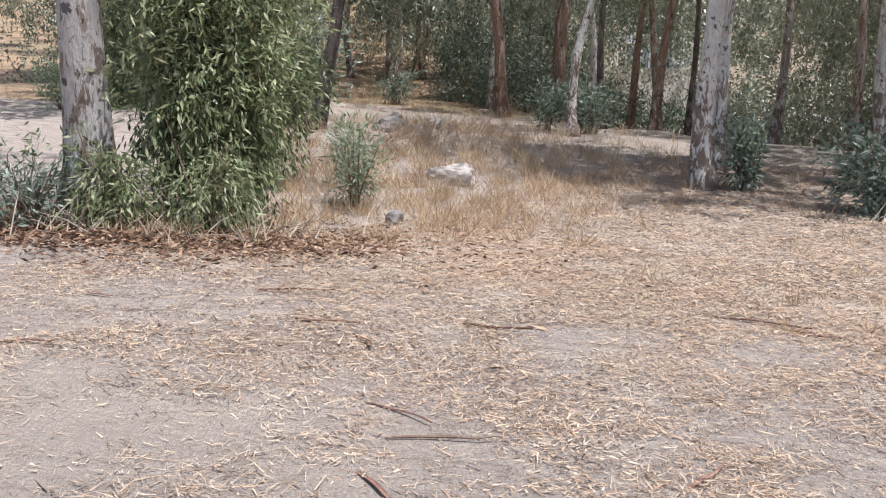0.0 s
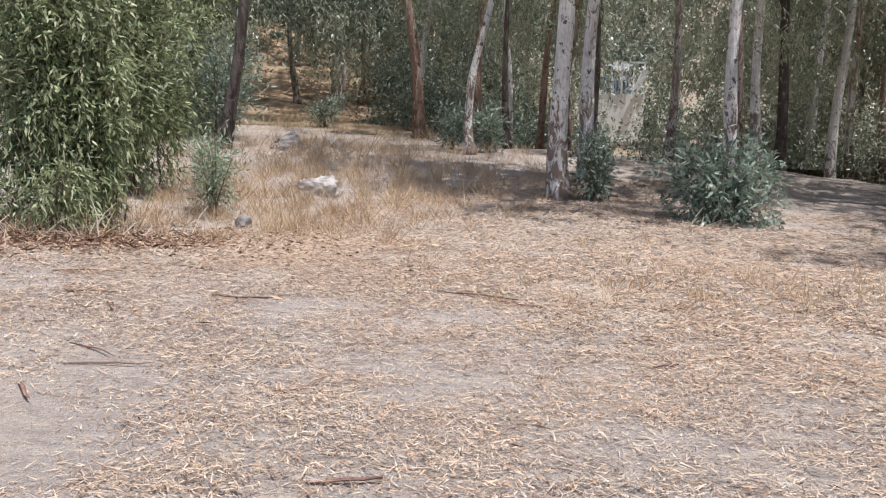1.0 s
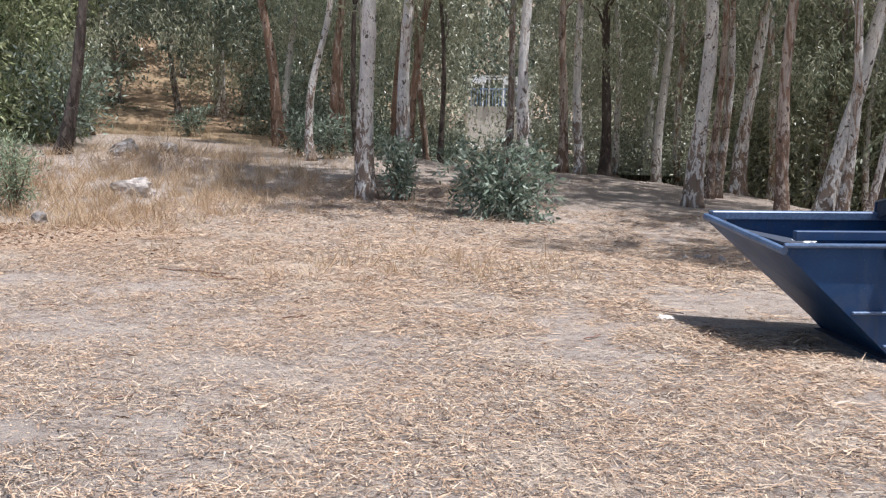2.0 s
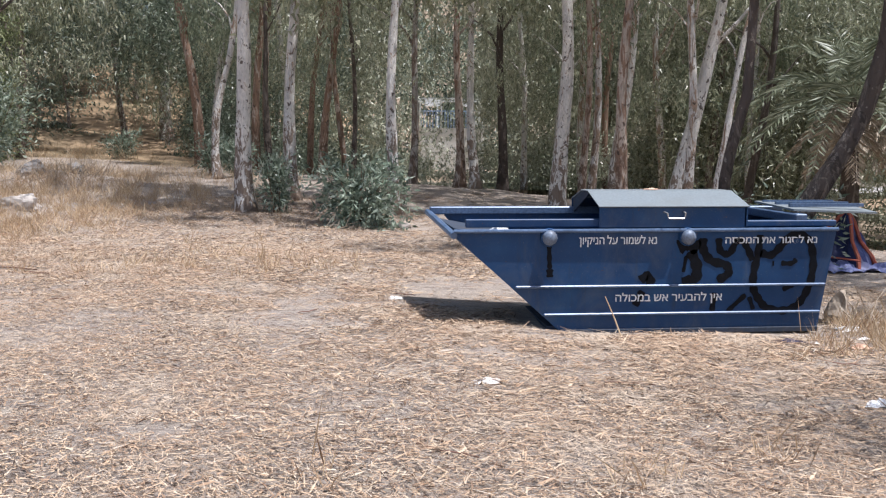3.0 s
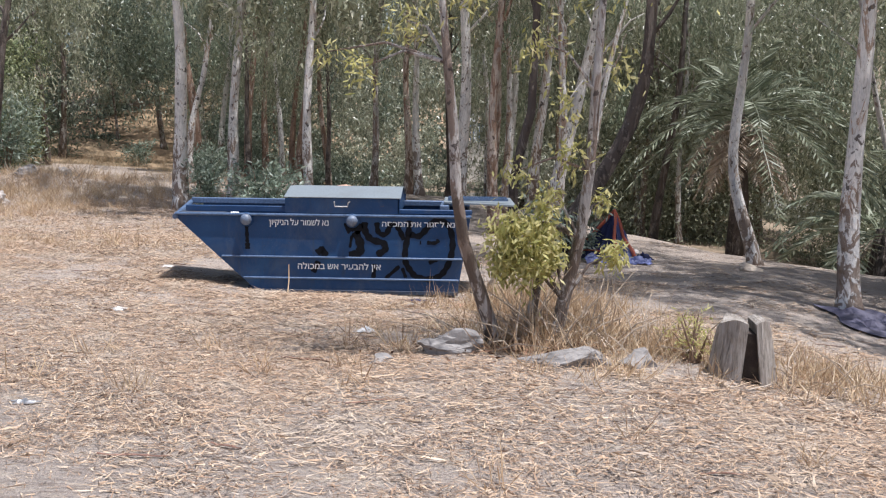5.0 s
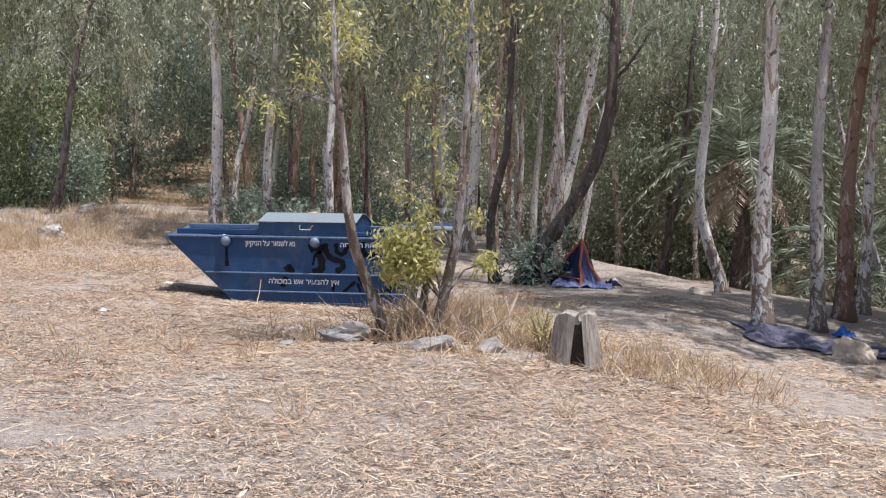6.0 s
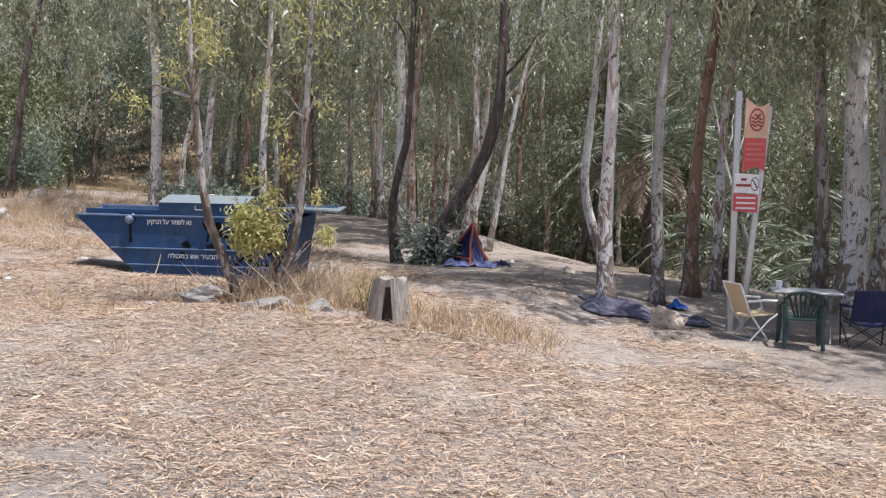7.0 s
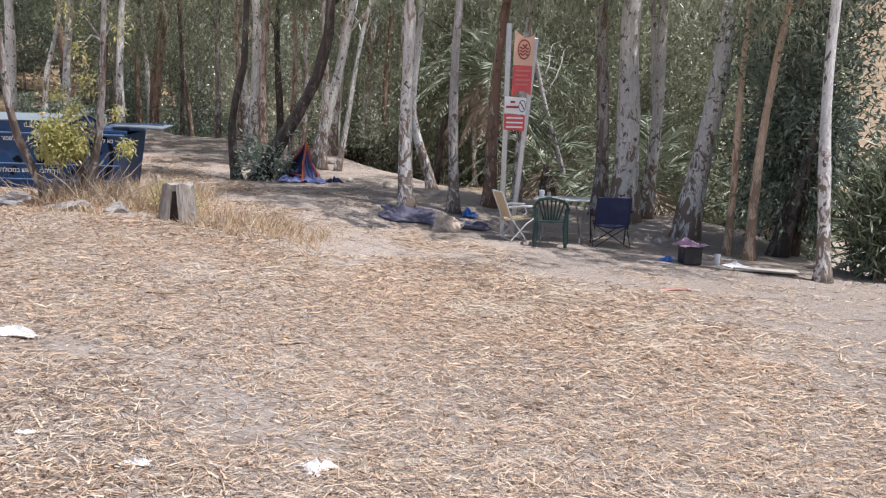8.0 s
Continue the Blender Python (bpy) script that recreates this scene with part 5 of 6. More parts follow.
rock(-7.66, 9.6, 0.42, 0.26, 0.235, M_rock_white, 21, "white limestone boulder in dry grass", -8, sink=0.14)
rock(-8.28, 6.9, 0.14, 0.11, 0.13, M_rock_grey, 2, "small grey stone on the litter")
rock(-0.08, 9.15, 0.19, 0.12, 0.08, M_rock_white, 3, "pale flat stone beside a shrub")
rock(3.58, -3.75, 0.33, 0.18, 0.14, M_rock_grey, 4, "long angular grey stone at the foot of a young tree", -12)
rock(3.05, -3.95, 0.15, 0.11, 0.05, M_rock_grey, 5, "flat grey stone beside a young tree")
rock(4.62, -4.15, 0.42, 0.22, 0.12, M_rock_grey, 6, "flat grey stone half buried in straw")
rock(5.14, -4.1, 0.2, 0.15, 0.10, M_rock_grey, 7, "broken grey stone among twigs")
rock(9.66, -1.1, 0.31, 0.22, 0.27, M_rock_tan, 8, "tan boulder weighing down a tarp")
rock(-8.9, 13.9, 0.45, 0.3, 0.25, M_rock_grey, 9, "grey boulder on a low mound")
rock(-8.0, 14.3, 0.3, 0.22, 0.16, M_rock_grey, 10, "grey boulder on a low mound")
rock(4.18, 0.6, 0.17, 0.15, 0.24, M_rock_tan, 11, "pale stone behind the skip")
rock(8.4, 3.1, 0.26, 0.15, 0.09, M_rock_tan, 12, "flat pale stone under the trees")
rock(7.2, 6.3, 0.12, 0.1, 0.08, M_rock_white, 13, "small white stone on the path")


def split_stump(x, y):
    ob = thing("tree_stump", "weathered grey tree stump split down the middle", "stump", pose(x, y, hz(x, y) - 0.03, 0, 0, -8))
    M_st, n_, l_, p_ = mat("weathered_wood")
    grain = tex(n_, l_, 26, 6, 0.7, (1.6, 1.6, 0.12))
    wear = tex(n_, l_, 5, 5, 0.6)
    col = ramp(n_, l_, grain, [(0.32, (0.10, 0.085, 0.07)), (0.48, (0.30, 0.265, 0.23)), (0.7, (0.47, 0.43, 0.39))])
    col = mix(n_, l_, ramp(n_, l_, wear, [(0.5, (0, 0, 0)), (0.7, (0.55, 0.55, 0.55))]), col, (0.17, 0.13, 0.10))
    l_.new(col, p_.inputs["Base Color"])
    p_.inputs["Roughness"].default_value = 0.9
    bump(n_, l_, p_, grain, 0.8, 0.02)
    M_slit_shade = simple("dark_slit_shade", (0.035, 0.025, 0.02), 0.95)
    for sgn, x0, tw in ((-1, -0.012, 0.19), (1, -0.004, 0.13)):
        bm = bmesh.new()
        rings = []
        for i, zz in enumerate((0.0, 0.08, 0.2, 0.33, 0.45, 0.5)):
            ring = []
            w = tw * (1.18 - 0.35 * zz)
            gap = 0.024 + 0.05 * (1 - zz / 0.5)
            for k in range(11):
                a = math.pi * k / 10
                rr = w * (1 + 0.10 * math.sin(5 * a + sgn + i * 0.4))
                ring.append(bm.verts.new((sgn * (gap + math.sin(a) * rr) + x0, -math.cos(a) * 0.2 * (1.1 - 0.3 * zz), zz + (0.03 * math.sin(3 * a) if i == 5 else 0))))
            rings.append(ring)
        for a, b in zip(rings[:-1], rings[1:]):
            for k in range(10):
                bm.faces.new((a[k], a[k + 1], b[k + 1], b[k]))
            bm.faces.new((a[10], a[0], b[0], b[10]))
        bm.faces.new(rings[-1])
        part("half", bm, M_st, ob)
    # near-black box fills the slit and stands in for the shade inside
    part("hollow", box(bmesh.new(), (-0.08, -0.16, 0.0), (0.065, 0.14, 0.42)), M_slit_shade, ob)
    return ob


split_stump(6.03, -4.15)


# ---- sign, chairs and camp ----
M_galv = simple("galvanised_steel", (0.52, 0.53, 0.54), 0.35, 0.75, 0.15, 3, 40, (0.3, 0.3, 0.3), 0.4)
M_sign_tan = simple("faded_orange_sign", (0.66, 0.42, 0.30), 0.5, 0, 0.08, 4, 60, (0.6, 0.45, 0.32), 0.4)
M_sign_red = simple("red_sign", (0.58, 0.085, 0.09), 0.45, 0, 0.08, 4, 60, (0.55, 0.14, 0.12), 0.4)
M_sign_faint = simple("faded_red_line", (0.62, 0.19, 0.17), 0.5, 0, 0.1)
M_sign_white = simple("white_sign", (0.78, 0.77, 0.76), 0.45, 0, 0.05, 4, 60, (0.6, 0.58, 0.56), 0.3)
M_sign_ink = simple("dark_red_ink", (0.30, 0.03, 0.03), 0.5)
M_sign_blue_ink = simple("dark_blue_ink", (0.08, 0.05, 0.12), 0.5)
M_navy = simple("navy_fabric", (0.02, 0.026, 0.085), 0.8, 0, 0.3, 5, 90, (0.08, 0.08, 0.11), 0.4, 0.3)
M_tent_red = simple("orange_red_webbing", (0.42, 0.10, 0.055), 0.7, 0, 0.2)
M_tent_grey = simple("grey_blue_nylon", (0.12, 0.14, 0.30), 0.6, 0, 0.3, 6, 70, (0.3, 0.28, 0.3), 0.45, 0.3)
M_tarp = simple("blue_grey_tarp", (0.075, 0.07, 0.11), 0.7, 0, 0.1, 3, 70, (0.17, 0.155, 0.16), 0.35, 0.3)
M_beige = simple("beige_webbing", (0.62, 0.48, 0.30), 0.7, 0, 0.12, 8, 120)
M_white_tube = simple("white_enamel_tube", (0.72, 0.72, 0.70), 0.35, 0.1, 0.1)
M_green_plastic = simple("dark_green_plastic", (0.014, 0.04, 0.034), 0.35, 0, 0.25, 6, 60, (0.06, 0.1, 0.1), 0.4)
M_black_tube = simple("black_tube", (0.02, 0.02, 0.022), 0.45, 0.2)
M_tabletop = simple("grey_tabletop", (0.46, 0.46, 0.46), 0.5, 0, 0.12, 5, 50, (0.28, 0.27, 0.26), 0.5)
M_white_plastic = simple("white_plastic", (0.80, 0.80, 0.80), 0.45, 0, 0.06, 12, 60, (0.6, 0.58, 0.55), 0.3, 0.3)
M_paper = simple("crumpled_paper", (0.78, 0.76, 0.74), 0.8, 0, 0.08, 14, 60, (0.55, 0.5, 0.46), 0.4, 0.4)
M_blue_plastic = simple("blue_plastic", (0.02, 0.12, 0.42), 0.4, 0, 0.2)
M_black_plastic = simple("black_plastic", (0.018, 0.018, 0.022), 0.45, 0, 0.25)
M_pink = simple("pink_cloth", (0.40, 0.25, 0.33), 0.8, 0, 0.15, 10, 90, (0.3, 0.15, 0.22), 0.5, 0.4)
M_card = simple("weathered_board", (0.40, 0.36, 0.31), 0.85, 0, 0.15)
M_red_stick = simple("red_painted_stick", (0.45, 0.07, 0.05), 0.6, 0, 0.2)


def sheet(bm, nu, nv, fn):
    """A sheet of nu by nv cells from a function of (u, v)."""
    g = [[bm.verts.new(fn(i / nu, j / nv)) for i in range(nu + 1)] for j in range(nv + 1)]
    for j in range(nv):
        for i in range(nu):
            bm.faces.new((g[j][i], g[j][i + 1], g[j + 1][i + 1], g[j + 1][i]))
    return bm


def thick(bm, t):
    bmesh.ops.recalc_face_normals(bm, faces=bm.faces)
    bmesh.ops.solidify(bm, geom=list(bm.faces), thickness=t)
    return bm


def thick_down(bm, t):
    """Gives a sheet a lower side."""
    g = bmesh.ops.extrude_face_region(bm, geom=list(bm.faces))
    bmesh.ops.translate(bm, vec=(0, 0, t), verts=[v for v in g["geom"] if isinstance(v, bmesh.types.BMVert)])
    return bm


# the two-post notice
SX, SY = 10.55, -0.95
sz = hz(SX, SY)
notice = thing("notice_sign", "tall two-post park notice with orange, red and white panels", "sign", pose(SX, SY, sz - 0.1))
part("post", box(bmesh.new(), (-0.045, -0.03, 0), (0.045, 0.05, 3.62), bevel=0.01), M_galv, notice)
part("post", box(bmesh.new(), (-0.045, -0.03, 0), (0.045, 0.05, 3.42), pose(0.17, 0.12, 0, 0, 5.0, 0), 0.01), M_galv, notice)


def wavy_panel(x0, x1, z0, z1, wave_top=0.0, wave_low=0.0, skew=0.0):
    n = 12
    top = [(x0 + (x1 - x0) * i / n + skew * z1, -0.04, z1 + wave_top * math.sin(math.pi * 1.3 * i / n + 2.2)) for i in range(n + 1)]
    low = [(x0 + (x1 - x0) * i / n + skew * z0, -0.04, z0 + wave_low * math.sin(math.pi * 1.2 * i / n + 2.6)) for i in range(n + 1)]
    return plate(bmesh.new(), low + top[::-1], 0.012, (0, 1, 0))


part("panel", wavy_panel(0.03, 0.42, 2.78, 3.30, 0.07, 0.0, 0.02), M_sign_tan, notice, "faded orange panel with a round emblem")
red1 = part("panel", wavy_panel(0.03, 0.40, 2.30, 2.775, 0.0, -0.06, 0.02), M_sign_red, notice, "red panel with light lines")
for k in range(4):
    part("text_bar", box(bmesh.new(), (0.13, -0.049, 2.68 - 0.075 * k), (0.42 - 0.04 * (k % 2), -0.0415, 2.705 - 0.075 * k)), M_sign_faint, red1)
wp = part("panel", plate(bmesh.new(), [(-0.05, -0.06, 1.99), (0.36, -0.06, 1.97), (0.36, -0.06, 2.25), (-0.05, -0.06, 2.27)], 0.012, (0, 1, 0)), M_sign_white, notice, "white prohibition panel")
for k, (a, b) in enumerate(((0.06, 0.15), (-0.02, 0.22))):
    part("text_bar", box(bmesh.new(), (a, -0.068, 2.16 - 0.085 * k), (b, -0.0615, 2.195 - 0.085 * k)), M_sign_ink, wp)
rp = part("panel", plate(bmesh.new(), [(-0.05, -0.06, 1.72), (0.35, -0.06, 1.70), (0.35, -0.06, 1.955), (-0.05, -0.06, 1.975)], 0.012, (0, 1, 0)), M_sign_red, notice, "red panel with white lines")
for k in range(3):
    part("text_bar", box(bmesh.new(), (-0.01, -0.068, 1.90 - 0.075 * k), (0.31, -0.0615, 1.925 - 0.075 * k)), M_sign_white, rp)


def ring_shape(cx, cz, y, r0, r1, sx=1.0):
    bm = bmesh.new()
    n = 28
    a = [bm.verts.new((cx + math.cos(6.2832 * k / n) * r0 * sx, y, cz + math.sin(6.2832 * k / n) * r0)) for k in range(n)]
    b = [bm.verts.new((cx + math.cos(6.2832 * k / n) * r1 * sx, y, cz + math.sin(6.2832 * k / n) * r1)) for k in range(n)]
    for k in range(n):
        bm.faces.new((a[k], a[(k + 1) % n], b[(k + 1) % n], b[k]))
    return bm


em = part("emblem", ring_shape(0.285, 3.04, -0.046, 0.14, 0.165, 0.75), M_sign_ink, notice, "round dark red emblem with waves")
for k in range(3):
    part("wave", stroke([(0.285 + 0.09 * (i / 6 * 2 - 1), 2.96 + 0.05 * k + 0.015 * math.sin(i * 2.1)) for i in range(7)], 0.024, -0.047), M_sign_ink, em)
part("wave", stroke([(0.25, 3.12), (0.3, 3.09), (0.34, 3.13)], 0.03, -0.047), M_sign_ink, em)
pr = part("emblem", ring_shape(0.29, 2.115, -0.064, 0.085, 0.1, 0.7), M_sign_blue_ink, notice, "round dark prohibition mark")
part("wave", stroke([(0.25, 2.17), (0.29, 2.12), (0.33, 2.06)], 0.02, -0.065), M_sign_blue_ink, pr)

# panels raised and narrowed to fit the camera's slanted view of the sign
for child in list(notice.children):
    if child.name.split(".")[0] in ("panel", "emblem"):
        for ob in (child, *child.children):
            ob.data.transform(Matrix.Translation((0.01, 0, 0.16)) @ Matrix.Diagonal((0.86, 1, 1, 1)))


# beige folding chair
def lawn_chair(m):
    ob = thing("folding_chair", "folding chair with beige webbing and a white tube frame", "chair", m)
    part("backrest", thick(sheet(bmesh.new(), 4, 6, lambda u, v: Vector((-0.24 - 0.17 * v, -0.23 + 0.46 * u, 0.36 + 0.42 * v + 0.015 * math.sin(3.1 * u)))), 0.012), M_beige, ob, "beige woven backrest")
    part("seat", thick(sheet(bmesh.new(), 4, 4, lambda u, v: Vector((-0.24 + 0.42 * v, -0.23 + 0.46 * u, 0.36 + 0.04 * v - 0.03 * math.sin(3.1 * u)))), 0.012), M_beige, ob, "beige woven seat")
    for s in (-0.25, 0.25):
        part("leg", tube(bmesh.new(), [(-0.42, s, 0.80), (-0.25, s, 0.38), (0.02, s, 0.02)], [0.012] * 3, 7), M_white_tube, ob)
        part("leg", tube(bmesh.new(), [(0.2, s, 0.42), (0.02, s, 0.30), (-0.24, s, 0.02)], [0.012] * 3, 7), M_white_tube, ob)
        part("armrest", tube(bmesh.new(), [(-0.30, s, 0.56), (-0.05, s, 0.58), (0.16, s, 0.57)], [0.018] * 3, 7), M_white_tube, ob)
        part("arm_support", tube(bmesh.new(), [(0.14, s, 0.57), (0.2, s, 0.42)], [0.011] * 2, 7), M_white_tube, ob)
    part("top_bar", tube(bmesh.new(), [(-0.42, -0.25, 0.80), (-0.42, 0.25, 0.80)], [0.012] * 2, 7), M_white_tube, ob)
    part("foot_bar", tube(bmesh.new(), [(0.02, -0.25, 0.02), (0.02, 0.25, 0.02)], [0.012] * 2, 7), M_white_tube, ob)
    part("foot_bar", tube(bmesh.new(), [(-0.24, -0.25, 0.02), (-0.24, 0.25, 0.02)], [0.012] * 2, 7), M_white_tube, ob)
    return ob


def plastic_chair(m):
    ob = thing("plastic_chair", "dark green moulded plastic chair with a slatted back", "chair", m)
    part("seat", thick(sheet(bmesh.new(), 6, 6, lambda u, v: Vector((-0.22 + 0.44 * u, -0.2 + 0.42 * v, 0.40 - 0.03 * math.sin(3.14 * u) * math.sin(3.14 * v)))), 0.014), M_green_plastic, ob)
    for k in range(7):
        a = (k - 3) / 3
        part("slat", tube(bmesh.new(), [(0.11 * a, -0.2, 0.42), (0.17 * a, -0.24, 0.6), (0.2 * a, -0.27, 0.755 - 0.05 * a * a)], [0.017, 0.013, 0.017], 6), M_green_plastic, ob)
    part("back_rim", tube(bmesh.new(), [(-0.26, -0.12, 0.60), (-0.25, -0.22, 0.66), (-0.18, -0.27, 0.74), (0, -0.285, 0.775), (0.18, -0.27, 0.74), (0.25, -0.22, 0.66), (0.26, -0.12, 0.60)], [0.02, 0.024, 0.026, 0.026, 0.026, 0.024, 0.02], 8), M_green_plastic, ob)
    for sx in (-1, 1):
        part("armrest", tube(bmesh.new(), [(0.26 * sx, -0.14, 0.60), (0.28 * sx, 0.08, 0.59), (0.25 * sx, 0.2, 0.52)], [0.026, 0.028, 0.024], 8), M_green_plastic, ob)
        part("leg", tube(bmesh.new(), [(0.25 * sx, 0.19, 0.54), (0.25 * sx, 0.2, 0.25), (0.27 * sx, 0.24, 0)], [0.026, 0.03, 0.024], 8), M_green_plastic, ob)
        part("leg", tube(bmesh.new(), [(0.24 * sx, -0.16, 0.60), (0.22 * sx, -0.2, 0.3), (0.24 * sx, -0.27, 0)], [0.026, 0.034, 0.026], 8), M_green_plastic, ob)
    return ob


def camp_chair(m):
    ob = thing("camping_chair", "folding camping chair with dark navy fabric", "chair", m)
    part("backrest", thick(sheet(bmesh.new(), 6, 6, lambda u, v: Vector((-0.26 + 0.52 * u, -0.2 - 0.12 * v + 0.04 * math.sin(3.14 * u), 0.38 + 0.44 * v))), 0.02), M_navy, ob, "dark navy fabric back")
    part("seat", thick(sheet(bmesh.new(), 6, 5, lambda u, v: Vector((-0.26 + 0.52 * u, -0.2 + 0.42 * v, 0.38 + 0.03 * v - 0.05 * math.sin(3.14 * u)))), 0.02), M_navy, ob, "dark navy fabric seat")
    for sx in (-1, 1):
        part("back_post", tube(bmesh.new(), [(0.27 * sx, -0.12, 0.3), (0.27 * sx, -0.33, 0.84)], [0.011] * 2, 6), M_black_tube, ob)
        part("armrest", tube(bmesh.new(), [(0.29 * sx, -0.24, 0.6), (0.3 * sx, 0.2, 0.57)], [0.024, 0.024], 6), M_navy, ob)
        part("leg", tube(bmesh.new(), [(0.3 * sx, 0.2, 0.57), (0.28 * sx, 0.22, 0.0)], [0.011] * 2, 6), M_black_tube, ob)
        part("brace", tube(bmesh.new(), [(0.3 * sx, -0.27, 0.01), (0.3 * sx, 0.21, 0.36)], [0.009] * 2, 6), M_black_tube, ob)
        part("brace", tube(bmesh.new(), [(-0.28 * sx, -0.27, 0.01), (0.26 * sx, -0.2, 0.36)], [0.009] * 2, 6), M_black_tube, ob)
        part("brace", tube(bmesh.new(), [(-0.28 * sx, 0.22, 0.01), (0.26 * sx, 0.2, 0.36)], [0.009] * 2, 6), M_black_tube, ob)
    return ob


def at(x, y, turn=0, lift=0.0):
    return pose(x, y, hz(x, y) + lift, 0, 0, turn)


lawn_chair(at(10.82, -1.45, 15))
plastic_chair(at(11.25, -1.98, -8))
camp_chair(at(12.3, -1.45, 170 - 180 + 8))

table = thing("camp_table", "light grey folding table with crossed metal legs", "table", at(11.52, -1.2, -10))
part("tabletop", box(bmesh.new(), (-0.46, -0.36, 0.69), (0.46, 0.36, 0.72), bevel=0.01), M_tabletop, table)
for s in (-0.32, 0.32):
    part("leg", tube(bmesh.new(), [(s - 0.08, -0.28, 0.69), (s, 0.28, 0.0)], [0.012] * 2, 6), M_steel, table)
    part("leg", tube(bmesh.new(), [(s + 0.08, 0.28, 0.69), (s, -0.28, 0.0)], [0.012] * 2, 6), M_steel, table)
part("leg_bar", tube(bmesh.new(), [(-0.32, 0.0, 0.3), (0.32, 0.0, 0.3)], [0.01] * 2, 6), M_steel, table)


def cup(x, y, z, r, h, material, name, label):
    bm = bmesh.new()
    tube(bm, [(0, 0, 0), (0, 0, h * 0.5), (0, 0, h), (0, 0, h - 0.004)], [r * 0.75, r * 0.88, r, r * 0.9], 14, True)
    ob = part(name, bm, material, None, smooth=False)
    ob.matrix_basis = pose(x, y, z)
    return tagged(ob, label, "cup")


tz = hz(11.52, -1.2) + 0.72
cup(11.2, -1.05, tz, 0.05, 0.11, M_white_plastic, "plastic_cup", "white plastic cup standing on the camp table")
cup(11.33, -0.98, tz, 0.035, 0.08, M_card, "plastic_cup", "small brown cup standing on the camp table")


def scrap(name, x, y, sx, sy, h, material, seed, label, category="litter", turn=0, lift=0.0):
    """A crumpled scrap of paper, cloth or film lying on the ground."""
    o = Vector((seed * 2.3, seed * 5.1, 0.4))

    def f(u, v):
        p = Vector(((u - 0.5) * sx * (0.85 + 0.8 * noise.noise(Vector((v * 4, 9, 1)) + o)), (v - 0.5) * sy * (0.85 + 0.8 * noise.noise(Vector((u * 4, 5, 2)) + o)), 0))
        n1 = noise.noise(Vector((u * 3, v * 3, 0)) + o) + 0.6 * noise.noise(Vector((u * 8, v * 8, 4)) + o)
        edge = 1 - max(abs(u - 0.5), abs(v - 0.5)) * 1.6
        return Vector((p.x * (1 + 0.35 * noise.noise(Vector((u * 2, v * 2, 3)) + o)), p.y * (1 + 0.35 * noise.noise(Vector((u * 2, v * 2, 7)) + o)),
                       max(0.004, h * (0.35 + 0.9 * abs(n1)) * max(0.05, edge))))
    ob = part(name, thick_down(sheet(bmesh.new(), 14, 12, f), 0.003), material, None)
    ob.matrix_basis = at(x, y, turn, lift)
    return tagged(ob, label, category)


def spread(name, x0, x1, y0, y1, h, material, seed, label, category):
    """A wrinkled sheet spread over the ground."""
    o = Vector((seed, seed * 0.7, 2))

    def f(u, v):
        px = x0 + (x1 - x0) * (u + 0.05 * math.sin(9 * v + seed))
        py = y0 + (y1 - y0) * (v + 0.12 * math.sin(7 * u + seed))
        n1 = abs(noise.noise(Vector((u * 4, v * 2, 0)) + o)) + 0.25 * abs(noise.noise(Vector((u * 9, v * 4, 0)) + o))
        rim = min(1.0, 6 * min(u, 1 - u, v, 1 - v) + 0.15)
        return Vector((px, py, hz(px, py) + 0.022 + h * n1 * rim))
    ob = part(name, thick(sheet(bmesh.new(), 44, 16, f), 0.004), material, None, smooth=False)
    return tagged(ob, label, category)


spread("tarp", 8.45, 9.5, -0.75, 0.45, 0.17, M_tarp, 3, "crumpled blue-grey tarp at the foot of a gum tree", "tarp")
spread("tarp", 9.35, 10.35, -0.75, 0.0, 0.13, M_tarp, 5, "dark blue-grey tarp under a tan boulder", "tarp")
scrap("plastic_bag", 10.03, 0.5, 0.32, 0.26, 0.24, M_blue_plastic, 4, "bright blue plastic bag under the trees", "bag")

# the collapsed tent
TX, TY = 6.35, 4.3
tent = thing("tent", "half-collapsed navy tent with orange-red edging", "tent", pose(TX, TY, hz(TX, TY)))
apex = Vector((0.05, 0.0, 0.92))
left, front, right, back = Vector((-0.72, 0.5, 0.03)), Vector((0.02, -0.45, 0.02)), Vector((0.42, -0.25, 0.02)), Vector((0.15, 0.9, 0.02))


def tent_face(a, b, c, sag, seed):
    o = Vector((seed, 0, 0))

    def f(u, v):
        base = b.lerp(c, u)
        p = a.lerp(base, v)
        n = (b - a).cross(c - a).normalized()
        return p - n * (sag * math.sin(math.pi * v) * math.sin(math.pi * u)) + n * 0.13 * noise.noise(Vector((u * 6, v * 3, 0)) + o) * min(1, 3 * v) + Vector((0, 0, 0.0))
    return thick(sheet(bmesh.new(), 14, 12, f), 0.004)


part("panel", tent_face(apex, left, front, 0.10, 1), M_navy, tent, "navy tent side")
part("panel", tent_face(apex, front, right, 0.05, 2), M_tent_grey, tent, "grey-blue nylon tent front")
part("panel", tent_face(apex, right, back, 0.08, 3), M_tent_grey, tent, "grey-blue nylon tent side")
part("panel", tent_face(apex, back, left, 0.08, 4), M_navy, tent, "navy tent back")
for q in (left, front, right):
    part("edging", tube(bmesh.new(), [apex, apex.lerp(q, 0.2) + Vector((0.01, -0.02, -0.03)), apex.lerp(q, 0.45) + Vector((-0.02, -0.03, -0.07)), apex.lerp(q, 0.75) + Vector((0.02, -0.04, -0.04)), q], [0.02, 0.03, 0.026, 0.034, 0.03], 6), M_tent_red, tent, "orange-red edging")
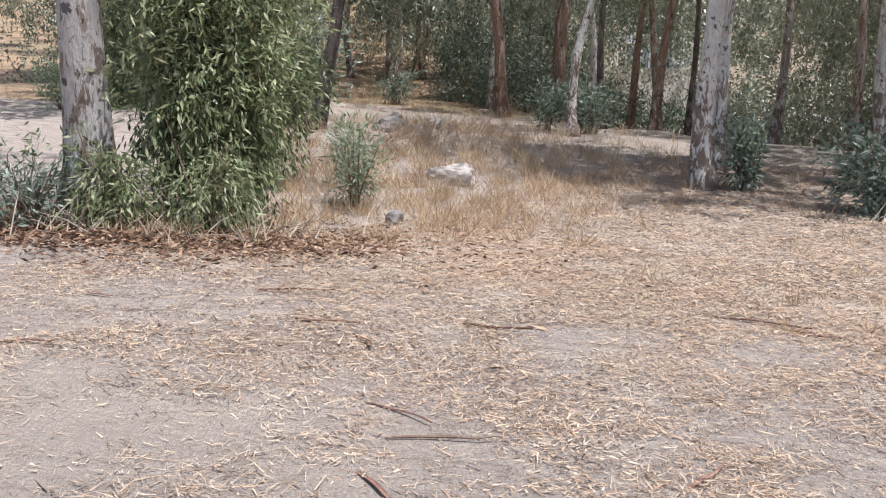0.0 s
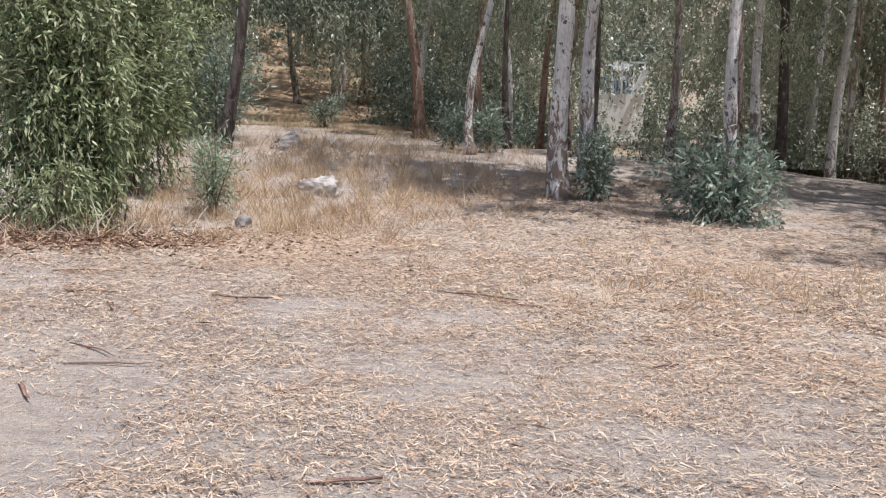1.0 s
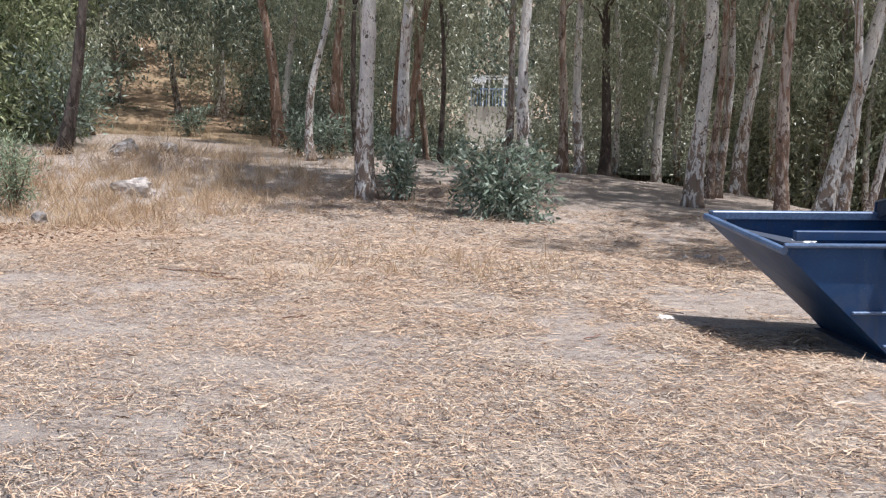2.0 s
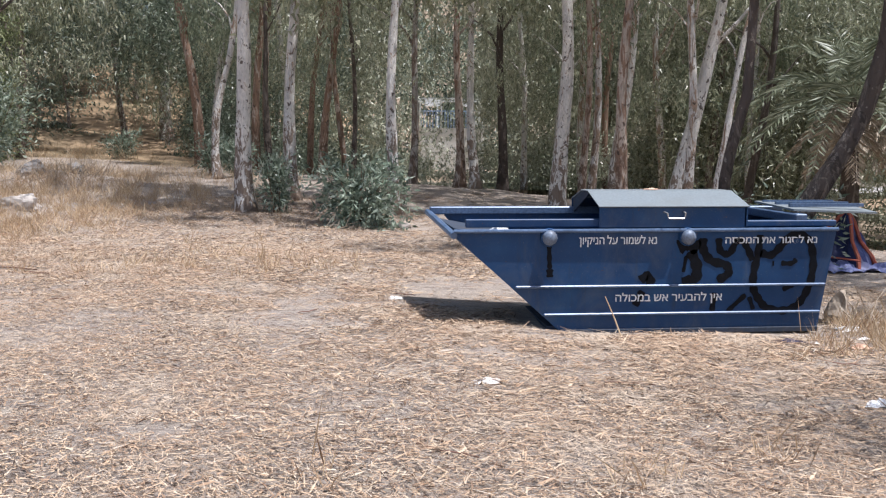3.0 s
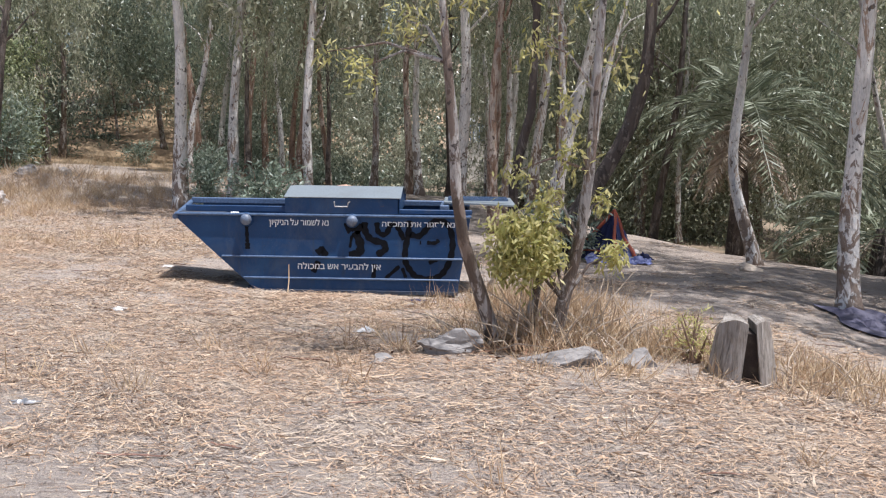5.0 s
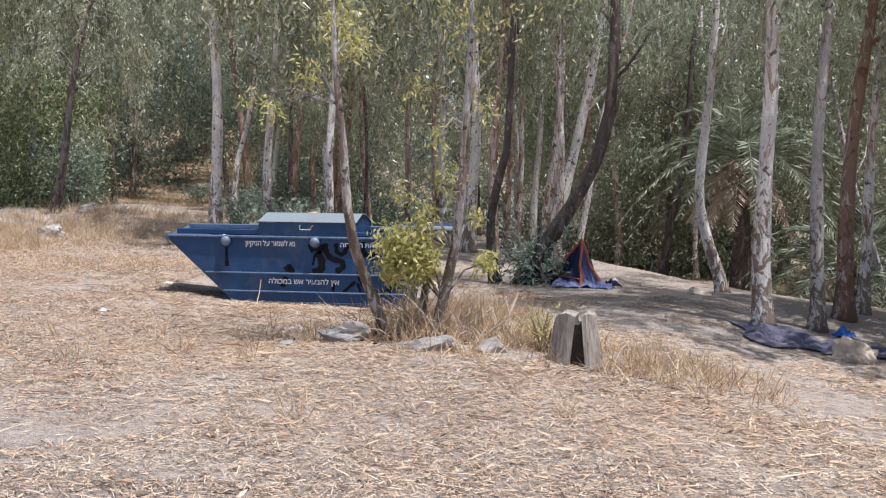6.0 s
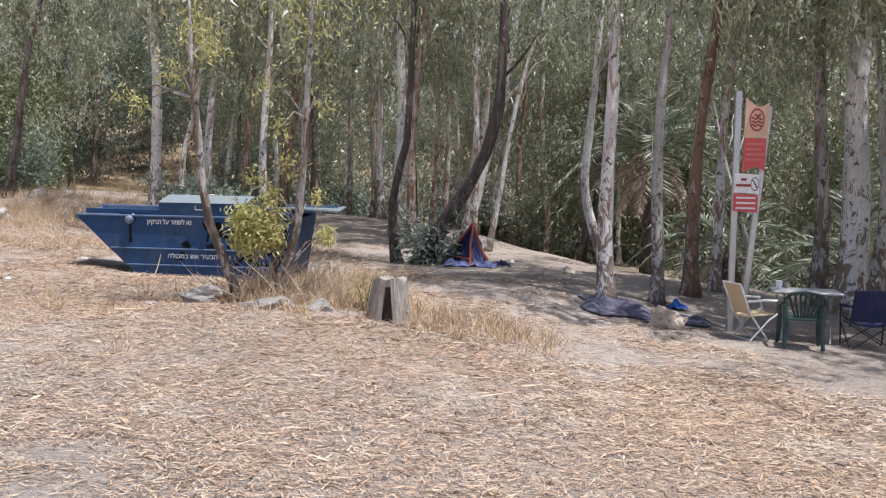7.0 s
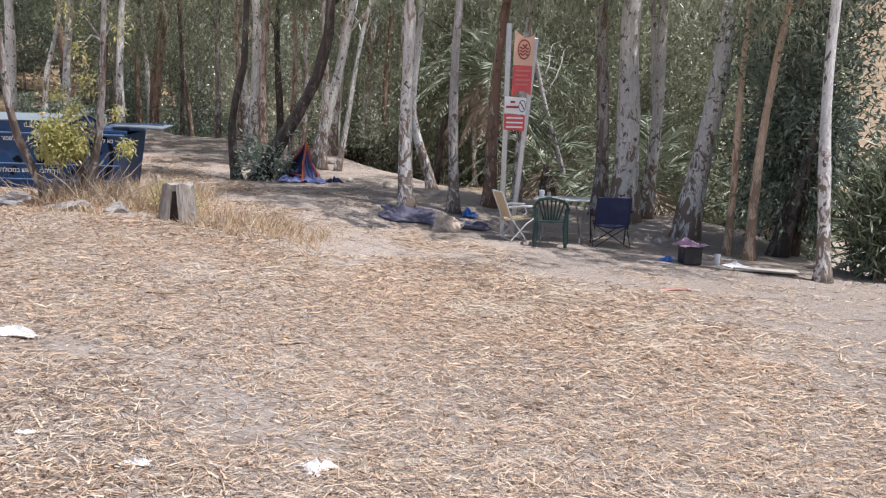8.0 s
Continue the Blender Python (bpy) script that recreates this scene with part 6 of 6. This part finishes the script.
part("edging", tube(bmesh.new(), [left + Vector((0, -0.03, 0.12)), Vector((-0.3, -0.05, 0.2)), front + Vector((0, -0.02, 0.16))], [0.014] * 3, 6), M_tent_red, tent)


def skirt(u, v):
    px, py = -0.5 + 1.1 * u, -0.68 + 0.42 * v + 0.07 * math.sin(5 * u) + 0.10 * noise.noise(Vector((u * 3, 2, v)))
    return Vector((px, py, 0.02 + 0.13 * abs(noise.noise(Vector((u * 4.3, v * 3, 5)))) + 0.05 * abs(noise.noise(Vector((u * 11, v * 7, 2)))) + 0.05 * v))


part("skirt", thick(sheet(bmesh.new(), 26, 8, skirt), 0.004), M_tent_grey, tent, "crumpled nylon spread on the ground")
scrap("cloth", 7.0, 4.7, 0.4, 0.3, 0.25, M_navy, 9, "dark cloth heap beside the tent", "cloth")

# bags and boards near the bank
crate = thing("crate", "black plastic crate heaped with pink cloth", "crate", at(13.27, -2.75, 8))
part("body", box(bmesh.new(), (-0.145, -0.12, 0.0), (0.145, 0.12, 0.27), bevel=0.015), M_black_plastic, crate)
part("rim", box(bmesh.new(), (-0.155, -0.13, 0.24), (0.155, 0.13, 0.27), bevel=0.008), M_black_plastic, crate)
scrap("cloth", 13.25, -2.75, 0.34, 0.3, 0.18, M_pink, 12, "crumpled pink cloth on a black crate", "cloth", 10, 0.26)
scrap("plastic_bag", 12.98, -2.6, 0.4, 0.3, 0.08, M_blue_plastic, 13, "flat blue plastic bag beside a crate", "bag")
cup(13.75, -2.55, hz(13.75, -2.55), 0.05, 0.17, M_white_plastic, "paper_cup", "tall white cup standing on the earth")
scrap("plastic_bag", 14.0, -2.6, 0.38, 0.24, 0.12, M_paper, 14, "clear white plastic bag by the bank", "bag")
board = part("board", box(bmesh.new(), (-0.45, -0.12, 0.01), (0.45, 0.12, 0.035), bevel=0.004), M_card, None)
board.matrix_basis = at(14.3, -3.1, -12, 0.02)
tagged(board, "weathered grey board lying on the bank", "board")
stick = part("stick", tube(bmesh.new(), [(-0.2, 0, 0.015), (0, 0.004, 0.018), (0.2, 0, 0.015)], [0.012, 0.013, 0.011], 6), M_red_stick, None)
stick.matrix_basis = at(12.4, -5.2, 4)
tagged(stick, "short red painted stick on the litter", "stick")

# loose paper on the clearing
scrap("paper", -0.54, 1.17, 0.16, 0.12, 0.05, M_paper, 21, "small white paper scrap on the straw")
scrap("paper", 0.03, -2.03, 0.17, 0.12, 0.05, M_paper, 22, "small white paper scrap on the straw")
scrap("plastic_bag", 2.74, -2.55, 0.24, 0.14, 0.09, M_white_plastic, 23, "white plastic bag lying on the straw", "bag")
scrap("wrapper", 0.72, -5.43, 0.22, 0.1, 0.05, M_steel, 24, "crushed silver foil wrapper on the straw")
scrap("plastic_bag", 6.47, -9.72, 0.36, 0.13, 0.1, M_paper, 25, "long white plastic scrap on the straw", "bag", -12)
scrap("paper", 6.56, -10.5, 0.3, 0.24, 0.03, M_card, 26, "flat pale cardboard scrap on the straw")
scrap("paper", 8.86, -11.4, 0.2, 0.15, 0.09, M_paper, 27, "crumpled white paper on the straw")
scrap("leaf_heap", 9.1, -11.33, 0.14, 0.1, 0.1, M_dead_twig, 28, "curled brown dead leaf on the straw")
scrap("paper", 7.36, -11.37, 0.16, 0.06, 0.03, M_paper, 29, "thin white paper scrap on the straw")
scrap("paper", 7.99, -11.55, 0.2, 0.06, 0.03, M_paper, 30, "thin white paper scrap on the straw")
scrap("cloth", 3.1, -0.45, 0.3, 0.12, 0.04, M_navy, 31, "dark rag at the foot of the skip")
scrap("paper", 3.35, -0.5, 0.1, 0.06, 0.04, M_paper, 32, "white paper scrap beside the skip")
scrap("paper", 3.95, -0.35, 0.16, 0.08, 0.05, M_paper, 33, "white paper scrap beside the skip")
scrap("plastic_bag", 4.05, 0.1, 0.3, 0.2, 0.08, M_white_plastic, 34, "white plastic bag in dry grass", "bag")
scrap("wrapper", 3.7, -0.7, 0.2, 0.12, 0.05, M_sign_tan, 35, "yellow-brown wrapper beside the skip")
scrap("paper", 2.1, 0.6, 0.2, 0.1, 0.03, M_sign_tan, 36, "yellowed paper on the skip hood", lift=1.337 - hz(2.1, 0.6))
scrap("plastic_bag", 0.55, 0.8, 0.22, 0.14, 0.14, M_white_plastic, 37, "pale plastic bag in the skip", "bag", 0, 0.88 - hz(0.55, 0.8))


# ---- distance: stream, house and road ----
def water_material():
    m, n, l, p = mat("stream_water")
    w = tex(n, l, 3.0, 4)
    p.inputs["Base Color"].default_value = (0.03, 0.04, 0.025, 1)
    p.inputs["Roughness"].default_value = 0.08
    bump(n, l, p, w, 0.08, 0.02)
    return m


M_water = water_material()
wu = np.linspace(0, 1, 40)
wx = np.stack([-4.0 + 11.0 * wu, 23.0 - 1.5 * wu + 1.5 * np.sin(3 * wu), np.full(40, 0.42)], -1)
wv = np.concatenate([wx - np.array([0, 2.6, 0]), wx + np.array([0, 2.6, 0])])
wq = np.array([[i, i + 1, 41 + i, 40 + i] for i in range(39)])
stream = new("water", raw_mesh("water", wv, 4, wq))
stream.data.materials.append(M_water)
tagged(stream, "still dark green stream behind the bank", "water", kind="structure")

M_plaster = simple("white_plaster", (0.72, 0.70, 0.66), 0.8, 0, 0.08, 2, 30, (0.5, 0.47, 0.42), 0.5)
M_rail_blue = simple("pale_blue_rail", (0.30, 0.42, 0.62), 0.5, 0, 0.15)
terrace = thing("terrace", "white railed terrace frame behind the trees", "terrace", pose(5.1, 55.0, hz(5.1, 55.0) + 1.3) @ Matrix.Scale(1.45, 4))
part("wall", box(bmesh.new(), (-1.3, 0.0, -1.1), (1.9, 2.4, 1.2)), M_plaster, terrace)
for k in range(4):
    for yy in (-0.1, 2.3):
        part("post", box(bmesh.new(), (-1.35 + 1.05 * k, yy, 1.2), (-1.27 + 1.05 * k, yy + 0.08, 2.6)), M_white_tube, terrace)
for yy in (-0.1, 2.3):
    part("beam", box(bmesh.new(), (-1.4, yy, 2.6), (1.95, yy + 0.08, 2.68)), M_white_tube, terrace)
part("stair", plate(bmesh.new(), [(1.2, -0.14, 1.2), (1.45, -0.14, 1.2), (1.95, -0.14, 2.3), (1.7, -0.14, 2.3)], 0.3, (0, -1, 0)), M_white_tube, terrace, "white sloping stair side")
rail_ = part("railing", box(bmesh.new(), (-1.35, -0.09, 2.0), (1.1, -0.04, 2.06)), M_rail_blue, terrace, "pale blue railing")
for k in range(17):
    part("baluster", box(bmesh.new(), (-1.3 + 0.15 * k, -0.08, 1.2), (-1.26 + 0.15 * k, -0.05, 2.0)), M_rail_blue, rail_)
for ux in (1.3, -0.5):
    tank = thing("water_tank", "white tank on a stand beside the terrace", "tank", pose(5.1 + 1.4 * ux, 59.2, hz(5.1, 59.2) + 1.3) @ Matrix.Scale(1.3, 4))
    part("body", box(bmesh.new(), (-0.45, -0.25, 2.7), (0.45, 0.3, 3.2), bevel=0.03), M_white_plastic, tank)
    for sx in (-0.35, 0.35):
        part("leg", box(bmesh.new(), (sx - 0.04, -0.04, -1.2), (sx + 0.04, 0.04, 2.7)), M_galv, tank)

M_asphalt = simple("pale_road", (0.34, 0.32, 0.30), 0.9, 0, 0.15, 0.5, 30)
rc, rd = np.array([43.0, 54.0]), np.array([0.9, -0.435])
rn = np.array([0.435, 0.9])
rt = np.linspace(-45, 45, 60)
c0 = rc + rt[:, None] * rd
low, upp = c0 - rn * 3, c0 + rn * 3
zc = height(c0[:, 0], c0[:, 1]) + 0.35
rv = np.concatenate([np.column_stack([low, zc]), np.column_stack([upp, zc + 0.1])])
road = new("road", raw_mesh("road", rv, 4, np.array([[i, i + 1, 61 + i, 60 + i] for i in range(59)])))
road.data.materials.append(M_asphalt)
tagged(road, "pale far road along the foot of a slope", "road", kind="structure")
rail = thing("guard_rail", "white guard rail beside the far road", "guard rail")
for k in range(0, 59, 2):
    a, b = low[k], low[k + 1]
    part("post", box(bmesh.new(), (a[0] - 0.06, a[1] - 0.06, zc[k] - 0.6), (a[0] + 0.06, a[1] + 0.06, zc[k] + 0.75)), M_galv, rail)
bm = bmesh.new()
for k in range(59):
    a, b = low[k], low[k + 1]
    f = [bm.verts.new((*a, zc[k] + 0.4)), bm.verts.new((*b, zc[k + 1] + 0.4)), bm.verts.new((*b, zc[k + 1] + 0.75)), bm.verts.new((*a, zc[k] + 0.75))]
    bm.faces.new(f)
part("beam", thick(bm, 0.06), M_white_tube, rail)

# ---- sticks and bark on the clearing ----
M_bark_strip = simple("shed_bark", (0.21, 0.115, 0.085), 0.85, 0, 0.35, 7, 40, (0.36, 0.27, 0.2), 0.5, 0.4)


def bark_strip(x, y, length, width, turn, seed, curl=0.03):
    """A shed strip of bark: a long curled sheet, thicker at one end."""
    o = seed * 1.7

    def f(u, v):
        a = (v - 0.5) * 2
        px = (u - 0.5) * length
        w = width * 0.55 * (0.4 + 0.6 * math.sin(math.pi * min(1, u * 0.9 + 0.12)))
        py = a * w / 2 + 0.09 * length * math.sin(3.0 * u + o) * (u - 0.2)
        return Vector((px, py, 0.008 + curl * 0.4 * a * a + 0.008 * abs(math.sin(5 * u + o))))
    ob = part("bark_strip", thick(sheet(bmesh.new(), 16, 4, f), 0.002), M_bark_strip, None)
    ob.matrix_basis = at(x, y, turn)
    return tagged(ob, "shed reddish-brown strip of gum bark on the earth", "bark", "shed bark strips")


def fallen_stick(x, y, length, rad, turn, seed, label="thin dead stick lying on the earth"):
    rr = random.Random(seed)
    pts = [(-length / 2 + length * t, 0.06 * length * math.sin(4 * t + seed), rad * 1.3 + 0.012 * abs(math.sin(7 * t + seed))) for t in (0, 0.2, 0.4, 0.6, 0.8, 1)]
    ob = part("fallen_stick", tube(bmesh.new(), pts, [rad * k for k in (0.6, 1, 1, 0.9, 0.7, 0.3)], 6, True, 0.2, rr), M_twig if seed % 2 else M_dead_twig, None)
    ob.matrix_basis = at(x, y, turn)
    return tagged(ob, label, "stick", "fallen sticks")


bark_strip(-5.2, 2.7, 0.95, 0.05, -17, 1)
bark_strip(-4.75, 2.42, 0.4, 0.06, -28, 2)
bark_strip(-8.33, 1.78, 0.45, 0.045, -8, 3)
bark_strip(-8.05, 1.5, 0.3, 0.06, -60, 4)
bark_strip(-8.68, 2.6, 0.6, 0.035, 6, 5)
bark_strip(-7.16, 2.02, 0.5, 0.035, -10, 6)
bark_strip(-5.85, -1.5, 0.34, 0.05, 8, 7)
bark_strip(2.37, -3.9, 0.45, 0.05, -12, 8)
bark_strip(-3.9, 0.62, 0.2, 0.035, 20, 9)
fallen_stick(-7.5, 0.06, 0.55, 0.008, 12, 1)
fallen_stick(-3.2, 1.2, 0.35, 0.007, -20, 2)
fallen_stick(0.9, -4.2, 0.4, 0.007, 15, 4)
fallen_stick(7.0, -8.0, 0.4, 0.007, -10, 3)
fallen_stick(9.6, -8.6, 0.35, 0.006, 12, 5)
scatter = random.Random(77)
for k in range(150):
    sx_ = scatter.uniform(-9, 30) if k % 3 else scatter.uniform(-6, 10)
    sd_ = 2.5 + 13 * scatter.random()
    px, py = -7.4 + 0.82 * sx_ + 0.57 * sd_, -3.9 - 0.57 * sx_ + 0.82 * sd_
    if float(bank_distance(px, py)) > -0.5 or (0.6 < px < 4.2 and -0.3 < py < 2.2):
        continue
    if k % 2:
        bark_strip(px, py, scatter.uniform(0.12, 0.5), scatter.uniform(0.018, 0.045), scatter.gauss(0, 35), k + 20, 0.015)
    else:
        fallen_stick(px, py, scatter.uniform(0.15, 0.45), scatter.uniform(0.003, 0.007), scatter.gauss(0, 35), k + 20)
# a stick leaning against the skip, and dead stems round the young trees, the stump and the thicket
for (bx, by, n_t, spread_r, hgt, seed, lab) in ((4.45, -3.45, 95, 0.55, 0.66, 5, "tangle of dry twigs at the foot of young trees"), (4.95, -3.55, 45, 0.5, 0.5, 6, "tangle of dry twigs at the foot of young trees"), (5.4, -3.55, 14, 0.3, 0.3, 7, "heap of dry twigs among stones"),
                                                (-10.5, 5.5, 30, 0.9, 0.5, 8, "dead branches under a leafy thicket"), (-10.3, 4.75, 46, 0.85, 0.42, 18, "broken dry stalks before a leafy thicket"), (-11.5, 4.5, 30, 0.6, 0.5, 19, "dark tangle of dead twigs at a thicket"), (4.25, 0.3, 16, 0.3, 0.5, 9, "dry twigs behind the skip"), (-8.7, 13.4, 55, 1.0, 0.75, 21, "heap of dead branches on a low mound"), (-7.7, 13.9, 40, 0.8, 0.6, 22, "heap of dead branches on a low mound"), (-1.35, 8.6, 16, 0.5, 0.4, 23, "broken twigs at the foot of a shrub"), (6.6, -4.1, 10, 0.35, 0.4, 10, "dry stalks beside a stump")):
    rr = random.Random(seed)
    heap = thing("twig_heap", lab, "twigs", pose(bx, by, hz(bx, by)))
    for k in range(n_t):
        a, e = rr.random() * 6.28, rr.uniform(0.05, 1.1)
        p0 = Vector((rr.gauss(0, spread_r * 0.6), rr.gauss(0, spread_r * 0.35), 0.0))
        ln = rr.uniform(0.3, 0.9) * hgt * 1.6
        d = Vector((math.cos(a) * math.cos(e), math.sin(a) * math.cos(e), math.sin(e)))
        q = [p0, p0 + d * ln * 0.5 + Vector((0, 0, 0.03)), p0 + d * ln + Vector((rr.gauss(0, 0.04), 0, -0.05 * ln))]
        part("twig", tube(bmesh.new(), q, [0.009, 0.0065, 0.003], 4), M_dead_twig, heap)
prop = part("fallen_stick", tube(bmesh.new(), [(0.02, -0.5, 0.0), (0.0, -0.3, 0.16), (-0.04, -0.1, 0.34)], [0.008, 0.008, 0.005], 6), M_dry, None)
prop.matrix_basis = pose(1.5, 0.06, hz(1.5, -0.4))
tagged(prop, "dry stalk standing before the skip", "stick")
for (px, py, s, k) in ((1.45, 5.5, 0.09, 31), (1.7, 5.35, 0.11, 32), (1.6, 5.6, 0.07, 33), (1.2, 5.45, 0.06, 34)):
    rock(px, py, s, s * 0.8, s * 0.6, M_rock_grey, k, "small grey stone in a loose ring", group="ring of stones")
for (px, py, s, k) in ((13.35, -0.55, 0.12, 41), (13.6, -0.7, 0.09, 42), (13.5, -0.35, 0.1, 43), (13.15, -0.5, 0.07, 44), (13.8, -0.9, 0.07, 45)):
    rock(px, py, s, s * 0.8, s * 0.6, M_rock_white, k, "broken pale stone under the trees", group="broken stones under the trees")
